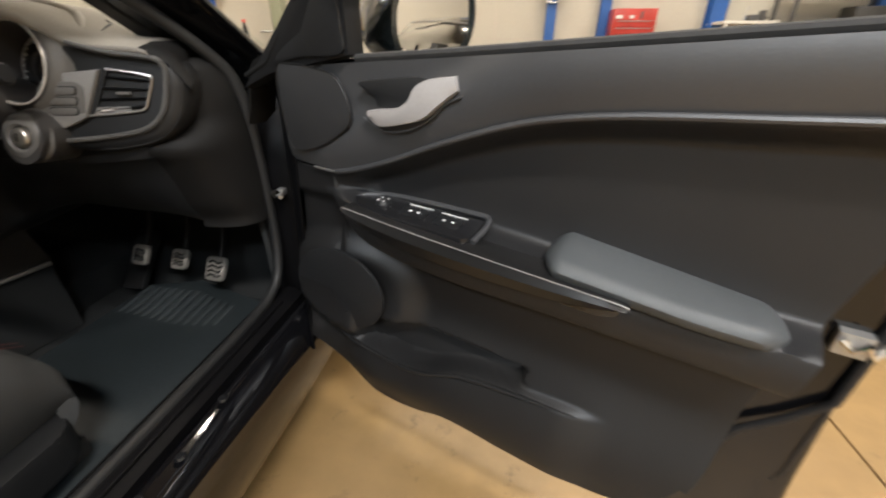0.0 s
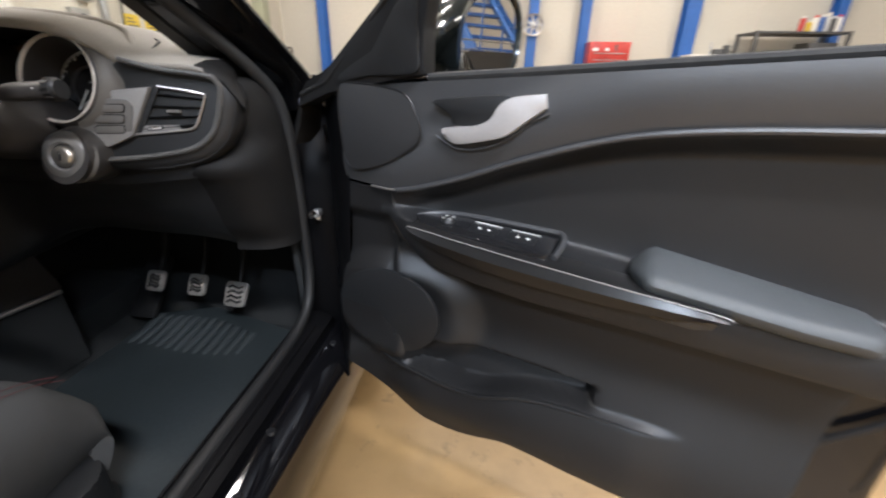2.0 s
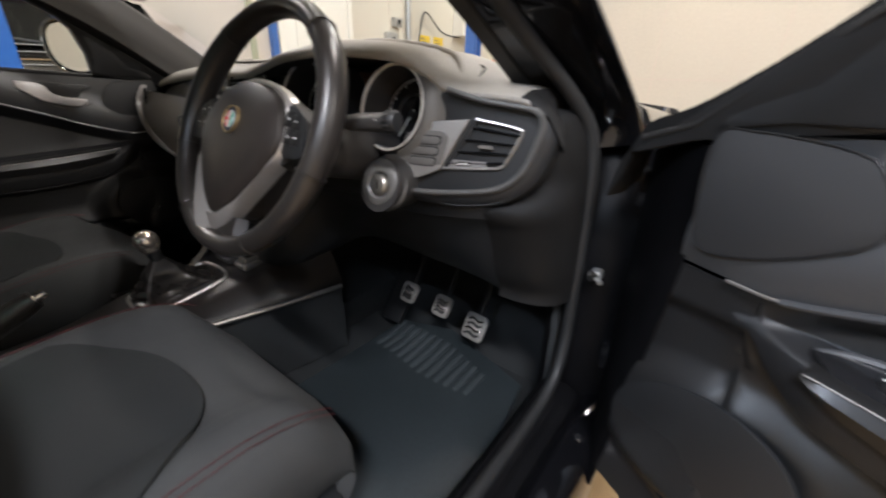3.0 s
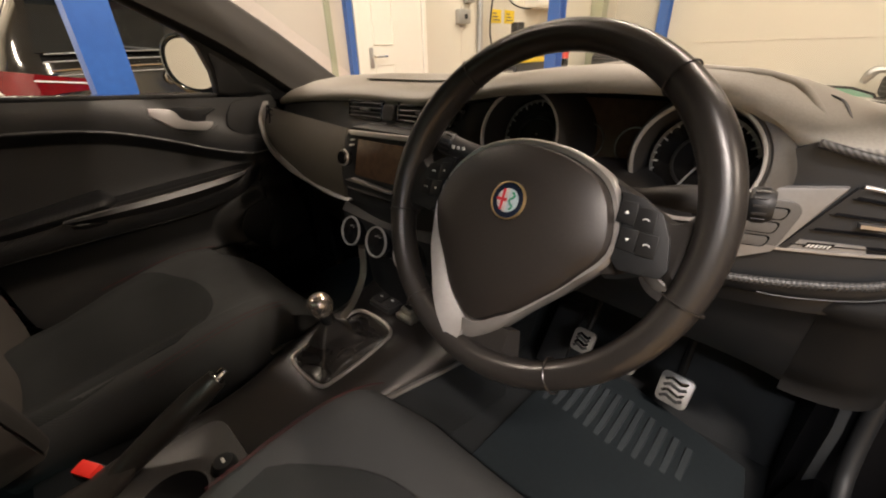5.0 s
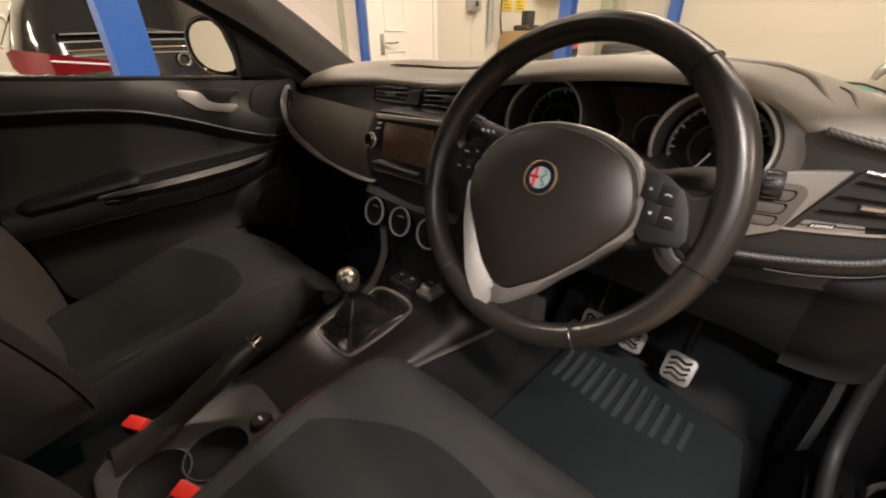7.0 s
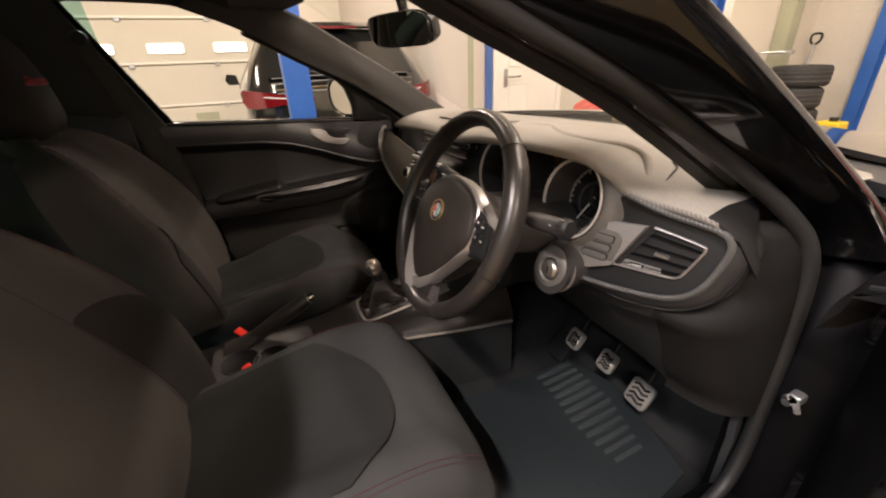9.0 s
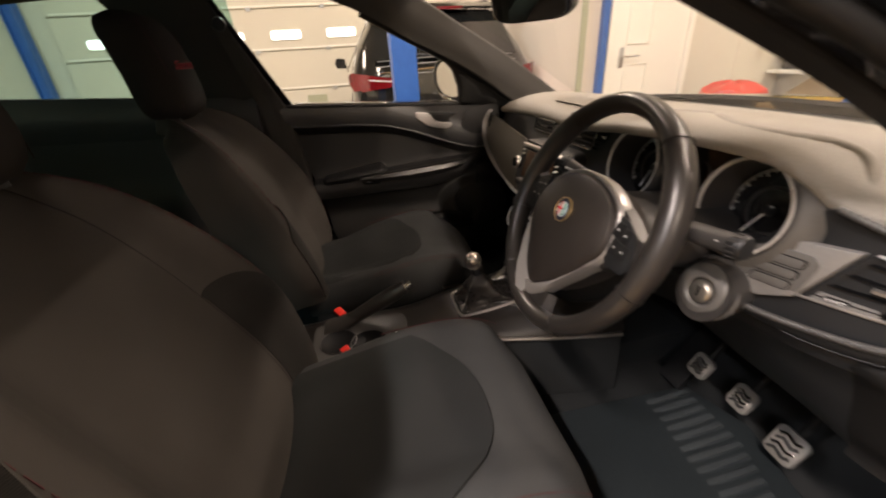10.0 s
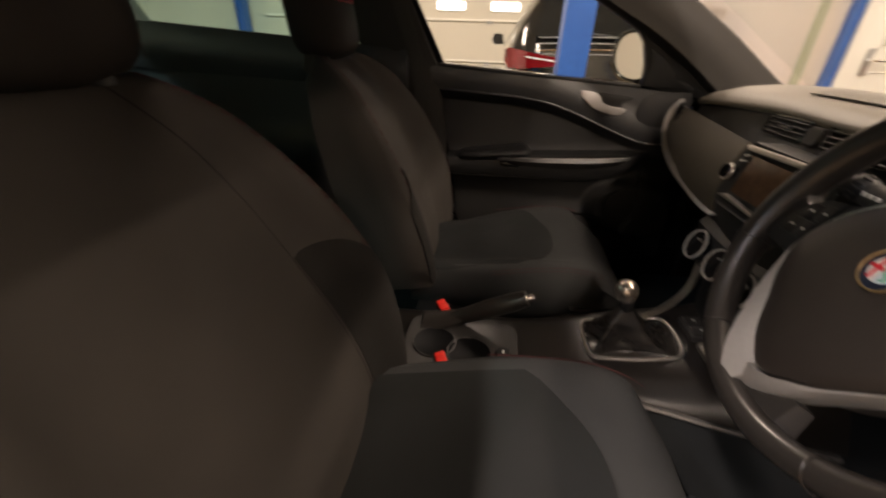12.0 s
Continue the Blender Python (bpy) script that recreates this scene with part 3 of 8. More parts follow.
part("cap", lathe([(0, 0.40), (0.018, 0.40), (0.018, 0.365), (0, 0.365)], 16, Matrix.Translation((WX + 0.22, 4.72, 0.79))), REDPLASTIC, bo)
part("label_band", lathe([(0.0475, 0.20), (0.0485, 0.20), (0.0495, 0.10), (0.0485, 0.10)], 20, Matrix.Translation((WX + 0.22, 4.72, 0.79))), RED, bo)
for yy, zz, s in ((3.02, 1.30, 0.10), (3.10, 1.46, 0.07)):
    eb = thing("switch_box", (WX, yy, zz), "grey electrical switch box on the wall", "switch box", "switch boxes")
    part("case", box(WX + 0.002, WX + 0.06, yy - s, yy + s * 0.6, zz - s * 0.6, zz + s * 0.6, 0.01), STEEL, eb)
    part("toggle", box(WX + 0.06, WX + 0.075, yy - 0.03, yy + 0.0, zz - 0.02, zz + 0.02, 0.004), PLASTIC, eb)
cd = thing("conduit", (WX + 0.03, 3.3, 0.8), "grey cable conduit with a black cable", "conduit")
part("pipe", tube([(WX + 0.03, 3.26, 0.98), (WX + 0.03, 3.26, 2.8)], 0.03, 10), STEEL, cd)
part("cable", tube(smooth_line([(WX + 0.06, 3.42, 1.05), (WX + 0.05, 3.40, 1.25), (WX + 0.05, 3.50, 1.6), (WX + 0.05, 3.80, 1.44), (WX + 0.05, 4.15, 1.42), (WX + 0.05, 4.3, 1.55), (WX + 0.05, 4.3, 2.0)], 6), 0.009, 6), PLASTIC, cd)
for yy in (3.56, 3.80):
    sg = thing("wall_notice", (WX, yy, 1.32), "small yellow notice on the side wall", "sign", "yellow notices")
    part("plate", box(WX + 0.002, WX + 0.006, yy - 0.09, yy + 0.09, 1.262, 1.385, 0.001, 1), YELLOW, sg)
    for k in range(3):
        part("mark", box(WX + 0.0065, WX + 0.008, yy - 0.06, yy + 0.06 - 0.03 * k, 1.285 + 0.03 * k, 1.295 + 0.03 * k, 0), DARKSTEEL, sg)
cab = thing("meter_cabinet", (WX, 4.3, 1.5), "pale grey meter cabinet on the side wall", "cabinet")
part("case", box(WX + 0.002, WX + 0.16, 4.08, 4.62, 1.42, 2.0, 0.01), WHITE, cab)
part("door", box(WX + 0.16, WX + 0.172, 4.10, 4.60, 1.44, 1.98, 0.004), WHITE, cab)
dct = thing("duct", (WX + 0.1, 5.85, 0), "olive grey square duct in the corner", "duct")
part("duct_run", box(WX + 0.004, WX + 0.17, 5.74, 5.92, 0.0, CEILING - 0.004, 0.006), GREENGREY, dct)
part("bracket", box(WX + 0.17, WX + 0.36, 5.55, 5.62, 1.05, 1.10, 0.004), STEEL, dct)
part("bracket_arm", tube([(WX + 0.004, 5.4, 1.08), (WX + 0.36, 5.6, 1.08)], 0.012, 8), STEEL, dct)
sp = thing("spade", (-2.16, 6.4, 0), "upright garden spade with a black D-handle", "spade")
part("shaft", tube([(-2.16, 6.36, 0.35), (-2.165, 6.44, 1.16)], 0.017, 10), STEEL, sp)
part("handle", tube(smooth_line([(-2.165, 6.44, 1.15), (-2.215, 6.445, 1.19), (-2.215, 6.45, 1.26), (-2.165, 6.45, 1.275), (-2.115, 6.45, 1.26), (-2.115, 6.445, 1.19)], 4, True), 0.014, 8, True), PLASTIC, sp)
part("blade", prism([(-0.09, 0.38), (0.09, 0.38), (0.085, 0.12), (0.0, 0.0), (-0.085, 0.12)], lambda a, b, d: Vector((-2.16 + a, 6.33 + d + 0.08 * b, b)), -0.003, 0.003), STEEL, sp)


def tyre(x, y, z, ro, w, label, group):
    t = thing("tyre", (x, y, z), label, "tyre", group)
    part("carcass", lathe([(ro * 0.60, 0.02), (ro * 0.66, 0.0), (ro * 0.90, 0.006), (ro * 0.985, 0.03), (ro, w * 0.25), (ro, w * 0.75), (ro * 0.985, w - 0.03), (ro * 0.90, w - 0.006), (ro * 0.66, w), (ro * 0.60, w - 0.02), (ro * 0.60, 0.02)], 40, Matrix.Translation((x, y, z))), RUBBER, t)
    for k in (0.30, 0.5, 0.70):
        part("groove", tube([(x + ro * math.cos(q), y + ro * math.sin(q), z + w * k) for q in [j * 2 * math.pi / 40 for j in range(40)]], 0.004, 5, True), DARKSTEEL, t)
    return t


for k in range(4):
    tyre(-1.84 + 0.02 * math.sin(k * 3), 5.62 + 0.015 * math.cos(k * 2), 0.235 * k, 0.285, 0.23, "used black tyre in a stack by the wall", "stacked tyres")
for k in range(3):
    tyre(1.10 + 0.015 * k, 6.12, 0.225 * k, 0.29, 0.22, "black tyre stacked under the plain wall", "tyres by the front wall")
cbin = thing("canister", (-1.42, 5.75, 0), "yellow plastic canister beside the tyres", "canister")
part("body", box(-1.54, -1.31, 5.64, 5.86, 0.0, 0.34, 0.03, 3), YELLOW, cbin)
part("neck", lathe([(0.04, 0.34), (0.04, 0.38), (0, 0.38)], 16, Matrix.Translation((-1.42, 5.75, 0))), PLASTIC, cbin)
ws = thing("spare_windscreen", (0.45, 6.2, 0.2), "green-tinted windscreen in a black rubber frame against the wall", "car glass")
part("pane", prism(smooth_outline2([(0.12, 0.06), (0.86, 0.02), (0.83, 0.46), (0.18, 0.49)]), lambda a, b, d: Vector((a, 6.10 + 0.35 * b + d, b)), 0.0, 0.008), material("green_pane", (0.16, 0.33, 0.22), 0.25, vary=0.1, relief=0.0), ws, "green glass")
part("rubber_frame", tube([Vector((a, 6.098 + 0.35 * b, b)) for a, b in smooth_outline2([(0.12, 0.06), (0.86, 0.02), (0.83, 0.46), (0.18, 0.49)])], 0.014, 6, True), RUBBER, ws)
bmp = thing("bumper_trim", (0.9, 6.1, 0.68), "grey plastic bumper trim laid over the tyres", "car part")
part("bar", tube(smooth_line([(0.70, 6.12, 0.58), (0.76, 6.12, 0.70), (0.90, 6.12, 0.715), (1.05, 6.12, 0.80), (1.25, 6.12, 0.86)], 5), [0.03 + 0.02 * math.sin(k * 0.4) ** 2 for k in range(21)], 8), STEEL, bmp)
rc = thing("floor_machine", (-1.75, 2.6, 0), "dark workshop machine under a red cover", "machine")
part("body", box(-2.05, -1.5, 2.25, 3.0, 0.06, 0.60, 0.06, 3), PLASTIC, rc)
part("cover", loft([[Vector((-1.80 + r * math.cos(q) * (1 + 0.10 * math.sin(3 * q)), 2.52 + r * 0.9 * math.sin(q) * (1 + 0.07 * math.cos(4 * q)), z + 0.012 * math.sin(5 * q))) for q in [j * 2 * math.pi / 40 for j in range(40)]] for r, z in ((0.22, 0.60), (0.24, 0.66), (0.22, 0.72), (0.14, 0.765), (0.03, 0.775))]), RED, rc, "crumpled red cover")
for cx, cy in ((-2.0, 2.3), (-1.55, 2.3), (-2.0, 2.95), (-1.55, 2.95)):
    part("castor", lathe([(0, -0.015), (0.03, -0.015), (0.03, 0.015), (0, 0.015)], 14, pose(cx, cy, 0.03, 90, 0, 0)), RUBBER, rc)

# ---- along the front wall ----
tb = thing("tool_chest", (2.8, 6.35, 0), "red steel tool chest with drawers and pale stickers", "tool chest")
part("base_cabinet", box(2.50, 3.10, 6.08, 6.50, 0.10, 0.98, 0.008), RED, tb)
part("top_chest", box(2.52, 3.08, 6.12, 6.50, 0.985, 1.385, 0.008), RED, tb)
for k in range(5):
    z = 0.14 + 0.165 * k
    dr = part("drawer", box(2.525, 3.075, 6.068, 6.08, z, z + 0.15, 0.003, 1), RED, tb)
    part("pull", box(2.56, 3.04, 6.055, 6.068, z + 0.125, z + 0.14, 0.002, 1), STEEL, dr)
for k in range(3):
    z = 1.0 + 0.085 * k
    dr = part("drawer", box(2.545, 3.055, 6.108, 6.12, z, z + 0.078, 0.003, 1), RED, tb)
    part("pull", box(2.57, 3.03, 6.097, 6.108, z + 0.06, z + 0.07, 0.002, 1), STEEL, dr)
for sx, w in ((2.60, 0.09), (2.76, 0.06)):
    part("sticker", prism(rounded(sx - w / 2, sx + w / 2, 1.235, 1.275, 0.012), lambda a, b, d: Vector((a, 6.1075 + d, b + 0.03)), -0.002, 0.0005), MARK, tb)
part("sticker", box(2.87, 2.90, 6.117, 6.119, 1.265, 1.345, 0), DARKSTEEL, tb)
wb = thing("white_bench", (4.2, 6.3, 0), "narrow white bench with a small vice on it", "workbench")
part("top", box(3.88, 4.52, 6.02, 6.56, 1.20, 1.235, 0.005), WHITE, wb)
for lx in (3.92, 4.46):
    for ly in (6.06, 6.52):
        part("leg", box(lx - 0.025, lx + 0.025, ly - 0.025, ly + 0.025, 0, 1.20, 0.004, 1), WHITE, wb)
vc = thing("bench_vice", (4.3, 6.2, 1.235), "small grey bench vice", "vice")
part("body", joined(box(4.22, 4.34, 6.14, 6.26, 1.236, 1.31, 0.01), box(4.36, 4.42, 6.15, 6.25, 1.236, 1.36, 0.01), tube([(4.20, 6.2, 1.28), (4.46, 6.2, 1.28)], 0.014, 8)), DARKSTEEL, vc)
part("lever", tube([(4.19, 6.2, 1.22), (4.19, 6.2, 1.40)], 0.006, 6), CHROME, vc)
rk = thing("steel_rack", (5.2, 6.3, 0), "dark steel storage rack with open shelves", "rack")
for z in (0.25, 0.78, 1.185, 1.525):
    part("shelf_board", box(4.66, 5.80, 6.05, 6.50, z - 0.03, z, 0.004, 1), DARKSTEEL, rk)
for lx in (4.66, 5.80):
    for ly in (6.05, 6.50):
        part("leg", box(lx - 0.02, lx + 0.02, ly - 0.02, ly + 0.02, 0, 1.53, 0.003, 1), DARKSTEEL, rk)
BOTTLES = [(5.30, 0.035, 0.20, RED), (5.39, 0.03, 0.15, YELLOW), (5.46, 0.035, 0.21, WHITE), (5.54, 0.03, 0.22, BLUE), (5.61, 0.034, 0.24, STEEL), (5.68, 0.03, 0.20, DARKSTEEL), (5.75, 0.03, 0.22, WHITE)]
for bx, br, bh, bm_ in BOTTLES:
    t = thing("spray_can", (bx, 6.25, 1.525), "small spray can on top of the rack", "spray can", "spray cans")
    part("can", lathe([(0, 0), (br, 0), (br, bh * 0.78), (br * 0.8, bh * 0.86), (0, bh * 0.86)], 16, Matrix.Translation((bx, 6.25, 1.5255))), bm_, t)
    part("cap", lathe([(br * 0.62, bh * 0.85), (br * 0.6, bh), (0, bh)], 14, Matrix.Translation((bx, 6.25, 1.5255))), WHITE if bm_ is not WHITE else RED, t)
cs = thing("tool_case", (5.5, 6.27, 1.185), "dark case and a yellow box inside the rack", "case")
part("case", box(5.40, 5.76, 6.12, 6.42, 1.186, 1.40, 0.015), DARKSTEEL, cs)
yb = thing("yellow_box", (5.25, 6.25, 1.185), "flat yellow box on the rack", "box")
part("body", box(5.12, 5.37, 6.14, 6.38, 1.186, 1.26, 0.008), YELLOW, yb)
du = thing("wall_duct", (7.2, 6.4, 1.95), "grey sheet-metal duct along the wall", "duct")
part("duct_run", joined(box(6.60, 8.15, 6.32, 6.58, 1.86, 2.06, 0.01), box(6.75, 8.15, 6.30, 6.58, 2.07, 2.24, 0.01)), STEEL, du)
part("bracket", box(6.9, 6.95, 6.5, 6.598, 1.6, 1.86, 0.004), STEEL, du)

STAIR_BLUE = material("dark_blue_stair_paint", (0.022, 0.085, 0.27), 0.5, vary=0.15, grain=40, patch=4)
# ---- blue steel stair behind the parked saloon ----
stair = thing("steel_stair", (6.2, 3.4, 0), "blue painted open-tread steel stair", "stairs")
for yy in (3.0, 3.9):
    part("stringer", prism([(4.75, 0.0), (5.1, 0.0), (8.18, 2.25), (8.18, 2.5)], lambda a, b, d: Vector((a, yy + d, b)), -0.02, 0.02), STAIR_BLUE, stair)
    part("handrail", tube([(5.0, yy, 1.0), (8.18, yy, 3.32)], 0.022, 8), STAIR_BLUE, stair)
    for k in range(6):
        part("baluster", tube([(5.0 + 0.6 * k, yy, 0.06 + 0.44 * k), (5.0 + 0.6 * k, yy, 1.0 + 0.437 * k)], 0.014, 6), STAIR_BLUE, stair)
for k in range(14):
    x, z = 5.05 + 0.232 * k, 0.10 + 0.172 * k
    part("tread", box(x - 0.12, x + 0.12, 3.02, 3.88, z - 0.02, z + 0.02, 0.004, 1), STAIR_BLUE, stair)


# ---- the two other cars ----
def mesh_wheel(parent, place, l, wside, r, z, style):
    """A tyre and a rim on one side of a car; place(l, w, z) gives points."""
    c = place(l, wside, z)
    ax = (place(l, wside, z) - place(l, wside - math.copysign(0.1, wside), z)).normalized()
    m = Matrix.Translation(c) @ ax.to_track_quat("Z", "Y").to_matrix().to_4x4()
    w = part("wheel", lathe([(r * 0.66, -0.17), (r * 0.92, -0.18), (r, -0.14), (r, -0.03), (r * 0.965, -0.008), (r * 0.82, 0.004), (r * 0.68, -0.004), (r * 0.66, -0.02), (r * 0.66, -0.17)], 48, m), RUBBER, parent, "tyre on a bright rim")
    part("rim_lip", lathe([(r * 0.67, 0.0), (r * 0.685, 0.008), (r * 0.655, 0.006), (r * 0.60, -0.02), (r * 0.585, -0.06), (r * 0.62, -0.06)], 48, m), CHROME if style == "mesh" else STEEL, w, "polished rim lip")
    part("barrel", lathe([(0, -0.10), (r * 0.6, -0.10), (r * 0.6, -0.11), (0, -0.11)], 32, m), DARKSTEEL, w)
    part("hub", lathe([(0, 0.006), (r * 0.12, 0.004), (r * 0.17, -0.012), (r * 0.20, -0.05)], 24, m), SILVER, w)
    if style == "mesh":
        n = 20
        for k in range(n):
            a0 = 2 * math.pi * k / n
            for s in (-1, 1):
                a1 = a0 + s * math.pi / n * 2.4
                p0 = m @ Vector((r * 0.16 * math.cos(a0), r * 0.16 * math.sin(a0), -0.018))
                p1 = m @ Vector((r * 0.40 * math.cos((a0 + a1) / 2), r * 0.40 * math.sin((a0 + a1) / 2), -0.022))
                p2 = m @ Vector((r * 0.62 * math.cos(a1), r * 0.62 * math.sin(a1), -0.02))
                part("spoke", tube([p0, p1, p2], 0.0042, 5), MARK, w)
    else:
        for k in range(5):
            part("spoke", moved(box(0.03, r * 0.64, -0.028, 0.028, -0.05, -0.012, 0.006, 1), m @ Matrix.Rotation(k * 2 * math.pi / 5, 4, "Z")), SILVER, w)
    return w


def car_shell(stations, place):
    """A body skin from stations (l, half width at sill, at shoulder, at roof, sill z, bumper z, shoulder z, roof z)."""
    rings = []
    for l, ws_, wb_, wr, zs, zm, zb, zr in stations:
        half = [(0.0, zs), (ws_ * 0.9, zs), (ws_, zs + 0.06), (wb_ * 1.0, zm), (wb_, lerp(zm, zb, 0.7)), (wb_ * 0.975, zb), (lerp(wb_, wr, 0.45), lerp(zb, zr, 0.5)), (wr, lerp(zb, zr, 0.90)), (wr * 0.82, zr), (0.0, zr + 0.012)]
        ring = [place(l, a, b) for a, b in half] + [place(l, -a, b) for a, b in half[-2:0:-1]]
        rings.append(ring)
    return loft(rings)


# dark grey hatchback, tail towards the camera
def grey_hatch(l, w, z):
    return Vector((-2.88 - l, 0.575 - w, z))


gh = thing("hatchback_car", (-4.9, 0.575, 0), "dark grey modern hatchback parked with its tail lights in view", "car")
ST = [(0.0, 0.66, 0.74, 0.60, 0.34, 0.45, 0.62, 0.66), (0.03, 0.72, 0.82, 0.66, 0.30, 0.50, 0.80, 0.96), (0.14, 0.76, 0.855, 0.66, 0.26, 0.55, 0.93, 1.10), (0.30, 0.80, 0.865, 0.64, 0.25, 0.55, 0.98, 1.30), (0.46, 0.80, 0.87, 0.62, 0.24, 0.55, 0.99, 1.45), (0.95, 0.80, 0.875, 0.60, 0.22, 0.55, 0.97, 1.49), (1.8, 0.80, 0.88, 0.60, 0.22, 0.55, 0.95, 1.48), (2.35, 0.80, 0.88, 0.59, 0.22, 0.55, 0.94, 1.38), (2.95, 0.80, 0.87, 0.62, 0.22, 0.55, 0.92, 1.02), (3.5, 0.78, 0.84, 0.64, 0.22, 0.55, 0.82, 0.92), (3.85, 0.70, 0.76, 0.58, 0.24, 0.5, 0.70, 0.78), (3.95, 0.60, 0.66, 0.50, 0.30, 0.45, 0.55, 0.6)]
part("body", car_shell(ST, grey_hatch), GREYPAINT, gh, "dark metallic body", 30)
part("rear_glass", sheet(lambda s, t: grey_hatch(lerp(0.085, 0.40, t) - 0.012, lerp(-1, 1, s) * lerp(0.66, 0.57, t), lerp(1.06, 1.42, t)), 10, 6, 0.006), DARKGLASS, gh, "dark tailgate glass")
part("spoiler", loft([[grey_hatch(l, w, z + 0.02 * (1 - (w / 0.6) ** 2)) for l, z in ((0.30, 1.45), (0.34, 1.485), (0.60, 1.505), (0.55, 1.47), (0.40, 1.44))] for w in [-0.6 + 0.1 * k for k in range(13)]]), GREYPAINT, gh, "roof spoiler")
part("brake_light", loft([[grey_hatch(l, w, z) for l, z in ((0.292, 1.448), (0.292, 1.470), (0.33, 1.470), (0.33, 1.448))] for w in (-0.22, 0.22)]), REDLENS, gh, "high red brake light")
for s in (1, -1):
    tl = part("tail_light", loft([[grey_hatch(-0.028 + 0.20 * q**7, s * lerp(0.30, 0.885, q), zc + dz) for dz in (-h, -h * 0.4, h * 0.6, h)] + [grey_hatch(0.05 + 0.20 * q**7, s * lerp(0.30, 0.86, q), zc)] for q, zc, h in ((0, 0.885, 0.012), (0.25, 0.885, 0.028), (0.55, 0.89, 0.048), (0.8, 0.895, 0.070), (0.95, 0.905, 0.075), (1.0, 0.92, 0.04))]), REDLENS, gh, "red tail light")
    part("lamp_bar", tube([grey_hatch(-0.032 + 0.20 * q**7, s * lerp(0.42, 0.84, q), 0.885 + 0.045 * q) for q in (0, 0.3, 0.6, 0.9)], 0.005, 6), MARK, tl, "white lamp bar")
    part("side_window", sheet(lambda a, b: grey_hatch(lerp(0.62, 2.70 - 0.55 * b, a), s * (lerp(0.868, 0.63, b) + 0.012), lerp(1.0, 1.40, b)), 12, 4, 0.006), DARKGLASS, gh, "dark side windows")
    part("window_trim", tube([grey_hatch(lerp(0.60, 2.72, q), s * 0.884, 0.985) for q in (0, 0.25, 0.5, 0.75, 1)], 0.008, 6), CHROME, gh)
    part("roof_rail", tube(smooth_line([grey_hatch(0.62, s * 0.56, 1.49), grey_hatch(0.75, s * 0.565, 1.54), grey_hatch(1.7, s * 0.565, 1.545), grey_hatch(2.1, s * 0.56, 1.47)], 5), 0.016, 8), GLOSSBLACK, gh)
    part("mirror", loft([[grey_hatch(l, s * w, z) for w, z in ((0.90, 0.98), (1.03, 0.98), (1.06, 1.04), (1.03, 1.11), (0.92, 1.10))] for l in (2.42, 2.46, 2.56)]), GLOSSBLACK, gh, "dark wing mirror")
    for l in (0.72, 3.22):
        mesh_wheel(gh, grey_hatch, l, s * 0.895, 0.315, 0.315, "five")
part("badge", lathe([(0.030, 0.0), (0.034, 0.006), (0.044, 0.006), (0.048, 0.0)], 30, Matrix.Translation(grey_hatch(-0.012, 0.0, 0.90)) @ pose(0, 0, 0, 0, 90, 0)), CHROME, gh, "round chrome badge")
part("chrome_bar", tube([grey_hatch(0.008, w, 0.965 + 0.02 * math.cos(w * 2.4)) for w in [-0.62 + 0.124 * k for k in range(11)]], 0.006, 8), CHROME, gh, "bright tailgate bar")
# pale rods stand in for lamp reflections in the tailgate's gloss
for cl, cz, cw in ((0.028, 1.012, 0.64), (0.060, 1.055, 0.62), (0.004, 0.935, 0.60)):
    part("tailgate_edge", tube([grey_hatch(cl - 0.018 + 0.03 * (w / 0.62) ** 2, w, cz + 0.015 * math.cos(w * 2.4)) for w in [-cw + cw * 0.2 * k for k in range(11)]], 0.004, 6), SILVER_DARK, gh, "reflected light drawn as a line across the tailgate")
part("number_plate", box(-2.87, -2.855, 0.32, 0.83, 0.44, 0.55, 0.004, 1), YELLOW, gh, "plain yellow rear plate")
part("rear_wiper", tube([grey_hatch(0.07, 0.02, 1.07), grey_hatch(0.10, 0.30, 1.10)], 0.010, 6), PLASTIC, gh)
part("bumper", loft([[grey_hatch(l, w, z) for l, z in ((0.01, 0.34), (-0.035, 0.42), (-0.03, 0.58), (0.02, 0.64), (0.08, 0.50))] for w in [-0.74 + 0.148 * k for k in range(11)]]), PLASTIC, gh, "black rear bumper")

# black classic saloon, its side towards the camera
FB = Vector((-0.98, 0.20, 0)).normalized()
LB = Vector((-FB.y, FB.x, 0))


SK = 0.81       # a small car


def saloon(l, w, z):
    p = Vector((3.45, 1.64, 0)) - FB * ((l - 0.76) * SK) + LB * ((w - 0.80) * SK)
    return Vector((p.x, p.y, z * SK))


bs = thing("saloon_car", saloon(2.1, 0, 0), "black classic two-door saloon on bright mesh wheels", "car")
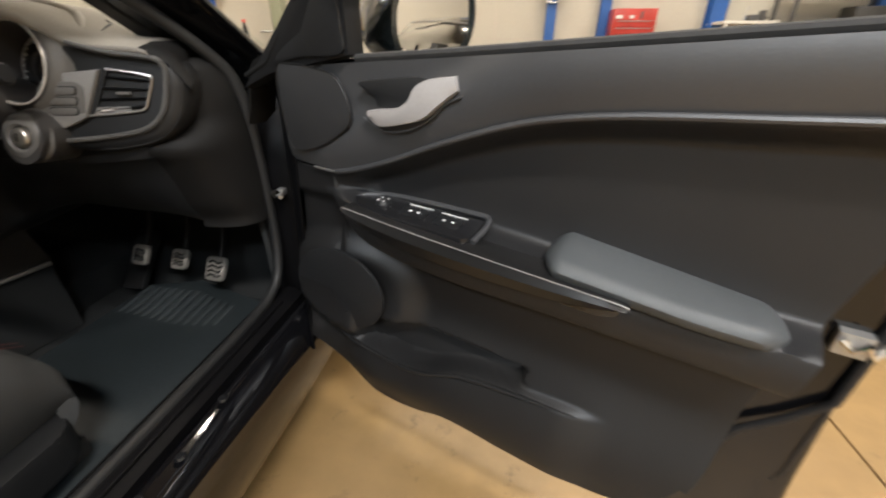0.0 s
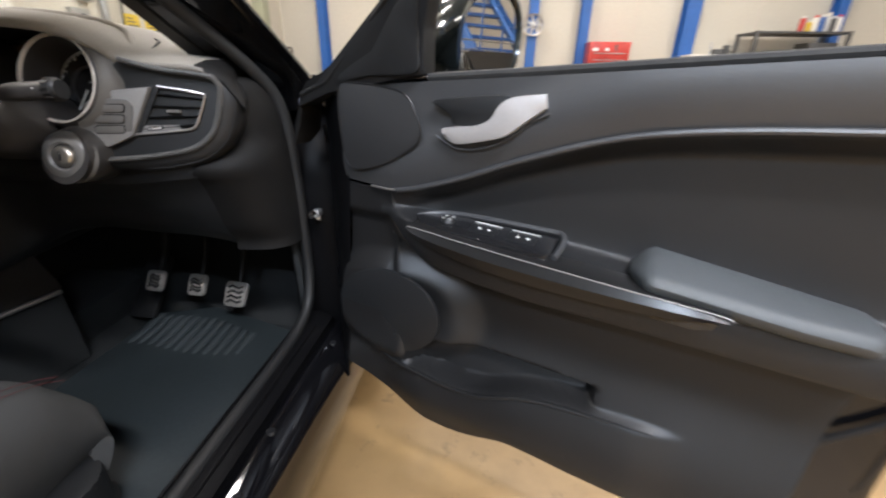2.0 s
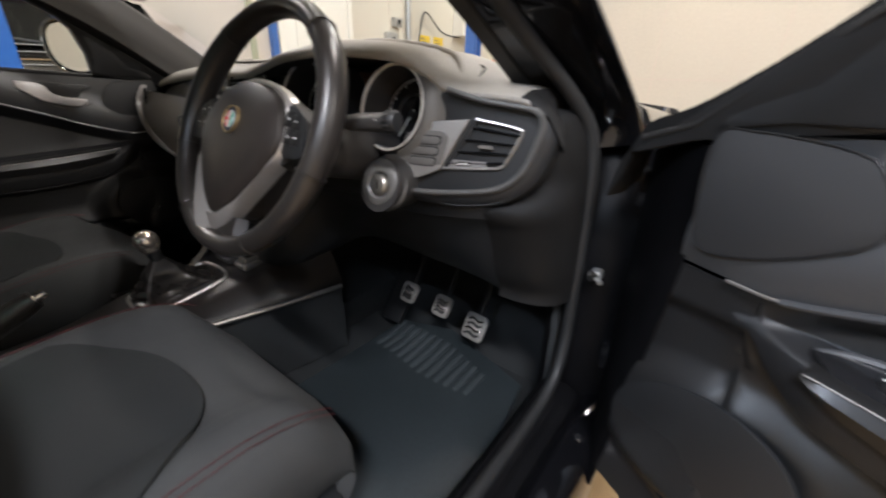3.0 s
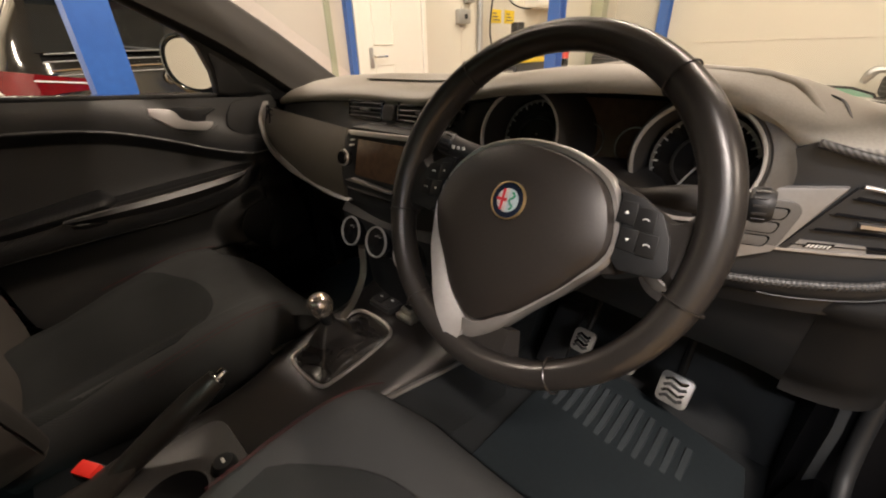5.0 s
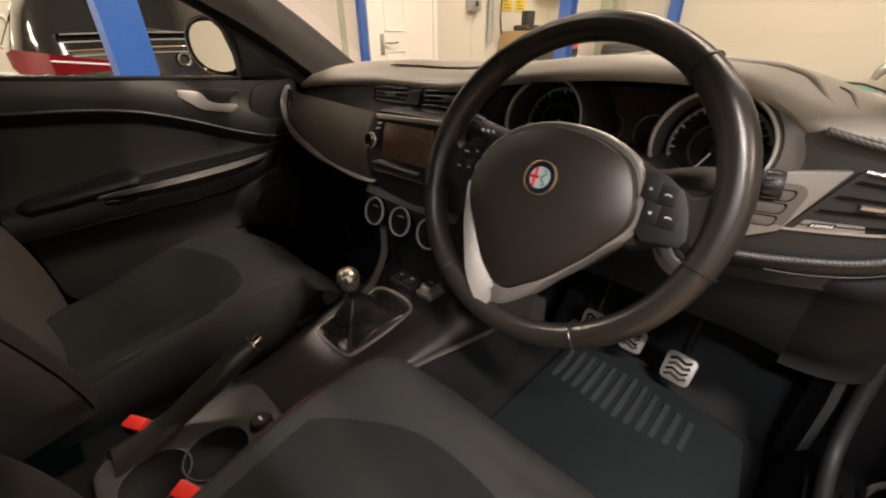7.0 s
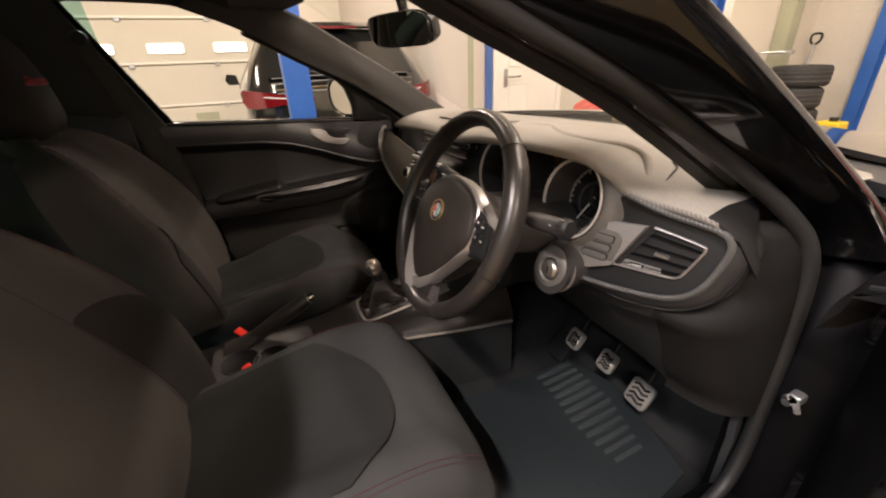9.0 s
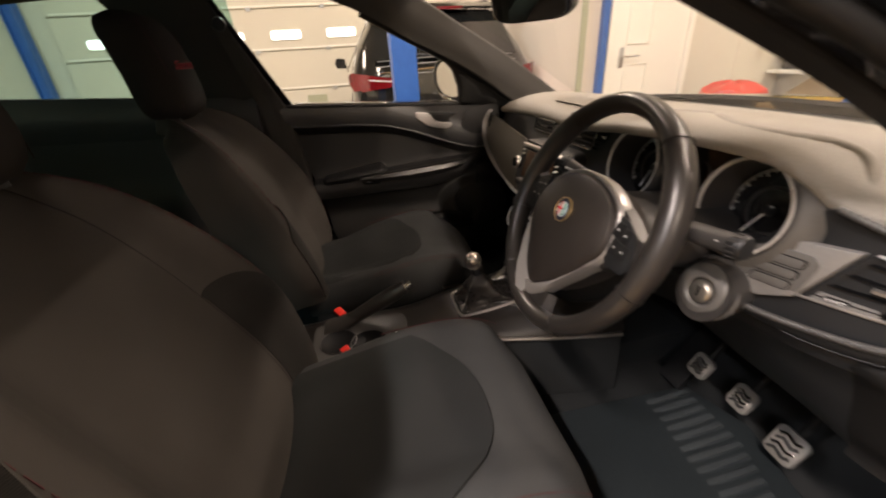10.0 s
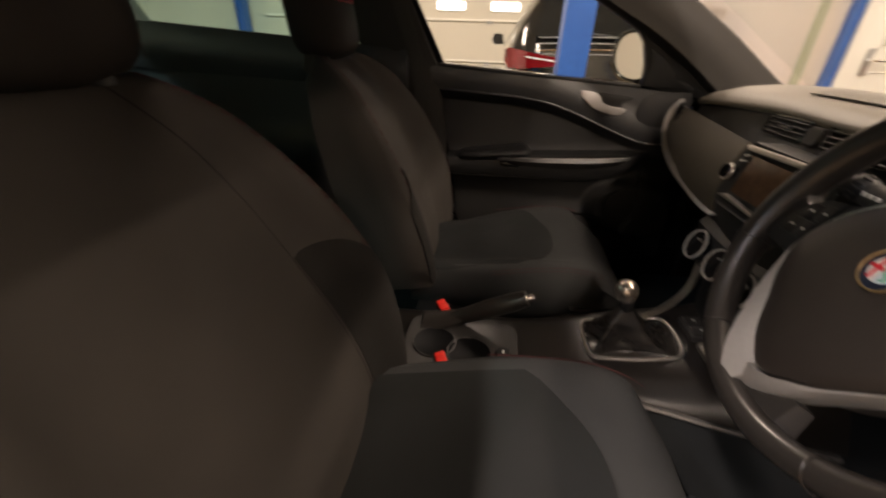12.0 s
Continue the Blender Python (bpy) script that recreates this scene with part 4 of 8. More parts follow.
ST = [(0.0, 0.62, 0.70, 0.58, 0.36, 0.50, 0.66, 0.70), (0.06, 0.70, 0.78, 0.64, 0.28, 0.50, 0.74, 0.77), (0.4, 0.72, 0.80, 0.66, 0.24, 0.50, 0.80, 0.84), (0.80, 0.72, 0.81, 0.66, 0.22, 0.50, 0.84, 0.89), (1.02, 0.72, 0.815, 0.64, 0.22, 0.50, 0.87, 0.93), (1.10, 0.72, 0.815, 0.62, 0.22, 0.50, 0.88, 0.99), (1.46, 0.72, 0.815, 0.56, 0.22, 0.50, 0.89, 1.27), (2.0, 0.72, 0.815, 0.55, 0.22, 0.50, 0.90, 1.31), (2.9, 0.72, 0.815, 0.55, 0.22, 0.50, 0.91, 1.28), (3.4, 0.72, 0.81, 0.60, 0.22, 0.50, 0.92, 1.02), (3.70, 0.70, 0.79, 0.60, 0.26, 0.50, 0.88, 0.94), (3.78, 0.62, 0.70, 0.54, 0.34, 0.50, 0.80, 0.84)]
part("body", car_shell(ST, saloon), SALOON_PAINT, bs, "gloss black body", 28)
for s in (1, -1):
    off = lambda b: s * (lerp(0.815, 0.565, b) + 0.006)
    # panes are opaque: the unlit cabin behind clear glass is their black colour
    part("door_window", sheet(lambda a, b: saloon(lerp(lerp(1.34, 1.54, b), 2.26, a), off(b), lerp(0.925, 1.215, b)), 8, 4, 0.004), CLEARDARK, bs, "clear side window")
    part("quarter_window", sheet(lambda a, b: saloon(lerp(2.38, lerp(3.20, 2.98, b), a), off(b), lerp(0.925, 1.21, b)), 6, 4, 0.004), CLEARDARK, bs, "rear quarter window")
    part("front_quarter", sheet(lambda a, b: saloon(lerp(lerp(1.15, 1.46, b), lerp(1.32, 1.52, b), a), off(b), lerp(0.925, 1.205, b)), 4, 4, 0.004), CLEARDARK, bs)
    part("chrome_strip", tube([saloon(l, s * 0.824, 0.915) for l in (1.18, 1.9, 2.6, 3.3)], 0.006, 6), SILVER, bs, "chrome waist strip")
    part("chrome_strip", tube([saloon(l, s * (lerp(0.80, 0.57, t) + 0.012), z) for l, z, t in ((1.10, 0.92, 0), (1.29, 1.07, 0.5), (1.47, 1.235, 1), (2.1, 1.265, 1.05), (2.9, 1.24, 1))], 0.007, 6), SILVER_DARK, bs)
    part("rub_strip", tube([saloon(l, s * 0.824, 0.60) for l in (0.2, 1.2, 2.0, 3.0, 3.75)], 0.012, 6), PLASTIC, bs, "black side rubbing strip")
    part("sill_trim", tube([saloon(l, s * 0.735, 0.27) for l in (1.15, 2.0, 3.0)], 0.02, 8), PLASTIC, bs)
    for l in (1.25, 2.34):
        part("door_gap", tube([saloon(l, s * 0.8165, 0.34), saloon(l, s * 0.8175, 0.86)], 0.004, 5), GLOSSBLACK, bs)
    part("mirror", loft([[saloon(l, s * w, z) for w, z in ((0.83, 0.93), (0.98, 0.93), (1.0, 0.99), (0.97, 1.04), (0.86, 1.03))] for l in (1.50, 1.54, 1.64)]), PLASTIC, bs, "black door mirror")
    part("door_handle", box(-0.08, 0.08, -0.01, 0.01, -0.012, 0.012, 0.004, 1, Matrix.Translation(saloon(2.28, s * 0.825, 0.80)) @ pose(0, 0, 0, 0, 0, -11.5)), CHROME, bs)
    for l in (0.76, 3.13):
        mesh_wheel(bs, saloon, l, s * 0.85, 0.295 * SK, 0.295, "mesh")
        part("arch_flare", tube([saloon(l + 0.335 * math.cos(q), s * (0.815 + 0.012 * math.sin(q)), 0.295 + 0.335 * math.sin(q)) for q in [math.pi * k / 18 for k in range(19)]], 0.020, 8), SALOON_PAINT, bs, "flared wheel arch")
        # a dark disc flush with the body side stands for the arch's shade
        part("wheel_well", moved(lathe([(0, 0.0), (0.32 * SK, 0.0), (0.32 * SK, -0.2), (0, -0.2)], 36), Matrix.Translation(saloon(l, s * 0.818, 0.295)) @ (LB * s).to_track_quat("Z", "Y").to_matrix().to_4x4()), RUBBER, bs)
part("windscreen", sheet(lambda a, b: saloon(lerp(1.05, 1.44, b) - 0.02, lerp(-1, 1, a) * lerp(0.66, 0.55, b), lerp(0.955, 1.255, b) + 0.012), 10, 4, 0.004), CLEARDARK, bs, "raked windscreen")
part("screen_surround", tube([saloon(lerp(1.12, 1.60, b) - 0.03, a * lerp(0.68, 0.56, b), lerp(0.955, 1.365, b) + 0.02) for a, b in ((-1, 0), (-1, 1), (1, 1), (1, 0))], 0.008, 6, True), SILVER_DARK, bs, "chrome screen surround")
part("bumper", loft([[saloon(l, w, z) for l, z in ((-0.06, 0.44), (-0.08, 0.50), (-0.06, 0.56), (0.02, 0.56), (0.02, 0.44))] for w in (-0.80, -0.4, 0, 0.4, 0.80)]), PLASTIC, bs, "black bumper")
for w in (-0.52, -0.36, 0.36, 0.52):
    part("headlight", lathe([(0, 0.02), (0.06, 0.015), (0.07, 0.0), (0.07, -0.03)], 24, Matrix.Translation(saloon(-0.005, w, 0.65)) @ FB.to_track_quat("Z", "Y").to_matrix().to_4x4()), CHROME, bs, "round headlight")
# ---- the car: body shell ----
def mir(side, x, y, z):
    return Vector((side * x, y, z))


def car_body():
    car = thing("car_body", (0, 0, 0), "black hatchback body shell with its driver's door open", "car body")
    for side in (1, -1):
        e1 = [(0.668, 0.395, 0.865), (0.655, 0.328, 0.916), (0.618, 0.14, 1.041), (0.587, -0.063, 1.142), (0.555, -0.22, 1.225), (0.53, -0.38, 1.285)]
        e2 = [(0.727, 0.443, 0.826), (0.706, 0.388, 0.895), (0.664, 0.176, 1.035), (0.633, -0.03, 1.139), (0.60, -0.20, 1.232), (0.57, -0.38, 1.30)]
        e3 = [(0.828, 0.47, 0.842), (0.812, 0.412, 0.906), (0.774, 0.215, 1.050), (0.738, 0.06, 1.162), (0.695, -0.07, 1.25), (0.61, -0.28, 1.345)]
        e4 = [(0.70, 0.66, 0.850), (0.685, 0.55, 0.905), (0.645, 0.32, 1.055), (0.612, 0.13, 1.165), (0.575, -0.05, 1.262), (0.54, -0.28, 1.345)]
        dy = 0.0
        rings = []
        for k in range(25):
            s = k / 24 * 5
            pts = [smooth_pick(e, s) for e in (e1, e2, e3, e4)]
            ring = []
            for a in range(4):
                p, q, prev = pts[a], pts[(a + 1) % 4], pts[a - 1]
                r0, r1 = (0.40, 0.34) if a == 2 else (0.22, 0.22)
                a0, a1 = p.lerp(prev, r0), p.lerp(q, r1)
                ring += [a0.lerp(p, h).lerp(p.lerp(a1, h), h) for h in (0.0, 0.2, 0.4, 0.6, 0.8, 1.0)]
            rings.append([mir(side, *p) for p in ring])
        part("a_pillar", loft(rings), PILLAR_PAINT, car, "gloss black windscreen pillar")
        # inner trim on the cabin faces, just proud of the metal
        rings = []
        for k in range(25):
            s = k / 24 * 5
            a, b, d = smooth_pick(e1, s), smooth_pick(e4, s), smooth_pick(e2, s)
            c = (a + b) / 2 + Vector((-0.016, -0.004, -0.006))
            o = Vector((-0.006, -0.004, -0.004))
            ring = [a.lerp(d, 0.30) + o, a + o * 1.6, a.lerp(c, 0.5) + o, c + o, c.lerp(b, 0.5) + o, b + o, b.lerp(a, 0.1) + Vector((0.01, 0.01, 0.01)), a.lerp(b, 0.2) + Vector((0.012, 0.01, 0.012))]
            rings.append([mir(side, *p) for p in ring])
        # same trim both sides: the far one is coloured lit, the near one shaded
        part("pillar_trim", loft(rings), PILLAR_TRIM if side < 0 else PLASTIC, car, "matt grained pillar trim")
        # roof side rail above the doors
        rail = [(0.56, -0.16, 1.30), (0.555, -0.45, 1.335), (0.555, -0.9, 1.335), (0.55, -1.4, 1.30), (0.52, -1.75, 1.22)]
        rings = []
        for p in smooth_line(rail, 6):
            rings.append([mir(side, p.x + a, p.y, p.z + b) for a, b in ((0.0, -0.035), (0.045, -0.04), (0.085, 0.0), (0.07, 0.05), (0.02, 0.07), (-0.05, 0.055), (-0.06, 0.01))])
        part("roof_rail", loft(rings), HEADLINER, car, "dark cloth-covered roof rail")
        # sill: painted step outside, grained scuff plate inside
        sec = [(0.70, 0.24), (0.715, 0.335), (0.735, 0.362), (0.775, 0.366), (0.80, 0.352), (0.80, 0.24)]
        part("scuff_plate", loft([[mir(side, a, y, b) for a, b in sec] for y in (-0.95, -0.5, 0.0, 0.25, 0.395)]), JAMB, car, "black grained sill scuff plate")
        for rx in (0.738, 0.752, 0.768, 0.782):
            part("sill_rib", tube([mir(side, rx, y, 0.3645) for y in (-0.94, -0.4, 0.1, 0.33)], 0.0032, 8), JAMB, car)
        sec = [(0.795, 0.20), (0.797, 0.335), (0.812, 0.344), (0.84, 0.338), (0.858, 0.318), (0.868, 0.27), (0.872, 0.23), (0.858, 0.17), (0.82, 0.155)]
        part("sill", loft([[mir(side, a + 0.004 * math.sin(y * 3), y, b) for a, b in sec] for y in (-1.5, -0.95, -0.5, -0.2, 0.05, 0.25, 0.44)]), PAINT, car, "gloss black painted sill")
        # hinge pillar at the front of the door opening
        sec = [(0.70, 0.425), (0.745, 0.412), (0.80, 0.416), (0.845, 0.44), (0.865, 0.48), (0.862, 0.66), (0.70, 0.66)]
        rings = []
        for z in (0.2, 0.3, 0.45, 0.6, 0.70, 0.76, 0.80, 0.83, 0.85, 0.862, 0.868):
            k = step(0.68, 0.875, z)
            rings.append([mir(side, lerp(a, 0.72 + (a - 0.70) * 0.30, k), lerp(y, 0.50 + (y - 0.42) * 0.75, k), z) for a, y in sec])
        part("hinge_pillar", loft(rings), JAMB, car, "black painted hinge pillar")
        # rubber seal round the door opening
        seal = [(0.757, -0.9, 0.364), (0.757, -0.2, 0.365), (0.757, 0.22, 0.367), (0.757, 0.345, 0.390), (0.755, 0.388, 0.45), (0.752, 0.402, 0.55), (0.750, 0.402, 0.72), (0.744, 0.388, 0.84), (0.722, 0.345, 0.905), (0.674, 0.235, 0.995), (0.650, 0.09, 1.078), (0.628, -0.04, 1.14), (0.597, -0.205, 1.228), (0.575, -0.34, 1.285), (0.575, -0.55, 1.325)]
        part("door_seal", tube([mir(side, *p) for p in smooth_line(seal, 6)], 0.0115, 12), SEAL, car, "ribbed rubber door seal")
        if side < 0:
            part("pillar_seal", tube([mir(side, *p) for p in smooth_line([(0.715, 0.44, 0.845), (0.700, 0.36, 0.903), (0.682, 0.20, 1.010), (0.660, 0.05, 1.095), (0.630, -0.10, 1.172), (0.60, -0.22, 1.235)], 5)], 0.026, 12), SEAL, car, "dark seal between pillar and door")
        # kick panel in the footwell
        part("kick_panel", sheet(lambda s, t: mir(side, 0.735 - 0.03 * s - 0.02 * step(0.5, 1, t), lerp(0.395 if side > 0 else 0.28, 0.75, s), lerp(0.24, 0.70 if side > 0 else 0.84, t)), 8, 6, 0.012), CARPET, car, "black plastic footwell side panel")
        # b-pillar with belt line
        bp = [(0.70, -0.50, 0.36), (0.70, -0.50, 0.7), (0.69, -0.53, 0.95), (0.63, -0.64, 1.2), (0.57, -0.70, 1.33)]
        wd = [0.18, 0.18, 0.21, 0.26, 0.28]
        rings = []
        for (x, y, z), w in zip(bp, wd):
            rings.append([mir(side, x + a, y - b, z) for a, b in ((0, 0), (0.05, -0.005), (0.10, 0.02), (0.10, w), (0.05, w + 0.02), (0.0, w), (-0.02, w * 0.5))])
        part("b_pillar", loft(rings), PILLAR_TRIM if side < 0 else PLASTIC_SOFT, car, "trimmed centre door pillar")
        cp = [(0.70, -1.48, 0.5), (0.70, -1.50, 0.9), (0.68, -1.55, 1.02), (0.62, -1.62, 1.2), (0.55, -1.66, 1.32)]
        rings = [[mir(side, x + a, y - b, z) for a, b in ((0, 0), (0.06, 0), (0.12, 0.03), (0.12, 0.34), (0.0, 0.34), (-0.03, 0.17))] for x, y, z in cp]
        part("c_pillar", loft(rings), PLASTIC, car, "black rear pillar")
        # front wing outside, seen past the open door
        part("front_wing", sheet(lambda s, t: mir(side, 0.872 - 0.10 * (1 - math.cos(t * 1.5)) - 0.05 * s * s, 0.48 + 1.15 * s, 0.20 + 0.70 * math.sin(t * 1.57) - 0.10 * s * t), 14, 10, 0.01), PAINT, car, "gloss black front wing")
        # two bolts and a check strap on the hinge pillar
        if side > 0:
            strap = part("door_check", joined(box(0.776, 0.794, 0.396, 0.42, 0.608, 0.624, 0.005, 3), tube([(0.785, 0.402, 0.615), (0.800, 0.378, 0.614)], 0.0045, 8)), STEEL, car, "zinc door check strap")
            part("bolt", lathe([(0, 0.010), (0.006, 0.010), (0.008, 0.005), (0.010, 0.0)], 12, pose(0.783, 0.390, 0.617, 90, 0, 0)), CHROME, strap)
            for bx, by, bz in ((0.80, 0.418, 0.31), (0.836, 0.30, 0.345), (0.825, 0.05, 0.352), (0.832, -0.06, 0.349), (0.826, -0.13, 0.352)):
                part("sill_bolt", lathe([(0, 0.004), (0.007, 0.0035), (0.009, 0.0)], 10, Matrix.Translation((bx, by, bz))), GLOSSBLACK, car)
            for hz in (0.46, 0.78):
                part("hinge", joined(box(0.82, 0.875, 0.40, 0.45, hz - 0.03, hz + 0.03, 0.006), tube([(0.875, 0.385, hz - 0.04), (0.875, 0.385, hz + 0.04)], 0.012, 10)), PAINT, car)
    # floor pan, bulkhead, roof, rear
    part("floor_pan", joined(box(-0.72, 0.72, -1.6, 0.75, 0.17, 0.235, 0.01), box(-0.13, 0.13, -1.2, 0.7, 0.20, 0.33, 0.05)), CARPET, car, "black carpet on the cabin floor")
    part("bulkhead", box(-0.72, 0.72, 0.68, 0.74, 0.2, 0.88, 0.01), CARPET, car, "dark carpeted bulkhead")
    part("toe_board", sheet(lambda s, t: (lerp(-0.70, 0.70, s), 0.50 + 0.20 * t, 0.235 + 0.25 * t), 4, 4, 0.01), CARPET, car)
    part("roof", sheet(lambda s, t: (lerp(-0.58, 0.58, s), lerp(-0.16, -1.75, t), 1.355 + 0.075 * (1 - (2 * s - 1) ** 2) * math.sin(0.4 + 2.3 * t) + 0.05 * math.sin(t * 3.1) - 0.08 * t * t), 12, 16, 0.03), PAINT, car, "black roof panel")
    part("headliner", sheet(lambda s, t: (lerp(-0.56, 0.56, s), lerp(-0.14, -1.75, t), 1.318 + 0.06 * (1 - (2 * s - 1) ** 2) * math.sin(0.4 + 2.3 * t) + 0.045 * math.sin(t * 3.1) - 0.08 * t * t), 12, 16, 0.02), HEADLINER, car, "dark cloth headliner")
    part("header_rail", loft([[Vector((x, y, z + 0.045 * (1 - (x / 0.56) ** 2))) for y, z in ((-0.03, 1.30), (-0.10, 1.275), (-0.18, 1.29), (-0.18, 1.345), (-0.08, 1.345))] for x in [-0.56 + 1.12 * k / 14 for k in range(15)]]), HEADLINER, car)
    def screen(s, t):
        x = lerp(-0.64, 0.64, s)
        bow = 1 - (2 * s - 1) ** 2
        return Vector((x * lerp(1.08, 0.86, t), lerp(0.62, -0.04, t) + 0.16 * bow * (1 - 0.6 * t), lerp(0.905, 1.305, t) + 0.045 * bow * t))
    ws = part("windscreen", sheet(screen, 14, 10), CLEAR, car, "clear windscreen")
    ws.visible_shadow = False
    part("scuttle", sheet(lambda s, t: (lerp(-0.74, 0.74, s), 0.63 + 0.16 * (1 - (2 * s - 1) ** 2) + 0.22 * t, 0.895 - 0.02 * t), 14, 3, 0.02), PLASTIC, car)
    part("bonnet", sheet(lambda s, t: (lerp(-0.76, 0.76, s) * (1 - 0.12 * t * t), 0.82 + 0.16 * (1 - (2 * s - 1) ** 2) + 0.85 * t, 0.885 + 0.03 * (1 - (2 * s - 1) ** 2) - 0.05 * t - 0.16 * t**4), 14, 12, 0.012), PAINT, car, "gloss black bonnet")
    part("nose", sheet(lambda s, t: (lerp(-0.72, 0.72, s), 1.62 + 0.20 * (1 - (2 * s - 1) ** 2) + 0.08 * math.sin(3.1 * t), lerp(0.72, 0.2, t)), 12, 6, 0.02), PAINT, car)
    part("tailgate", joined(sheet(lambda s, t: (lerp(-0.62, 0.62, s), -2.05 - 0.05 * t, lerp(0.3, 0.97, t)), 8, 4, 0.03), box(-0.6, 0.6, -2.06, -1.72, 0.93, 0.965, 0.01)), PLASTIC, car, "parcel shelf and lower tailgate")
    rw = part("rear_window", sheet(lambda s, t: (lerp(-0.56, 0.56, s), lerp(-2.08, -1.72, t), lerp(0.97, 1.27, t)), 6, 4), GREENGLASS, car)
    part("rear_wall", box(-0.72, 0.72, -2.10, -2.06, 0.2, 0.95, 0.01), PLASTIC, car)
    # tyres under the wings so that the body stands on the floor
    for wx, wy in ((0.77, 0.92), (-0.77, 0.92), (0.77, -1.71), (-0.77, -1.71)):
        part("wheel", lathe([(0.10, -0.08), (0.22, -0.10), (0.29, -0.10), (0.315, -0.07), (0.315, 0.07), (0.29, 0.10), (0.22, 0.10), (0.10, 0.06)], 32, pose(wx, wy, 0.315, 0, 90, 0)), RUBBER, car)
    return car


def smooth_pick(pts, s):
    i = min(int(s), len(pts) - 2)
    t = s - i
    get = lambda q: Vector(pts[min(max(q, 0), len(pts) - 1)])
    p0, p1, p2, p3 = get(i - 1), get(i), get(i + 1), get(i + 2)
    return 0.5 * ((2 * p1) + (p2 - p0) * t + (2 * p0 - 5 * p1 + 4 * p2 - p3) * t * t + (3 * p1 - p0 - 3 * p2 + p3) * t**3)


car_body()

# ---- the front doors, in their own axes: u along the door from the hinge, n towards the cabin, z up ----
BELT = [(-0.02, 0.875), (0.08, 0.886), (0.25, 0.898), (0.40, 0.907), (0.63, 0.922), (0.91, 0.940), (1.0, 0.945)]
CREASE = [(0.04, 0.735), (0.142, 0.727), (0.191, 0.728), (0.289, 0.757), (0.394, 0.799), (0.507, 0.836), (0.608, 0.852), (0.75, 0.861), (0.90, 0.869)]
ARM_TOP = [(0.19, 0.690), (0.25, 0.682), (0.45, 0.671), (0.55, 0.663), (0.65, 0.655), (0.82, 0.648), (0.9, 0.648)]
ARM_LOW = [(0.17, 0.680), (0.205, 0.645), (0.258, 0.614), (0.39, 0.594), (0.572, 0.593), (0.70, 0.591), (0.81, 0.590), (0.9, 0.590)]
LIP = [(0.10, 0.386), (0.13, 0.384), (0.23, 0.384), (0.35, 0.384), (0.44, 0.410), (0.54, 0.420), (0.62, 0.424), (0.68, 0.425)]
PANEL_LOW = [(0.0, 0.325), (0.077, 0.310), (0.14, 0.294), (0.22, 0.277), (0.30, 0.273), (0.355, 0.285), (0.41, 0.307), (0.46, 0.309), (0.533, 0.303), (0.66, 0.302), (0.70, 0.308), (0.73, 0.322), (0.76, 0.348), (0.78, 0.38)]
PANEL_REAR = [(0.25, 0.66), (0.305, 0.705), (0.345, 0.765), (0.40, 0.796), (0.57, 0.824), (0.661, 0.842), (0.869, 0.893), (0.94, 0.911)]
PANEL_FRONT = [(0.25, 0.03), (0.45, 0.05), (0.70, 0.075), (0.89, 0.09)]


def inner(u, z):
    """How far the door lining stands towards the cabin at (u, z)."""
    crease, top, low = curve(CREASE, u), curve(ARM_TOP, u), curve(ARM_LOW, u)
    n = -0.004 + 0.010 * math.sin(math.pi * min(1, max(0, (z - crease) / 0.09)))
    into = step(0.14, 0.26, u)
    n -= into * 0.034 * step(crease + 0.003, crease - 0.035, z)
    n += into * 0.046 * step(top + 0.010, top - 0.004, z)
    n += 0.014 * into * bump(z, (top + low) / 2, 0.04)
    n -= (0.036 * into + 0.012) * step(low + 0.004, low - 0.02, z)
    n += (0.044 * into + 0.014) * step(0.52, 0.33, z)
    # speaker mound
    du, dz = (u - 0.165) / 0.19, (z - 0.49) / 0.125
    n += 0.026 * step(1.0, 0.62, math.sqrt(du * du + dz * dz))
    # bin lip and hollow above it
    rim = curve(LIP, u)
    w = step(0.10, 0.20, u) * step(0.68, 0.60, u)
    n += w * 0.012 * step(rim + 0.004, rim - 0.006, z) * step(0.26, 0.33, z)
    hole = step(0.19, 0.225, u) * step(0.545, 0.525, u)
    n -= hole * 0.034 * step(rim - 0.002, rim + 0.006, z) * step(lerp(0.445, 0.442, u) + 0.012, 0.440, z)
    return n


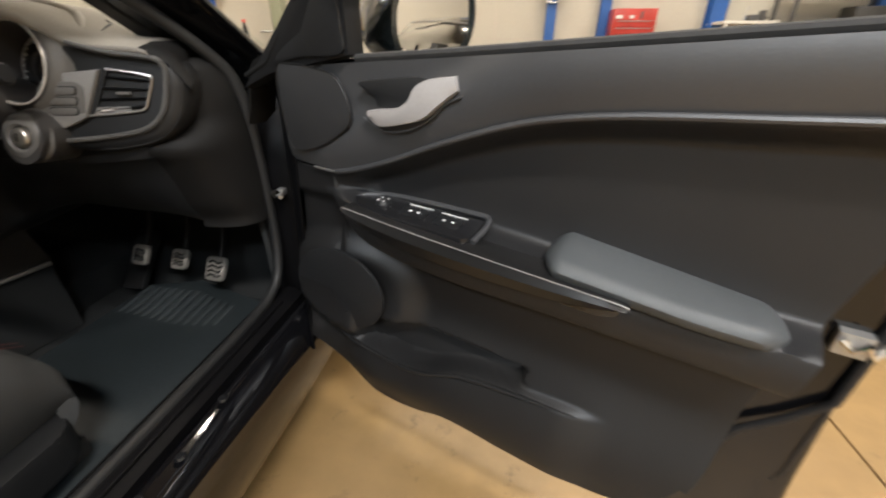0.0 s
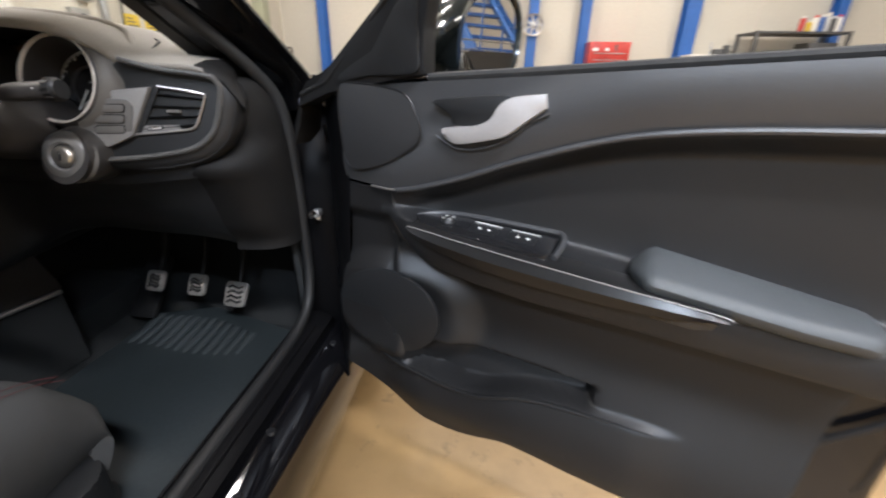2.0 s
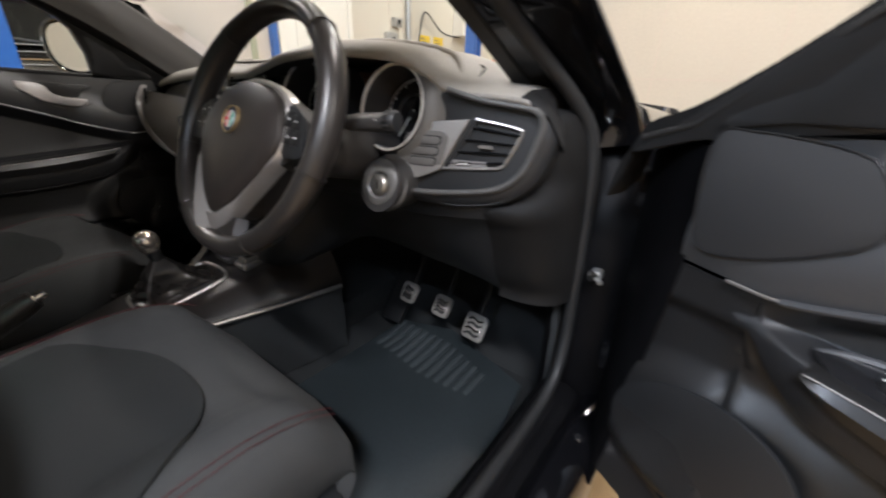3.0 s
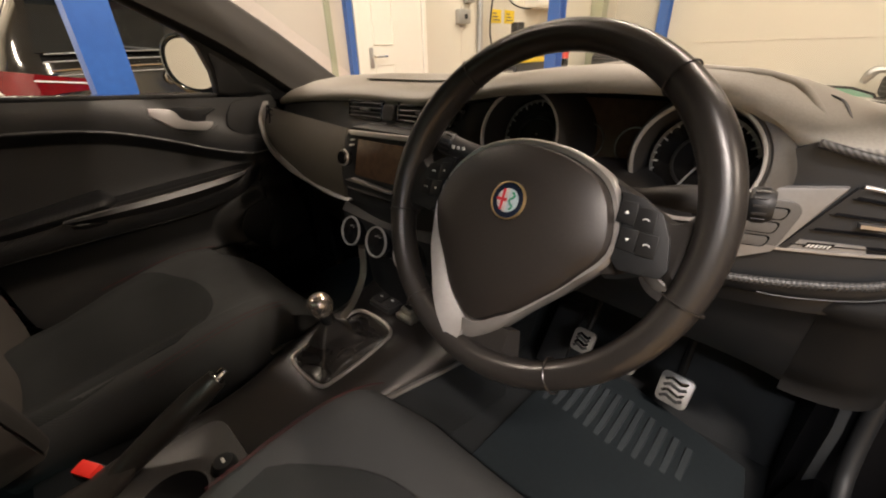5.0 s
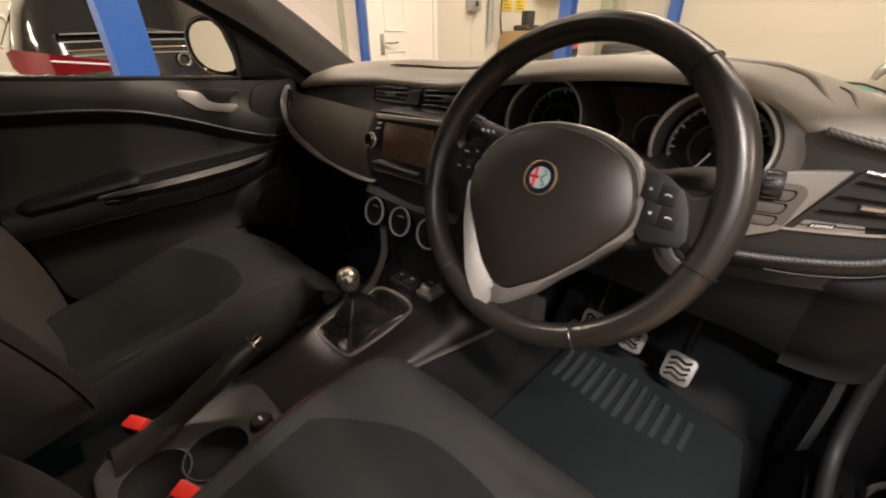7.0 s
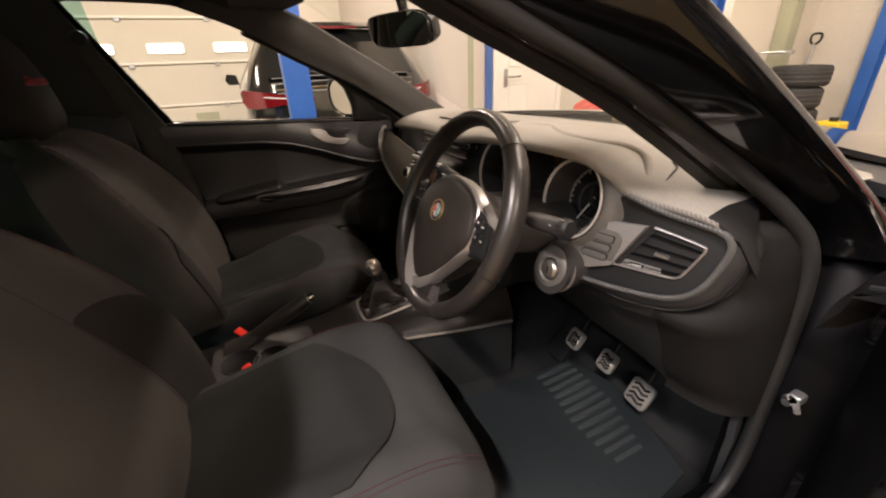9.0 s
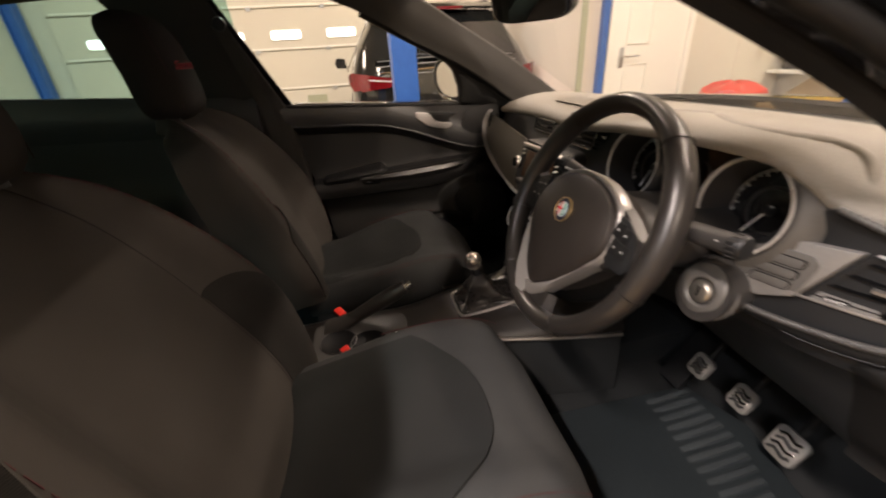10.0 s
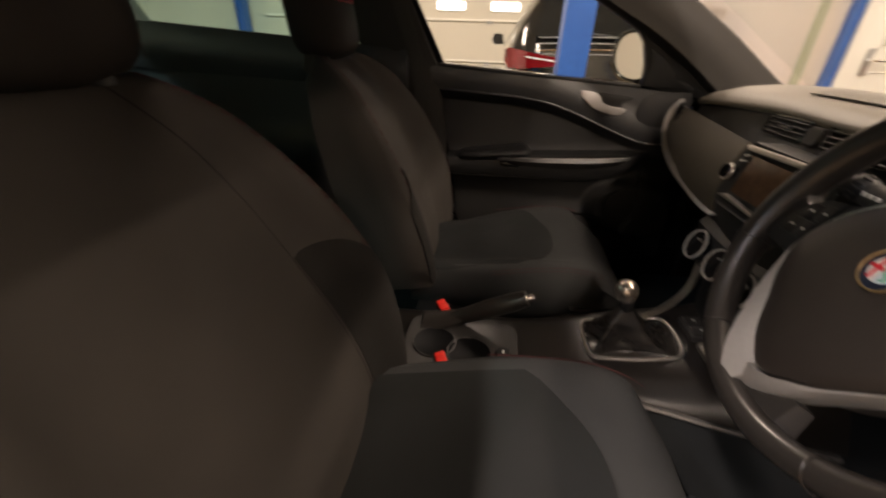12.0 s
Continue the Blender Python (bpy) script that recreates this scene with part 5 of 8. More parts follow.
def front_door(place, name, label, driver):
    door = thing(name, place(0, -0.08, 0.25), label, "car door")
    P = place

    def zone(part_name, u0, u1, lo, hi, mat, nu, nv, lab="", off=0.0, thick=0.004):
        def f(s, t):
            z_mid = lerp(lerp(lo(u0), lo(u1), s), lerp(hi(u0), hi(u1), s), t)
            a = max(u0, curve(PANEL_FRONT, z_mid)) if u0 <= 0.1 else u0
            b = min(u1, curve(PANEL_REAR, z_mid))
            u = lerp(a, b, s)
            z = lerp(lo(u), hi(u), t)
            b2 = min(u1, curve(PANEL_REAR, z))
            u = min(u, b2)
            return P(u, inner(u, z) + off, z)
        return part(part_name, sheet(f, nu, nv, thick), mat, door, lab, 50)

    belt, crease = lambda u: curve(BELT, u) - 0.004, lambda u: curve(CREASE, u)
    top, low = lambda u: curve(ARM_TOP, u), lambda u: curve(ARM_LOW, u)
    bottom = lambda u: curve(PANEL_LOW, u)
    zone("upper_pad", 0.04, 0.93, lambda u: crease(u) + 0.002, belt, DOOR_PAD, 60, 10, "soft grey upper door pad")
    zone("insert", 0.15, 0.93, lambda u: max(low(u), 0) + 0.002, lambda u: crease(u) - 0.002, CARBON, 72, 72, "carbon-look padded door insert")
    zone("lower_panel", 0.0, 0.93, bottom, lambda u: (low(u) if u > 0.172 else crease(u) - 0.002) - 0.002, DOOR_LOW, 90, 80, "hard black lower door lining")
    part("bin_lip", tube([P(u, inner(u, curve(LIP, u) - 0.008) + 0.001, curve(LIP, u) - 0.001) for u in [0.14 + 0.49 * k / 40 for k in range(41)]], [0.0032 * math.sin(math.pi * min(1, (k + 1) / 8) / 2) * math.sin(math.pi * min(1, (41 - k) / 12) / 2) + 0.0006 for k in range(41)], 8), DOOR_LOW, door, "rounded lip of the door bin")
    # piping along the crease
    part("piping", tube([P(u, inner(u, curve(CREASE, u)) + 0.004, curve(CREASE, u)) for u in [0.185 + 0.705 * k / 40 for k in range(41)]], 0.0042, 8), DOOR_PAD, door)
    part("bright_edge", tube([P(u, inner(u, curve(CREASE, u)) + 0.005, curve(CREASE, u) + 0.001) for u in [0.135 + 0.05 * k / 6 for k in range(7)]], 0.0022, 6), SILVER, door)
    # tweeter cover by the mirror
    tw = [(0.085, 0.880), (0.12, 0.889), (0.20, 0.880), (0.225, 0.858), (0.237, 0.818), (0.212, 0.793), (0.156, 0.765), (0.10, 0.757), (0.085, 0.80)]
    tw = [(p.x, p.y) for p in smooth_line([(a, b, 0) for a, b in tw], 4, True)]
    part("tweeter_cover", prism(tw, lambda a, b, d: P(a, d, b), 0.003, 0.009, 0.003), TWEETER, door, "plain dark mesh tweeter cover")
    part("cover_edge", tube([P(a, 0.0088, b) for a, b in tw], 0.0011, 6, True), DOOR_LOW, door)
    # inner handle: dark cup and a satin lever
    cup = [(0.256, 0.868), (0.31, 0.876), (0.372, 0.879), (0.368, 0.860), (0.352, 0.846), (0.32, 0.838), (0.292, 0.838), (0.284, 0.852)]
    cup = [(p.x, p.y) for p in smooth_line([(a, b, 0) for a, b in cup], 4, True)]
    hd = part("handle_cup", prism(cup, lambda a, b, d: P(a, d, b), 0.002, 0.0085, 0.003), PLASTIC, door, "black recessed handle cup")
    lev_hi = [(0.276, 0.833), (0.30, 0.837), (0.326, 0.840), (0.349, 0.851), (0.360, 0.869), (0.378, 0.878), (0.418, 0.883)]
    lev_lo = [(0.281, 0.821), (0.300, 0.813), (0.335, 0.819), (0.372, 0.829), (0.396, 0.846), (0.411, 0.858), (0.421, 0.866)]
    rings = []
    for k in range(25):
        s = k / 24 * 6
        a, b = smooth_pick([(*p, 0) for p in lev_hi], s), smooth_pick([(*p, 0) for p in lev_lo], s)
        d = 0.011 + 0.010 * math.sin(math.pi * min(1, k / 24 * 0.8 + 0.15))
        rings.append([P(a.x, 0.006, a.y), P(lerp(a.x, b.x, 0.05), d, lerp(a.y, b.y, 0.05)), P(lerp(a.x, b.x, 0.5), d + 0.002, lerp(a.y, b.y, 0.5)), P(lerp(a.x, b.x, 0.95), d - 0.001, lerp(a.y, b.y, 0.95)), P(b.x, 0.006, b.y)])
    part("handle_surround", tube([P(*q) for q in smooth_line([(0.264, 0.009, 0.822), (0.30, 0.009, 0.806), (0.345, 0.009, 0.812), (0.380, 0.009, 0.830), (0.400, 0.009, 0.848), (0.425, 0.009, 0.860)], 5)], 0.0016, 8), DOOR_PAD, door)
    part("lever", loft(rings), LEVER, hd, "satin silver door lever")
    # armrest trim blade with the switch pod on it
    hi = [(0.232, 0.688), (0.254, 0.689), (0.338, 0.683), (0.427, 0.677), (0.546, 0.669), (0.652, 0.662), (0.664, 0.656)]
    lo = [(0.234, 0.683), (0.262, 0.661), (0.345, 0.643), (0.462, 0.635), (0.583, 0.637), (0.645, 0.646), (0.662, 0.653)]
    rings = []
    for k in range(41):
        s = k / 40 * 6
        a, b = smooth_pick([(*p, 0) for p in hi], s), smooth_pick([(*p, 0) for p in lo], s)
        na, nb = 0.030, 0.046
        rings.append([P(a.x, na - 0.03, a.y - 0.002), P(a.x, na, a.y), P(lerp(a.x, b.x, 0.12), nb - 0.004, lerp(a.y, b.y, 0.12)), P(lerp(a.x, b.x, 0.5), nb + 0.002, lerp(a.y, b.y, 0.5)), P(b.x, nb - 0.006, b.y), P(b.x, 0.005, b.y + 0.004)])
    blade = part("trim_blade", loft(rings), BLADE, door, "dark satin trim blade along the armrest")
    # the glint along the blade's upper edge, added as a thin grey rod
    part("highlight_strip", tube([P(*q) for q in [(lerp(a.x, b.x, 0.08), 0.0445, lerp(a.y, b.y, 0.10)) for a, b in [(smooth_pick([(*p, 0) for p in hi], k / 30 * 5.6 + 0.2), smooth_pick([(*p, 0) for p in lo], k / 30 * 5.6 + 0.2)) for k in range(31)]]], 0.0010, 6), SILVER_DARK, blade)
    pod = [(0.222, 0.0), (0.25, 0.030), (0.30, 0.034), (0.445, 0.034), (0.452, 0.026), (0.45, -0.028), (0.30, -0.026), (0.24, -0.012)]
    if driver:
        # the pod's top tips up towards the door
        tz = lambda e, f: 0.685 - (e - 0.22) * 0.032 + (0.034 - f) * 0.12
        sp = part("switch_pod", prism(pod, lambda e, f, d: P(e, f - 0.002, tz(e, f) + d), -0.012, 0.004, 0.003), GLOSSBLACK, door, "black window switch pod")
        part("pod_rim", tube([P(*q) for q in smooth_line([(0.225, -0.004, tz(0.225, -0.004)), (0.25, -0.022, tz(0.25, -0.022) + 0.002), (0.30, -0.032, tz(0.30, -0.032) + 0.004), (0.43, -0.035, tz(0.43, -0.035) + 0.006), (0.455, -0.030, tz(0.455, -0.03) + 0.006), (0.460, -0.010, tz(0.46, -0.01) + 0.003), (0.458, 0.026, tz(0.458, 0.026))], 6)], 0.0045, 8), DOOR_PAD, sp, "grey padded rim of the pod")
        for a, w in ((0.345, 0.022), (0.405, 0.022)):
            part("window_switch", prism(rounded(a - w, a + w, -0.008, 0.016, 0.004), lambda e, f, d: P(e, f, tz(e, f) + d), 0.003, 0.0062, 0.0015), PLASTIC, sp)
            for q in (-0.006, 0.009):
                part("mark", prism(rounded(a + q - 0.0025, a + q + 0.0025, 0.002, 0.006, 0.001, 2), lambda e, f, d: P(e, f, tz(e, f) + d), 0.0064, 0.0070), MARK, sp)
            part("mark", prism([(a - w, -0.0175), (a + w, -0.0175), (a + w, -0.0162), (a - w, -0.0162)], lambda e, f, d: P(e, f, tz(e, f) + d), 0.0042, 0.005), MARK, sp)
        kc = P(0.283, 0.0, tz(0.283, 0.0) + 0.003)
        part("mirror_knob", lathe([(0, 0.008), (0.008, 0.007), (0.011, 0.004), (0.012, 0)], 16, Matrix.Translation(kc)), PLASTIC, sp)
        for k in range(4):
            q = k * math.pi / 2 + 0.4
            part("mark", box(-0.0018, 0.0018, -0.0018, 0.0018, 0, 0.0007, 0, 1, Matrix.Translation(kc + Vector((0.0085 * math.cos(q), 0.0085 * math.sin(q), 0.0072)))), MARK, sp)
    # padded elbow rest: a flat cushion that stands on the armrest
    rings = []
    for k in range(33):
        t = k / 32
        u = lerp(0.550, 0.816, t)
        e = math.sin(math.pi * min(1, t * 9 + 0.05) / 2) * math.sin(math.pi * min(1, (1 - t) * 8 + 0.05) / 2)
        zb, zf = lerp(0.703, 0.664, t), lerp(0.690, 0.664, t)
        nf = lerp(0.040, 0.030, step(0.6, 1.0, t))
        sec = [(-0.045, zb - 0.020), (-0.040, zb - 0.002), (-0.030, zb + 0.002), (0.0, (zb + zf) / 2 + 0.003), (nf - 0.014, zf + 0.002), (nf - 0.004, zf - 0.003), (nf, zf - 0.011), (nf - 0.004, zf - 0.022), (nf - 0.016, zf - 0.030), (-0.02, zf - 0.034)]
        rings.append([P(u, lerp(-0.02, a, 0.25 + 0.75 * e), lerp(zf - 0.020, b, 0.15 + 0.85 * e)) for a, b in sec])
    # the driver's pad has a paler copy of the weave, with its light painted in
    part("elbow_pad", loft(rings), ELBOW_LIT if driver else CARBON, door, "padded carbon-look elbow rest")
    # pull slot under the blade: a raised plate, its shade drawn as black
    part("pull_cup", prism([(0.585, 0.626), (0.63, 0.624), (0.652, 0.630), (0.656, 0.640), (0.63, 0.642), (0.60, 0.640), (0.585, 0.634)], lambda a, b, d: P(a, d, b), 0.012, 0.027, 0.003), GLOSSBLACK, door, "raised plate, black as a shaded pull recess")
    # speaker grille
    sg = [(0.160 + 0.114 * math.cos(q), 0.490 + 0.088 * math.sin(q) + 0.010 * math.cos(q)) for q in [k * 2 * math.pi / 40 for k in range(40)]]
    part("speaker_grille", prism(sg, lambda a, b, d: P(a, d + inner(0.165, 0.49) - 0.008, b), 0.003, 0.0105, 0.003), PLASTIC, door, "fine-mesh speaker grille")
    # front edge of the lining, turned in towards the hinges
    part("edge_trim", sheet(lambda a, t: P(lerp(curve(PANEL_FRONT, lerp(0.27, 0.868, t)) + 0.006, -0.034, a), -0.004 - 0.082 * a ** 1.6, lerp(0.27, 0.868, t)), 8, 14, 0.003), JAMB, door, "dark rubber front edge", 60)
    # painted metal door behind the lining
    shell = [(-0.03, 0.25), (-0.03, 0.60), (-0.01, 0.88), (0.10, 0.895), (0.50, 0.917), (0.935, 0.945), (0.945, 0.94), (0.93, 0.80), (0.915, 0.70), (0.905, 0.62), (0.91, 0.50), (0.92, 0.36), (0.934, 0.212), (0.86, 0.208), (0.60, 0.206), (0.30, 0.208), (0.10, 0.232)]
    part("door_shell", prism(shell, lambda a, b, d: P(a, d - 0.035 * step(0.6, 0.3, b) * (1 if d < -0.1 else 0.6), b), -0.17, -0.078, 0.012, 3), PILLAR_PAINT, door, "gloss black steel door")
    part("door_seal", tube([P(u, -0.075, z) for u, z in [(0.932, 0.93), (0.912, 0.80), (0.905, 0.66), (0.900, 0.54), (0.865, 0.49), (0.83, 0.45), (0.797, 0.375), (0.772, 0.31), (0.73, 0.25), (0.5, 0.238), (0.3, 0.232), (0.1, 0.25), (0.0, 0.29)]], 0.0055, 8), SEAL, door)
    part("panel_crease", tube([P(*q) for q in smooth_line([(0.902, -0.080, 0.58), (0.900, -0.088, 0.45), (0.898, -0.095, 0.375), (0.875, -0.097, 0.352), (0.85, -0.098, 0.335), (0.842, -0.099, 0.30)], 5)], 0.003, 8), SEAL, door)
    lt = part("door_latch", loft([[P(u, n, z) for n, z in ((-0.085, 0.610), (-0.066, 0.612), (-0.066, 0.640), (-0.085, 0.642))] for u in (0.868, 0.880, 0.898)]), STEEL, door, "zinc door latch")
    part("latch_claw", tube([P(0.872, -0.064, 0.632), P(0.882, -0.060, 0.624), P(0.892, -0.060, 0.634), P(0.900, -0.062, 0.620), P(0.908, -0.066, 0.636)], 0.0045, 8), CHROME, lt, "bright latch claw")
    # window frame and pane
    lean = lambda z: 0.30 * max(0.0, z - 0.94)      # the frame leans in over the cabin
    post = lambda z: 0.925 + (0.53 if driver else 0.47) * (z - 0.94)
    rings = []
    for k in range(13):
        z = lerp(0.92, 1.315, k / 12)
        u = post(z)
        rings.append([P(u + a, lean(z) + d, z) for a, d in ((-0.060, -0.045), (-0.062, -0.018), (-0.03, -0.008), (0.02, -0.012), (0.055, -0.03), (0.075, -0.065), (0.03, -0.085))])
    part("window_frame", loft(rings), JAMB, door, "black window frame post")
    run = [(post(1.30), 1.30), (0.95, 1.325), (0.75, 1.335), (0.58, 1.300), (0.46, 1.22), (0.34, 1.118), (0.22, 1.022), (0.05, 0.898), (-0.02, 0.862), (-0.04, 0.80)]
    rings = []
    for p in smooth_line([(a, b, 0) for a, b in run], 6):
        z, u = p.y, p.x
        rings.append([P(u + a * 0.5, lean(z) + d, z + a) for a, d in ((-0.022, -0.05), (-0.022, -0.012), (0.02, -0.012), (0.026, -0.05), (0.0, -0.07))])
    part("window_frame", loft(rings), MATT, door, "black upper window frame")
    part("sail_panel", prism([(-0.02, 0.845), (0.06, 0.872), (0.240, 0.902), (0.244, 0.960), (0.268, 1.022), (0.33, 1.085), (0.33, 1.118), (0.20, 1.006)], lambda a, b, d: P(a, d + lean(b), b), -0.03, 0.004, 0.004), PLASTIC, door, "black mirror sail panel")
    part("sail_cover", prism(smooth_outline2([(0.085, 0.892), (0.150, 0.899), (0.228, 0.903), (0.236, 0.930), (0.238, 0.965), (0.246, 1.004), (0.215, 0.990), (0.15, 0.944)], 4), lambda a, b, d: P(a, d + lean(b), b), 0.004, 0.010, 0.003), PLASTIC, door, "raised inner cover of the sail panel")
    part("frame_bead", tube([P(u, lean(z) + 0.006, z) for u, z in ((0.0, 0.868), (0.06, 0.890), (0.15, 0.962), (0.25, 1.036), (0.34, 1.110))], 0.004, 8), SEAL, door)
    part("waist_seal", tube([P(u, -0.012, curve(BELT, u) + 0.001) for u in [0.24 + 0.68 * k / 12 for k in range(13)]], 0.006, 8), RUBBER, door)
    if not driver:
        pane = part("window_pane", sheet(lambda s, t: P(lerp(lerp(0.2, 0.45, t), post(lerp(0.92, 1.31, t)), s), lean(lerp(0.92, 1.31, t)) - 0.04, lerp(0.92, 1.31, t)), 4, 4), CLEAR, door, "clear side window")
        pane.visible_shadow = False
    return door


A_OPEN = radians(-22)
HX, HY = 0.838, 0.297


def driver_place(u, n, z):
    return Vector((HX + u * math.cos(A_OPEN) + n * math.sin(A_OPEN), HY + u * math.sin(A_OPEN) - n * math.cos(A_OPEN), z))


def passenger_place(u, n, z):
    return Vector((-0.695 + n, 0.356 - u, z + 0.012))


front_door(driver_place, "driver_door", "open driver's door with grey padding, carbon-look insert and window down", True)
front_door(passenger_place, "passenger_door", "closed passenger door with carbon-look insert and satin handle", False)


def door_mirror(centre, facing, lean, label):
    """A mirror housing on a short arm; facing: where the glass looks."""
    f = Vector(facing).normalized()
    side = Vector((0, 0, 1)).cross(f).normalized()
    up = f.cross(side)
    c = Vector(centre)
    mir_ob = thing("door_mirror", c, label, "wing mirror", "wing mirrors")
    def ring(depth, w, h, p=0.88):
        return [c + f * depth + side * (w * math.copysign(abs(math.cos(q)) ** p, math.cos(q))) + up * (h * math.copysign(abs(math.sin(q)) ** p, math.sin(q)) + lean * w * math.cos(q)) for q in [j * 2 * math.pi / 32 for j in range(32)]]
    shellr = [ring(-0.12, 0.03, 0.02), ring(-0.115, 0.06, 0.045), ring(-0.09, 0.085, 0.066), ring(-0.05, 0.102, 0.080), ring(0.0, 0.110, 0.086), ring(0.015, 0.108, 0.084), ring(0.017, 0.100, 0.077), ring(0.008, 0.096, 0.073), ring(0.0, 0.094, 0.071)]
    part("housing", loft(shellr), MIRROR_SHELL, mir_ob, "gloss dark mirror housing")
    part("glass", loft([ring(0.0085, 0.0935, 0.0705), ring(0.0105, 0.0925, 0.0695)]), MIRROR, mir_ob, "mirror glass")
    return mir_ob
door_mirror(driver_place(0.245, -0.20, 0.958), driver_place(1.0, -0.09, 0.94) - driver_place(0.245, -0.20, 0.958), 0.12, "gloss dark wing mirror on the open door")
door_mirror((-0.875, 0.13, 0.992), (0.42, -0.9, 0.0), -0.10, "dark wing mirror outside the passenger window")

# ---- dashboard: sections across the car ----
D_CREST_Y = [(-0.68, 0.44), (-0.5, 0.39), (-0.3, 0.37), (0, 0.37), (0.18, 0.35), (0.37, 0.31), (0.54, 0.32), (0.62, 0.37), (0.69, 0.39), (0.745, 0.4)]
D_CREST_Z = [(-0.68, 0.918), (-0.55, 0.943), (-0.3, 0.958), (0, 0.96), (0.18, 0.966), (0.37, 0.978), (0.5, 0.974), (0.55, 0.963), (0.59, 0.946), (0.64, 0.924), (0.69, 0.914), (0.72, 0.898), (0.737, 0.88), (0.745, 0.853)]
D_LIP_Y = [(-0.68, 0.29), (-0.6, 0.255), (-0.45, 0.232), (-0.17, 0.212), (0.04, 0.2), (0.17, 0.180), (0.25, 0.166), (0.37, 0.164), (0.46, 0.182), (0.51, 0.200), (0.55, 0.213), (0.59, 0.228), (0.64, 0.238), (0.7, 0.246), (0.725, 0.252), (0.745, 0.268)]
D_LIP_Z = [(-0.68, 0.88), (-0.6, 0.892), (-0.45, 0.908), (-0.17, 0.926), (0.04, 0.928), (0.15, 0.943), (0.25, 0.958), (0.37, 0.967), (0.46, 0.965), (0.51, 0.957), (0.545, 0.939), (0.572, 0.919), (0.6, 0.911), (0.66, 0.908), (0.69, 0.905), (0.72, 0.894), (0.737, 0.876), (0.745, 0.85)]
D_IN_Y = [(-0.68, 0.3), (-0.6, 0.272), (-0.45, 0.248), (-0.17, 0.225), (0.04, 0.218), (0.16, 0.24), (0.25, 0.325), (0.5, 0.325), (0.56, 0.28), (0.62, 0.282), (0.7, 0.285), (0.725, 0.285), (0.745, 0.29)]
D_IN_Z = [(-0.68, 0.868), (-0.45, 0.893), (-0.17, 0.918), (0.04, 0.918), (0.16, 0.928), (0.25, 0.945), (0.48, 0.945), (0.555, 0.905), (0.62, 0.884), (0.69, 0.88), (0.72, 0.872), (0.745, 0.845)]
D_MID_Y = [(-0.68, 0.285), (-0.6, 0.25), (-0.45, 0.222), (-0.3, 0.195), (-0.12, 0.135), (0.12, 0.135), (0.17, 0.235), (0.25, 0.335), (0.5, 0.33), (0.56, 0.255), (0.64, 0.268), (0.7, 0.278), (0.725, 0.279), (0.745, 0.283)]
D_MID_Z = [(-0.68, 0.825), (-0.45, 0.80), (-0.3, 0.785), (-0.1, 0.78), (0.12, 0.79), (0.2, 0.82), (0.5, 0.81), (0.58, 0.80), (0.72, 0.80)]
D_LOW_Y = [(-0.68, 0.3), (-0.55, 0.255), (-0.3, 0.205), (-0.12, 0.14), (0.12, 0.14), (0.18, 0.22), (0.25, 0.25), (0.5, 0.228), (0.58, 0.228), (0.66, 0.246), (0.7, 0.26), (0.725, 0.27), (0.745, 0.285)]
D_LOW_Z = [(-0.68, 0.8), (-0.62, 0.795), (-0.5, 0.758), (-0.3, 0.705), (-0.12, 0.692), (0.12, 0.7), (0.25, 0.715), (0.5, 0.722), (0.58, 0.73), (0.66, 0.74), (0.7, 0.756), (0.725, 0.775), (0.745, 0.80)]
D_BOT_Y = [(-0.68, 0.36), (-0.2, 0.32), (-0.12, 0.17), (0.12, 0.17), (0.2, 0.30), (0.5, 0.31), (0.70, 0.325), (0.725, 0.335), (0.745, 0.36)]
D_BOT_Z = [(-0.68, 0.50), (-0.2, 0.47), (-0.12, 0.50), (0.12, 0.50), (0.2, 0.56), (0.3, 0.585), (0.5, 0.585), (0.6, 0.576), (0.7, 0.55), (0.745, 0.53)]


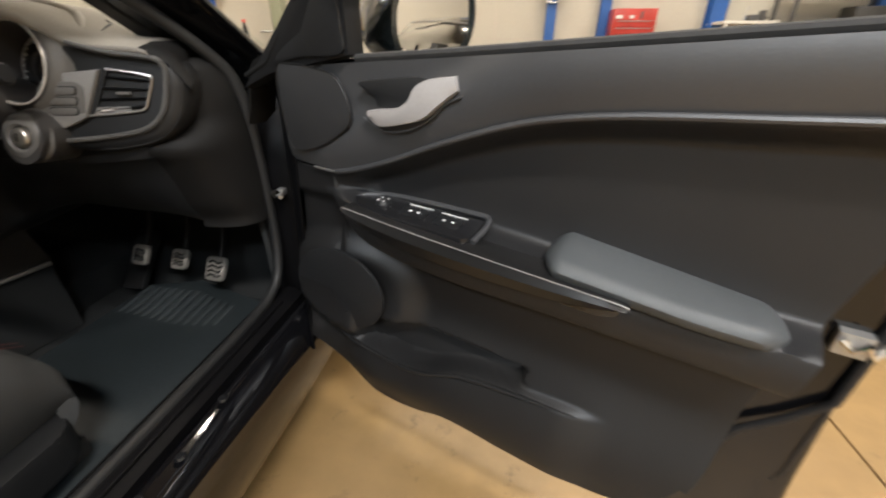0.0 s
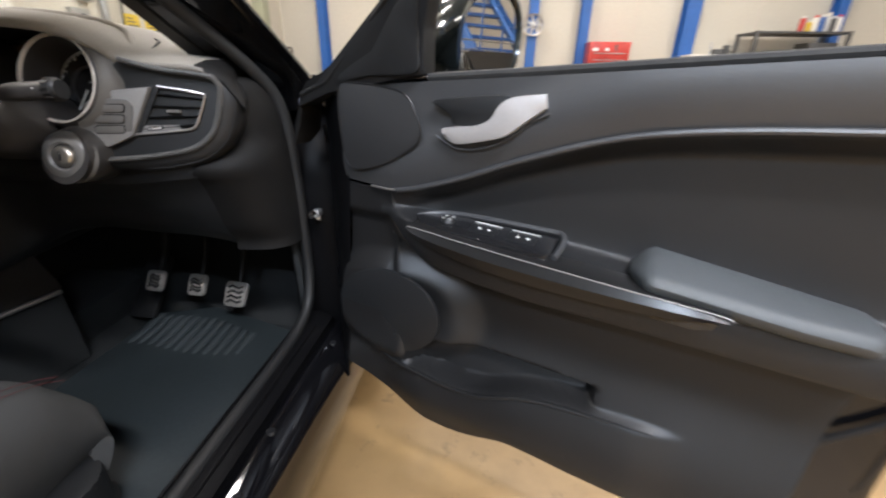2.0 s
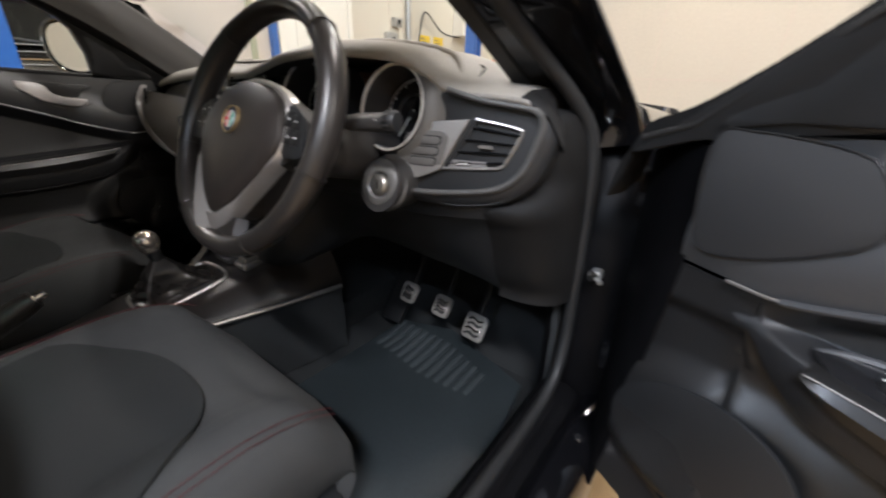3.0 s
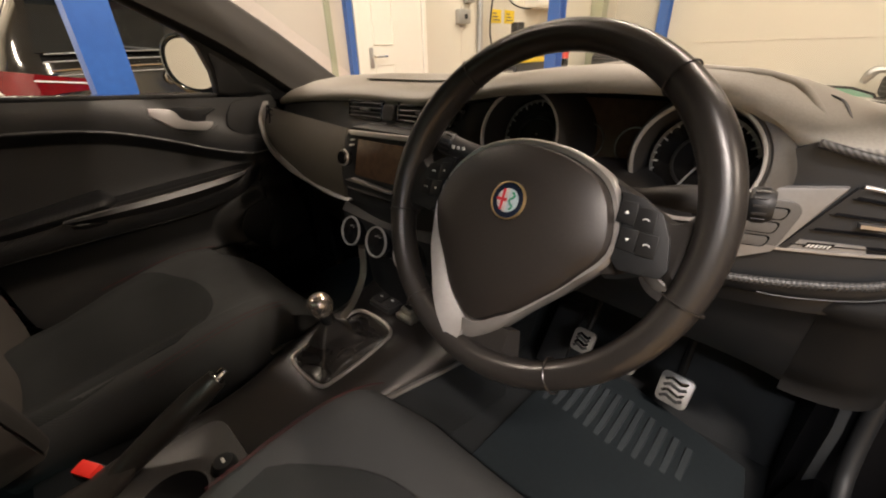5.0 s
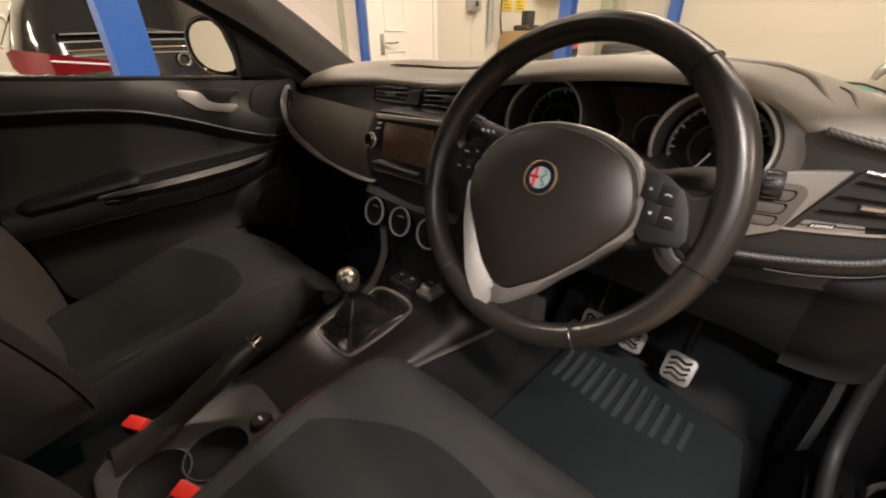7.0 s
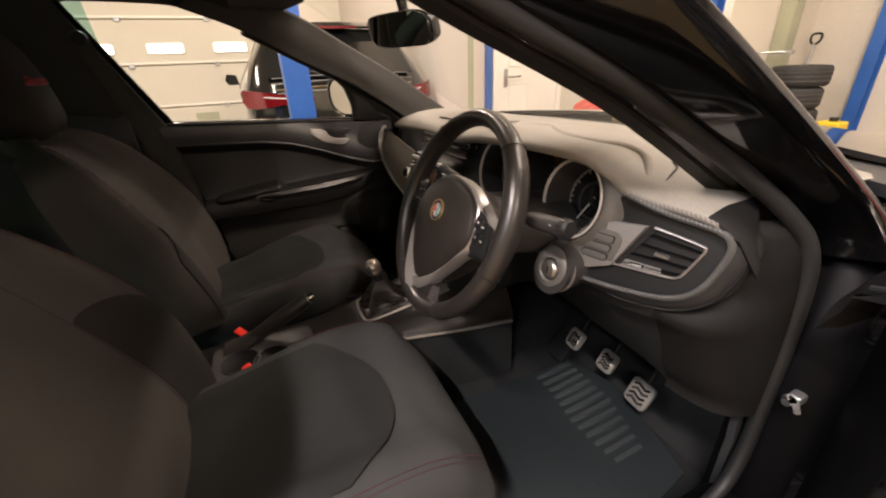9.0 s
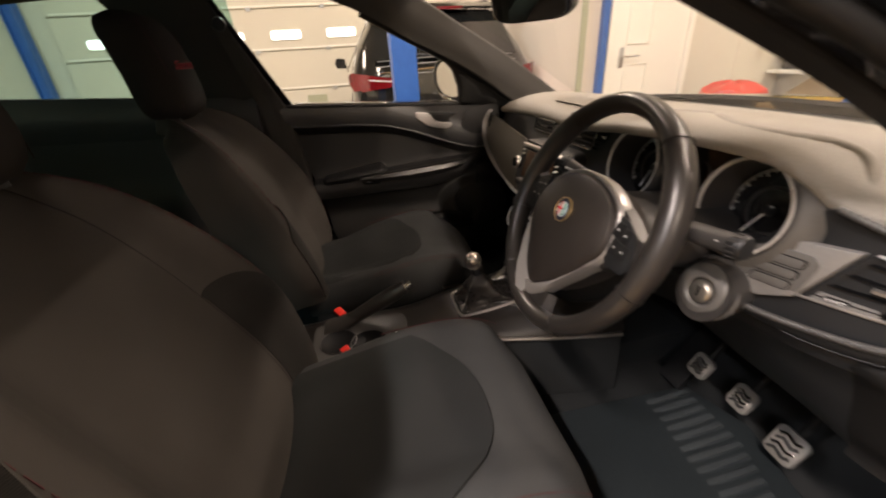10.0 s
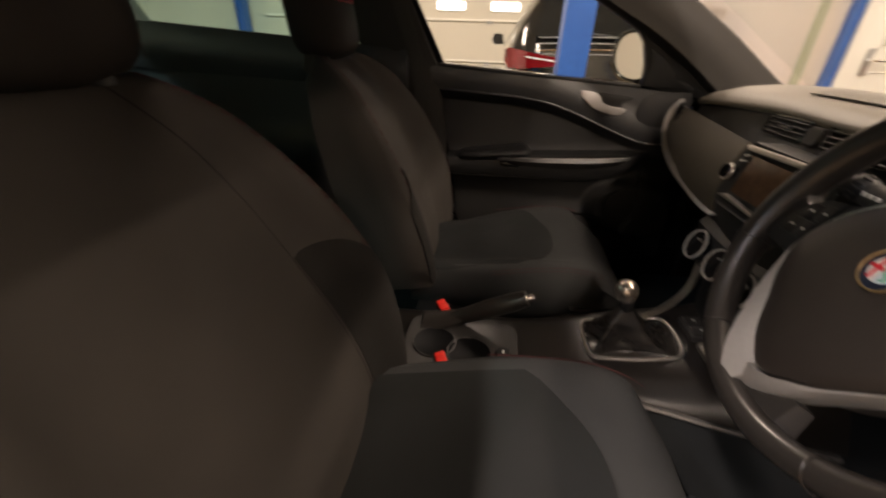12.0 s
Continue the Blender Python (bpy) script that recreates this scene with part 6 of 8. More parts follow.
def dash_section(x):
    c = lambda t: curve(t, x)
    edge = 0.10 * (x / 0.7) ** 2
    lip = Vector((x, c(D_LIP_Y), c(D_LIP_Z)))
    crest = Vector((x, c(D_CREST_Y), c(D_CREST_Z)))
    ins = Vector((x, c(D_IN_Y), c(D_IN_Z)))
    mid = Vector((x, c(D_MID_Y), c(D_MID_Z)))
    low = Vector((x, c(D_LOW_Y), c(D_LOW_Z)))
    bot = Vector((x, c(D_BOT_Y), c(D_BOT_Z)))
    tuck = step(0.66, 0.745, x)          # the driver's end is drawn in behind the pillar
    top = [Vector((x, lerp(0.86 - edge * 1.6, 0.52, tuck), lerp(0.893, crest.z - 0.01, tuck))), Vector((x, lerp(0.72 - edge * 1.2, 0.50, tuck), lerp(lerp(0.912, 0.90, abs(x) / 0.7), crest.z - 0.004, tuck))), Vector((x, lerp(lerp(crest.y, 0.66, 0.5), 0.46, tuck), lerp(lerp(crest.z, 0.915, 0.35), crest.z, tuck))),
           crest + Vector((0, 0.05, -0.001)), crest, crest.lerp(lip, 0.35) + Vector((0, -0.006, 0.010 * (1 - 0.7 * tuck))), crest.lerp(lip, 0.75) + Vector((0, -0.006, 0.012 * (1 - 0.7 * tuck))),
           lip + Vector((0, 0.0, 0.004)), lip + Vector((0, -0.003, -0.004)), lip + Vector((0, 0.002, -0.011))]
    face = [lip + Vector((0, 0.003, -0.0115)), ins, ins.lerp(mid, 0.5), mid, low + Vector((0, -0.002, 0.02)), low, low + Vector((0, 0.004, -0.010))]
    lower = [low + Vector((0, 0.005, -0.0102)), low + Vector((0, 0.016, -0.018)), low.lerp(bot, 0.35) + Vector((0, 0.012, -0.01)), low.lerp(bot, 0.7) + Vector((0, 0.004, -0.01)), bot + Vector((0, -0.004, 0.02)), bot + Vector((0, 0.006, 0.0)), bot + Vector((0, 0.03, -0.01)), Vector((x, 0.60, bot.z + 0.02))]
    if x > 0.69:                         # and rounds off: what lies further ahead steps inwards
        for zone in (top, face, lower):
            for p in zone:
                p.x = x - (x - 0.69) * step(0.265, 0.36, p.y)
    return top, face, lower


dash = thing("dashboard", (0, 0.3, 0.6), "black and grey right-hand-drive dashboard with round dials", "dashboard")
XS = [-0.685 + 1.43 * k / 72 for k in range(73)]
SECT = [dash_section(x) for x in XS]
TOPS, FACES, LOWERS = ([sec[k] for sec in SECT] for k in range(3))
LAST = dash_section(0.745)
TOPS.append([Vector((0.69, p.y + 0.06, p.z)) for p in LAST[0]])
END = 69        # sections past this one belong to the rounded end
part("dash_end", loft(TOPS[END:], False, False), MATT, dash, "dark soft corner of the dash end", 60)
part("top_pad", loft(TOPS[:END + 1], False, False), DASHTOP_LIT, dash, "grained dash top with the windscreen light in its colour", 60)
part("fascia", loft(FACES[:68], False, False), PLASTIC, dash, "black fascia", 60)
part("lower_dash", loft(LOWERS[:68], False, False), PLASTIC, dash, "black lower dash and glovebox", 60)
for side, x in ((-1, -0.685),):
    t, f, l = dash_section(x)
    loop = t + f + l
    part("end_panel", prism([(p.y, p.z) for p in loop] + [(0.86, loop[-1].z)], lambda a, b, d: Vector((d, a, b)), x - 0.002, x + 0.004, 0.0), PLASTIC, dash, "dash end panel")

# the end of the dash rounds forward to the door seal
def end_ring(z):
    _, f, l = dash_section(0.64)
    line = f[1:] + l[1:6]
    fy = min([lerp(a.y, b.y, (z - a.z) / (b.z - a.z)) for a, b in zip(line, line[1:]) if min(a.z, b.z) <= z <= max(a.z, b.z) and abs(a.z - b.z) > 1e-6] or [0.32])
    fy = lerp(fy, 0.292, step(0.74, 0.80, z)) - 0.001
    ex = curve([(0.5, 0.752), (0.72, 0.75), (0.84, 0.742), (0.88, 0.728), (0.905, 0.712)], z)
    ey = curve([(0.5, 0.405), (0.72, 0.405), (0.84, 0.395), (0.905, 0.352)], z)
    ring = []
    for k in range(15):
        a = math.pi / 2 * k / 14
        ring.append(Vector((0.64 + (ex - 0.64) * math.sin(a) ** 0.8, ey - (ey - fy) * math.cos(a) ** 0.8, z)))
    return ring


rings = [end_ring(0.556 + (0.884 - 0.556) * k / 24) for k in range(25)]
rings.insert(0, [p + Vector((0, 0.05 * (0.41 - p.y) / 0.1, 0.002)) for p in rings[0]])
rings.append([Vector((lerp(p.x, 0.68, 0.30), lerp(p.y, 0.36, 0.30), p.z + 0.008)) for p in rings[-1]])
part("end_panel", loft(rings, False, False), MATT, dash, "smooth black end of the dash beside the door seal", 60)
# the slit beside the binnacle's shoulder
part("slit", tube(smooth_line([(0.578, 0.304, 0.951), (0.589, 0.302, 0.9455), (0.595, 0.286, 0.940), (0.603, 0.257, 0.928)], 6), [0.0004 + 0.0014 * math.sin(math.pi * (k + 1) / 21) for k in range(19)], 8), PLASTIC, dash)
# carbon-look wrap along the lip and over the binnacle
def on_top(x, t):
    s = dash_section(x)[0]
    q = t * (len(s) - 1)
    i = min(int(q), len(s) - 2)
    return s[i].lerp(s[i + 1], q - i) + Vector((0, -0.0015, 0.0025))


part("carbon_band", sheet(lambda s, t: on_top(lerp(0.588, 0.700, s), lerp(0.84, 0.99, t)), 24, 6, 0.002), CARBON_LIT, dash, "carbon-look wrap on the lip", 60)
ribs = bmesh.new()
for k in range(27):
    x = 0.590 + 0.0042 * k
    tube([on_top(x - 0.0015, 0.84) + Vector((0, 0, 0.0004)), on_top(x + 0.001, 0.90) + Vector((0, -0.0004, 0.0004)), on_top(x + 0.003, 0.96) + Vector((0, -0.0008, 0))], [0.0004, 0.0009, 0.0009], 5, bm=ribs)
part("lip_ribs", ribs, CARBON_LIT, dash, "fine ribs along the padded lip")
part("carbon_band", sheet(lambda s, t: on_top(lerp(-0.20, 0.16, s), lerp(0.50, 0.62, t)), 24, 4, 0.002), CARBON_LIT, dash, "carbon-look strip before the windscreen", 60)
# the pod round the side vent: a flat face inside a carbon-look edge that runs from the lip round to the bottom
POD_N = Vector((0.279, -0.959, 0.054)).normalized()
POD_MID = Vector((0.63, 0.226, 0.84))
POD_EDGE = smooth_line([(0.585, 0.213, 0.916), (0.634, 0.226, 0.903), (0.684, 0.239, 0.897), (0.709, 0.246, 0.892), (0.7185, 0.249, 0.878), (0.716, 0.246, 0.857), (0.709, 0.243, 0.832), (0.698, 0.238, 0.808), (0.678, 0.231, 0.789), (0.650, 0.222, 0.778), (0.60, 0.207, 0.770), (0.553, 0.194, 0.766), (0.49, 0.186, 0.762)], 5)
pod = part("vent_pod", loft([[p - POD_N * d for p in POD_EDGE] + [Vector(p) - POD_N * d for p in ((0.49, 0.19, 0.80), (0.525, 0.204, 0.86), (0.555, 0.21, 0.90))] for d in (0.0075, 0.026)]), PLASTIC, dash, "dark grained face round the side vent")
part("pod_edge", tube(POD_EDGE, 0.0042, 10), CARBON_EDGE, pod, "carbon-look edge of the pod")
ticks = bmesh.new()
for a, b in zip(POD_EDGE[14:], POD_EDGE[15:]):
    for q in (0.0, 0.5):
        c, t = a.lerp(b, q), (b - a).normalized()
        o = (c - POD_MID) - POD_N * (c - POD_MID).dot(POD_N)
        o = (o - t * o.dot(t)).normalized()
        c = c + o * 0.001
        tube([c + POD_N * 0.0028 - o * 0.0045 - t * 0.002, c + POD_N * 0.0044 - o * 0.001 - t * 0.0004, c + POD_N * 0.0038 + o * 0.0016 + t * 0.0008, c + POD_N * 0.0012 + o * 0.0040 + t * 0.0018], 0.0007, 4, bm=ticks)
part("edge_ribs", ticks, LOCK_GREY, pod, "fine pale ribs along the edge")
rings, crease_line = [], []
for k in range(16, len(POD_EDGE)):
    c = POD_EDGE[k]
    o = (c - POD_MID) - POD_N * (c - POD_MID).dot(POD_N)
    t = (POD_EDGE[min(k + 1, len(POD_EDGE) - 1)] - POD_EDGE[k - 1]).normalized()
    o = (o - t * o.dot(t)).normalized()
    w = step(14, 26, k)
    out = lerp(0.004, 0.022, w) * lerp(1.0, 0.5, step(48, 60, k))
    p1, p2 = c + o * out * 0.5 - POD_N * 0.003, c + o * out - POD_N * 0.011
    crease_line.append(p2 + POD_N * 0.0012)
    rings.append([c - POD_N * 0.002, p1, p2, p2 + o * 0.005 - POD_N * 0.007, p2 + o * 0.008 - POD_N * 0.022, p2 + o * 0.006 - POD_N * 0.05])
part("pod_shell", loft(rings, False, False), PLASTIC, pod, "smooth black shell round the vent pod", 60)
part("shell_crease", tube(crease_line[4:-8], 0.0009, 6), PLASTIC, pod)
part("centre_speaker", prism(rounded(-0.16, 0.02, 0.46, 0.60, 0.03), lambda a, b, d: Vector((a, b, 0.948 - (b - 0.40) * 0.12 + d)), 0.0, 0.006, 0.002), DASHTOP_LIT, dash, "dash top speaker panel")
part("demist_slot", prism(rounded(0.20, 0.52, 0.50, 0.53, 0.01), lambda a, b, d: Vector((a, b, 0.944 - (b - 0.40) * 0.1 + d)), 0.0, 0.006, 0.002), PLASTIC, dash, "dark demister slot")


def top_z(x, y):
    s = dash_section(x)[0]
    for a, b in zip(s, s[1:]):
        if min(a.y, b.y) <= y <= max(a.y, b.y) and abs(a.y - b.y) > 1e-6:
            return lerp(a.z, b.z, (y - a.y) / (b.y - a.y))
    return s[7].z


# one soft roll that winds over the hood and down to the lip
roll = [Vector((p.x, p.y, top_z(p.x, p.y) - 0.0058 - 0.004 * step(0.565, 0.592, p.x) * step(0.27, 0.24, p.y))) for p in smooth_line([(0.06, 0.335, 0), (0.16, 0.315, 0), (0.26, 0.292, 0), (0.325, 0.285, 0), (0.375, 0.250, 0), (0.43, 0.228, 0), (0.485, 0.236, 0), (0.522, 0.266, 0), (0.553, 0.275, 0), (0.575, 0.258, 0), (0.592, 0.244, 0)], 6)]
part("fold", tube(roll, [0.0090 * math.sin(math.pi * min(1, (k + 1) / 14) / 2) * (1 - 0.45 * step(len(roll) - 14, len(roll), k)) for k in range(len(roll))], 20), DASHTOP_LIT, dash, "soft roll over the instrument hood", 60)


# two deep dials under the hood with a display between them
AX = Vector((0.0, -0.97, 0.24))
for gx, gz, start in ((0.255, 0.889, 0.2), (0.486, 0.885, 0.0)):
    c = Vector((gx, 0.203, gz))
    m = Matrix.Translation(c) @ AX.to_track_quat("Z", "Y").to_matrix().to_4x4()
    dial = part("dial", lathe([(0.063, 0.004), (0.0665, 0.006), (0.070, 0.002), (0.077, -0.02), (0.089, -0.10), (0.065, -0.10), (0.064, -0.06), (0.0615, -0.004), (0.063, 0.004)], 48, m), PLASTIC_SOFT, dash, "deep round instrument cowl")
    if not start:      # the hood comes down round the outer dial
        part("dial_cowl", loft([[m @ Vector((r * math.cos(radians(q)), r * math.sin(radians(q)), h)) for r, h in ((0.068, 0.002), (0.0705, 0.0045), (lerp(0.071, 0.077, w), 0.002), (lerp(0.072, 0.086, w), -0.009), (lerp(0.072, 0.094, w), -0.026), (lerp(0.072, 0.100, w), -0.055))] for q, w in [(82 - 6 * k, step(78, 20, 82 - 6 * k)) for k in range(26)]], False, False), HOOD_SHADED, dial, "hood side round the dial, its shade in the colour", 60)
    part("bezel", lathe([(0.0620, 0.0035), (0.0635, 0.0075), (0.0660, 0.0075), (0.0675, 0.003), (0.065, 0.0)], 48, m), BEZEL, dial, "satin bezel")
    part("dial_face", lathe([(0, -0.052), (0.0595, -0.05), (0.0595, -0.056), (0, -0.056)], 40, m), GLOSSBLACK, dial, "black dial face")
    part("inner_ring", lathe([(0.030, -0.050), (0.031, -0.046), (0.033, -0.046), (0.034, -0.050)], 40, m), PLASTIC_SOFT, dial)
    for k in range(25):
        q = radians(215 - 250 * k / 24)
        long = k % 3 == 0
        t = moved(box(0.049 if long else 0.0525, 0.0565, -0.0009, 0.0009, 0, 0.0008, 0), m @ Matrix.Translation((0, 0, -0.0502)) @ Matrix.Rotation(q, 4, "Z"))
        part("tick", t, MARK, dial)
    arc = [radians(218 - 256 * k / 40) for k in range(41)]
    part("scale_band", loft([[m @ Vector((r * math.cos(q), r * math.sin(q), h)) for r, h in ((0.0545, -0.0495), (0.0585, -0.0495), (0.0585, -0.0505), (0.0545, -0.0505))] for q in arc]), SILVER, dial, "pale dial scale band")
    part("needle", moved(box(-0.008, 0.044, -0.0012, 0.0012, 0, 0.002, 0), m @ Matrix.Translation((0, 0, -0.046)) @ Matrix.Rotation(radians(250 if start else 240), 4, "Z")), MARK, dial, "white needle")
    part("hub", lathe([(0, 0.006), (0.006, 0.006), (0.008, 0.0)], 16, m @ Matrix.Translation((0, 0, -0.049))), PLASTIC, dial)
disp = part("display", prism(rounded(0.300, 0.440, 0.845, 0.938, 0.012), lambda a, b, d: Vector((a - 0.008, 0.282 + d + (b - 0.88) * 0.25, b)), 0.0, 0.012, 0.002), SCREEN_REFLECTION, dash, "dark display with a brown reflection in its colour")
for gx in (0.336, 0.404):
    part("small_gauge", tube([(gx - 0.008 + 0.025 * math.cos(q), 0.279 + 0.25 * 0.025 * math.sin(q) - 0.004, 0.878 + 0.025 * math.sin(q)) for q in [k * 2 * math.pi / 28 for k in range(28)]], 0.0011, 6, True), SILVER, disp, "small gauge ring")
    part("needle", tube([(gx - 0.010, 0.274, 0.866), (gx - 0.005, 0.278, 0.892)], 0.0011, 6), MARK, disp)


def vent(quad, rows, name, parent, frame_mat, label, post=True, open_side=False):
    """A slatted air vent in a four-cornered opening: top left, top right, bottom right, bottom left."""
    tl, tr, br, bl = [Vector(p) for p in quad]
    nrm = (tr - tl).cross(bl - tl).normalized()
    if nrm.y > 0:
        nrm = -nrm
    at = lambda s, t: tl.lerp(tr, s).lerp(bl.lerp(br, s), t)
    v = part(name, loft([[at(s, t) - nrm * 0.03 for s, t in ((0, 0), (1, 0), (1, 1), (0, 1))], [at(s, t) - nrm * 0.022 for s, t in ((0, 0), (1, 0), (1, 1), (0, 1))]]), GLOSSBLACK, parent, label)
    ring = [at(0.04, 0), at(0.5, -0.01), at(0.96, 0), at(1.0, 0.08), at(1.01, 0.5), at(0.985, 0.90), at(0.94, 1.0), at(0.5, 1.01), at(0.06, 1.0), at(0, 0.92), at(-0.005, 0.5), at(0, 0.08)]
    if open_side:                        # bright on three sides only, with a ribbed roller in the lower corner
        ring = [at(0.0, -0.01), at(0.5, -0.02), at(0.93, -0.01), at(0.99, 0.04), at(1.01, 0.14), at(0.995, 0.5), at(0.97, 0.88), at(0.92, 0.99), at(0.80, 1.02), at(0.4, 1.02), at(-0.04, 1.0)]
        part("frame", tube(smooth_line(ring, 4), 0.0021, 8), frame_mat, v, "bright vent frame")
        part("side_bar", loft([[at(q, t) + nrm * d for q, d in ((-0.03, -0.012), (-0.03, 0.001), (0.06, 0.001), (0.06, -0.012))] for t in (0.02, 0.5, 0.98)]), PLASTIC, v)
        part("corner_plate", loft([[at(q, t) + nrm * d for q, t, d in ((-0.03, 0.82, 0.0005), (0.66, 0.86, 0.0005), (0.72, 0.99, 0.0005), (-0.03, 0.99, 0.0005))], [at(q, t) - nrm * 0.012 for q, t in ((0.0, 0.80), (0.62, 0.86), (0.66, 0.99), (0.0, 0.99))]]), SILVER_DARK, v, "satin corner plate")
        part("roller", loft([[at(q, t) + nrm * d for t, d in ((0.84, -0.001), (0.87, 0.002), (0.93, 0.002), (0.96, -0.001))] for q in (0.16, 0.40)]), GLOSSBLACK, v, "ribbed roller")
        for k in range(6):
            q = 0.18 + 0.036 * k
            part("rib", loft([[at(q + a, t) + nrm * 0.0028 for a, t in ((0, 0.875), (0.014, 0.875), (0.014, 0.925), (0, 0.925))], [at(q + a, t) for a, t in ((0, 0.875), (0.014, 0.875), (0.014, 0.925), (0, 0.925))]]), MARK, v)
    else:
        part("frame", tube(smooth_line(ring, 3, True), 0.0024, 8, True), frame_mat, v)
    for k in range(rows):
        t = (k + 0.6) / rows
        a, b = at(0.02, t), at(0.98, t)
        part("slat", loft([[p + nrm * 0.002, p + nrm * -0.004 + Vector((0, 0, 0.0022)), p - nrm * 0.02 + Vector((0, 0, -0.001)), p - nrm * 0.004 + Vector((0, 0, -0.0022))] for p in (a, b)]), JAMB, v)
        if not open_side:
            part("slat_edge", tube([a + nrm * 0.002, b + nrm * 0.002], 0.0008, 6), LOCK_GREY, v)
    if post:
        part("slider", loft([[at(0.50 + ds, 0.5) + nrm * d + Vector((0, 0, h)) for d, h in ((0.005, 0.0018), (0.005, -0.0018), (-0.002, -0.002), (-0.002, 0.002))] for ds in (-0.12, 0.12)]), SILVER, v)
    return v


vent([(0.627, 0.226, 0.877), (0.692, 0.246, 0.866), (0.674, 0.236, 0.814), (0.585, 0.211, 0.805)], 4, "side_vent", dash, SILVER, "slatted side air vent", True, True)
sw = part("switch_panel", prism([(0.508, 0.785), (0.522, 0.835), (0.565, 0.871), (0.619, 0.877), (0.580, 0.802), (0.545, 0.786)], lambda a, b, d: Vector((a, 0.204 + (a - 0.55) * 0.291 + (b - 0.83) * 0.056 + d, b)), -0.008, 0.004, 0.003), SILVER_DARK, dash, "satin silver light switch panel")
part("button_field", prism(rounded(0.522, 0.588, 0.799, 0.859, 0.016), lambda a, b, d: Vector((a + (b - 0.83) * 0.25, 0.204 + (a - 0.55) * 0.291 + (b - 0.83) * 0.056 + d, b)), -0.0095, -0.006, 0.001), LOCK_GREY, sw, "grey button field")
for k in range(3):
    z = 0.813 + 0.016 * k
    for name, g, d0, d1, mat in (("button_slot", 0.0014, -0.0099, -0.0092, JAMB), ("button", 0.0, -0.0112, -0.0097, LOCK_GREY)):
        part(name, prism(rounded(0.538 - g, 0.577 + g, z - 0.0056 - g, z + 0.0056 + g, 0.0045), lambda a, b, d: Vector((a + (b - 0.83) * 0.25, 0.204 + (a - 0.55) * 0.291 + (b - 0.83) * 0.056 + d, b)), d0, d1, 0.0004), mat, sw)
vent([(-0.185, 0.212, 0.916), (-0.062, 0.206, 0.920), (-0.062, 0.196, 0.886), (-0.180, 0.202, 0.884)], 4, "centre_vent", dash, GLOSSBLACK, "slatted centre air vent")
vent([(-0.015, 0.204, 0.921), (0.135, 0.200, 0.928), (0.130, 0.192, 0.890), (-0.015, 0.195, 0.887)], 4, "centre_vent", dash, GLOSSBLACK, "slatted centre air vent")
part("hazard_button", prism(rounded(-0.056, -0.020, 0.888, 0.916, 0.006), lambda a, b, d: Vector((a, 0.193 + (b - 0.9) * 0.3 + d, b)), 0, 0.02, 0.003), PLASTIC_SOFT, dash, "black hazard light button")
vent([(-0.634, 0.222, 0.878), (-0.606, 0.214, 0.878), (-0.596, 0.205, 0.834), (-0.630, 0.208, 0.830)], 3, "side_vent", dash, GLOSSBLACK, "passenger side air vent", False)
# bright sweep from the passenger vent down to the centre stack
SWEEP = [(-0.640, 0.219, 0.884), (-0.646, 0.202, 0.848), (-0.637, 0.194, 0.808), (-0.594, 0.190, 0.760), (-0.47, 0.178, 0.729), (-0.32, 0.165, 0.714), (-0.20, 0.144, 0.716), (-0.11, 0.128, 0.727)]
WID = [0.004, 0.009, 0.012, 0.012, 0.011, 0.008, 0.005, 0.002]
rings = []
for k in range(57):
    s = k / 56 * 7
    p, w = smooth_pick(SWEEP, s), curve(list(enumerate(WID)), s)
    rings.append([p + Vector((0, 0.012, w)), p + Vector((0, -0.002, w)), p + Vector((0, -0.006, 0)), p + Vector((0, -0.002, -w)), p + Vector((0, 0.012, -w))])
part("bright_sweep", loft(rings), LEVER, dash, "satin silver sweep across the passenger fascia")
part("satin_panel", sheet(lambda s, t: Vector((lerp(-0.625, -0.13, s), lerp(lerp(0.200, 0.134, s), lerp(0.232, 0.158, s), t) - 0.012 * math.sin(3.1 * t), lerp(curve([(-0.63, 0.80), (-0.59, 0.768), (-0.47, 0.736), (-0.32, 0.721), (-0.13, 0.727)], lerp(-0.625, -0.13, s)), 0.870, t))), 24, 8, 0.006), SATIN, dash, "brushed dark passenger fascia panel", 60)
# radio
radio = part("radio", prism(rounded(-0.108, 0.128, 0.764, 0.880, 0.028), lambda a, b, d: Vector((a, 0.118 + (b - 0.82) * 0.28 + d + 0.8 * a * a, b)), 0.0, 0.05, 0.006), PLASTIC, dash, "black radio unit")
part("screen", prism(rounded(-0.052, 0.082, 0.797, 0.862, 0.004), lambda a, b, d: Vector((a, 0.1145 + (b - 0.82) * 0.28 + d + 0.8 * a * a, b)), 0.0, 0.004, 0.001), SCREEN_REFLECTION, radio, "dark touch screen with a brown reflection in its colour")
part("top_strip", prism([(-0.085, 0.874), (0.10, 0.880), (0.108, 0.872), (-0.07, 0.867)], lambda a, b, d: Vector((a, 0.108 + (b - 0.82) * 0.28 + d + 0.8 * a * a, b)), 0.0, 0.01, 0.002), SILVER, radio, "bright strip over the screen")
part("lower_strip", prism([(-0.085, 0.781), (-0.06, 0.789), (0.06, 0.785), (0.06, 0.781), (-0.05, 0.783)], lambda a, b, d: Vector((a, 0.1125 + (b - 0.82) * 0.28 + d + 0.8 * a * a, b)), 0.0, 0.01, 0.001), SILVER, radio)
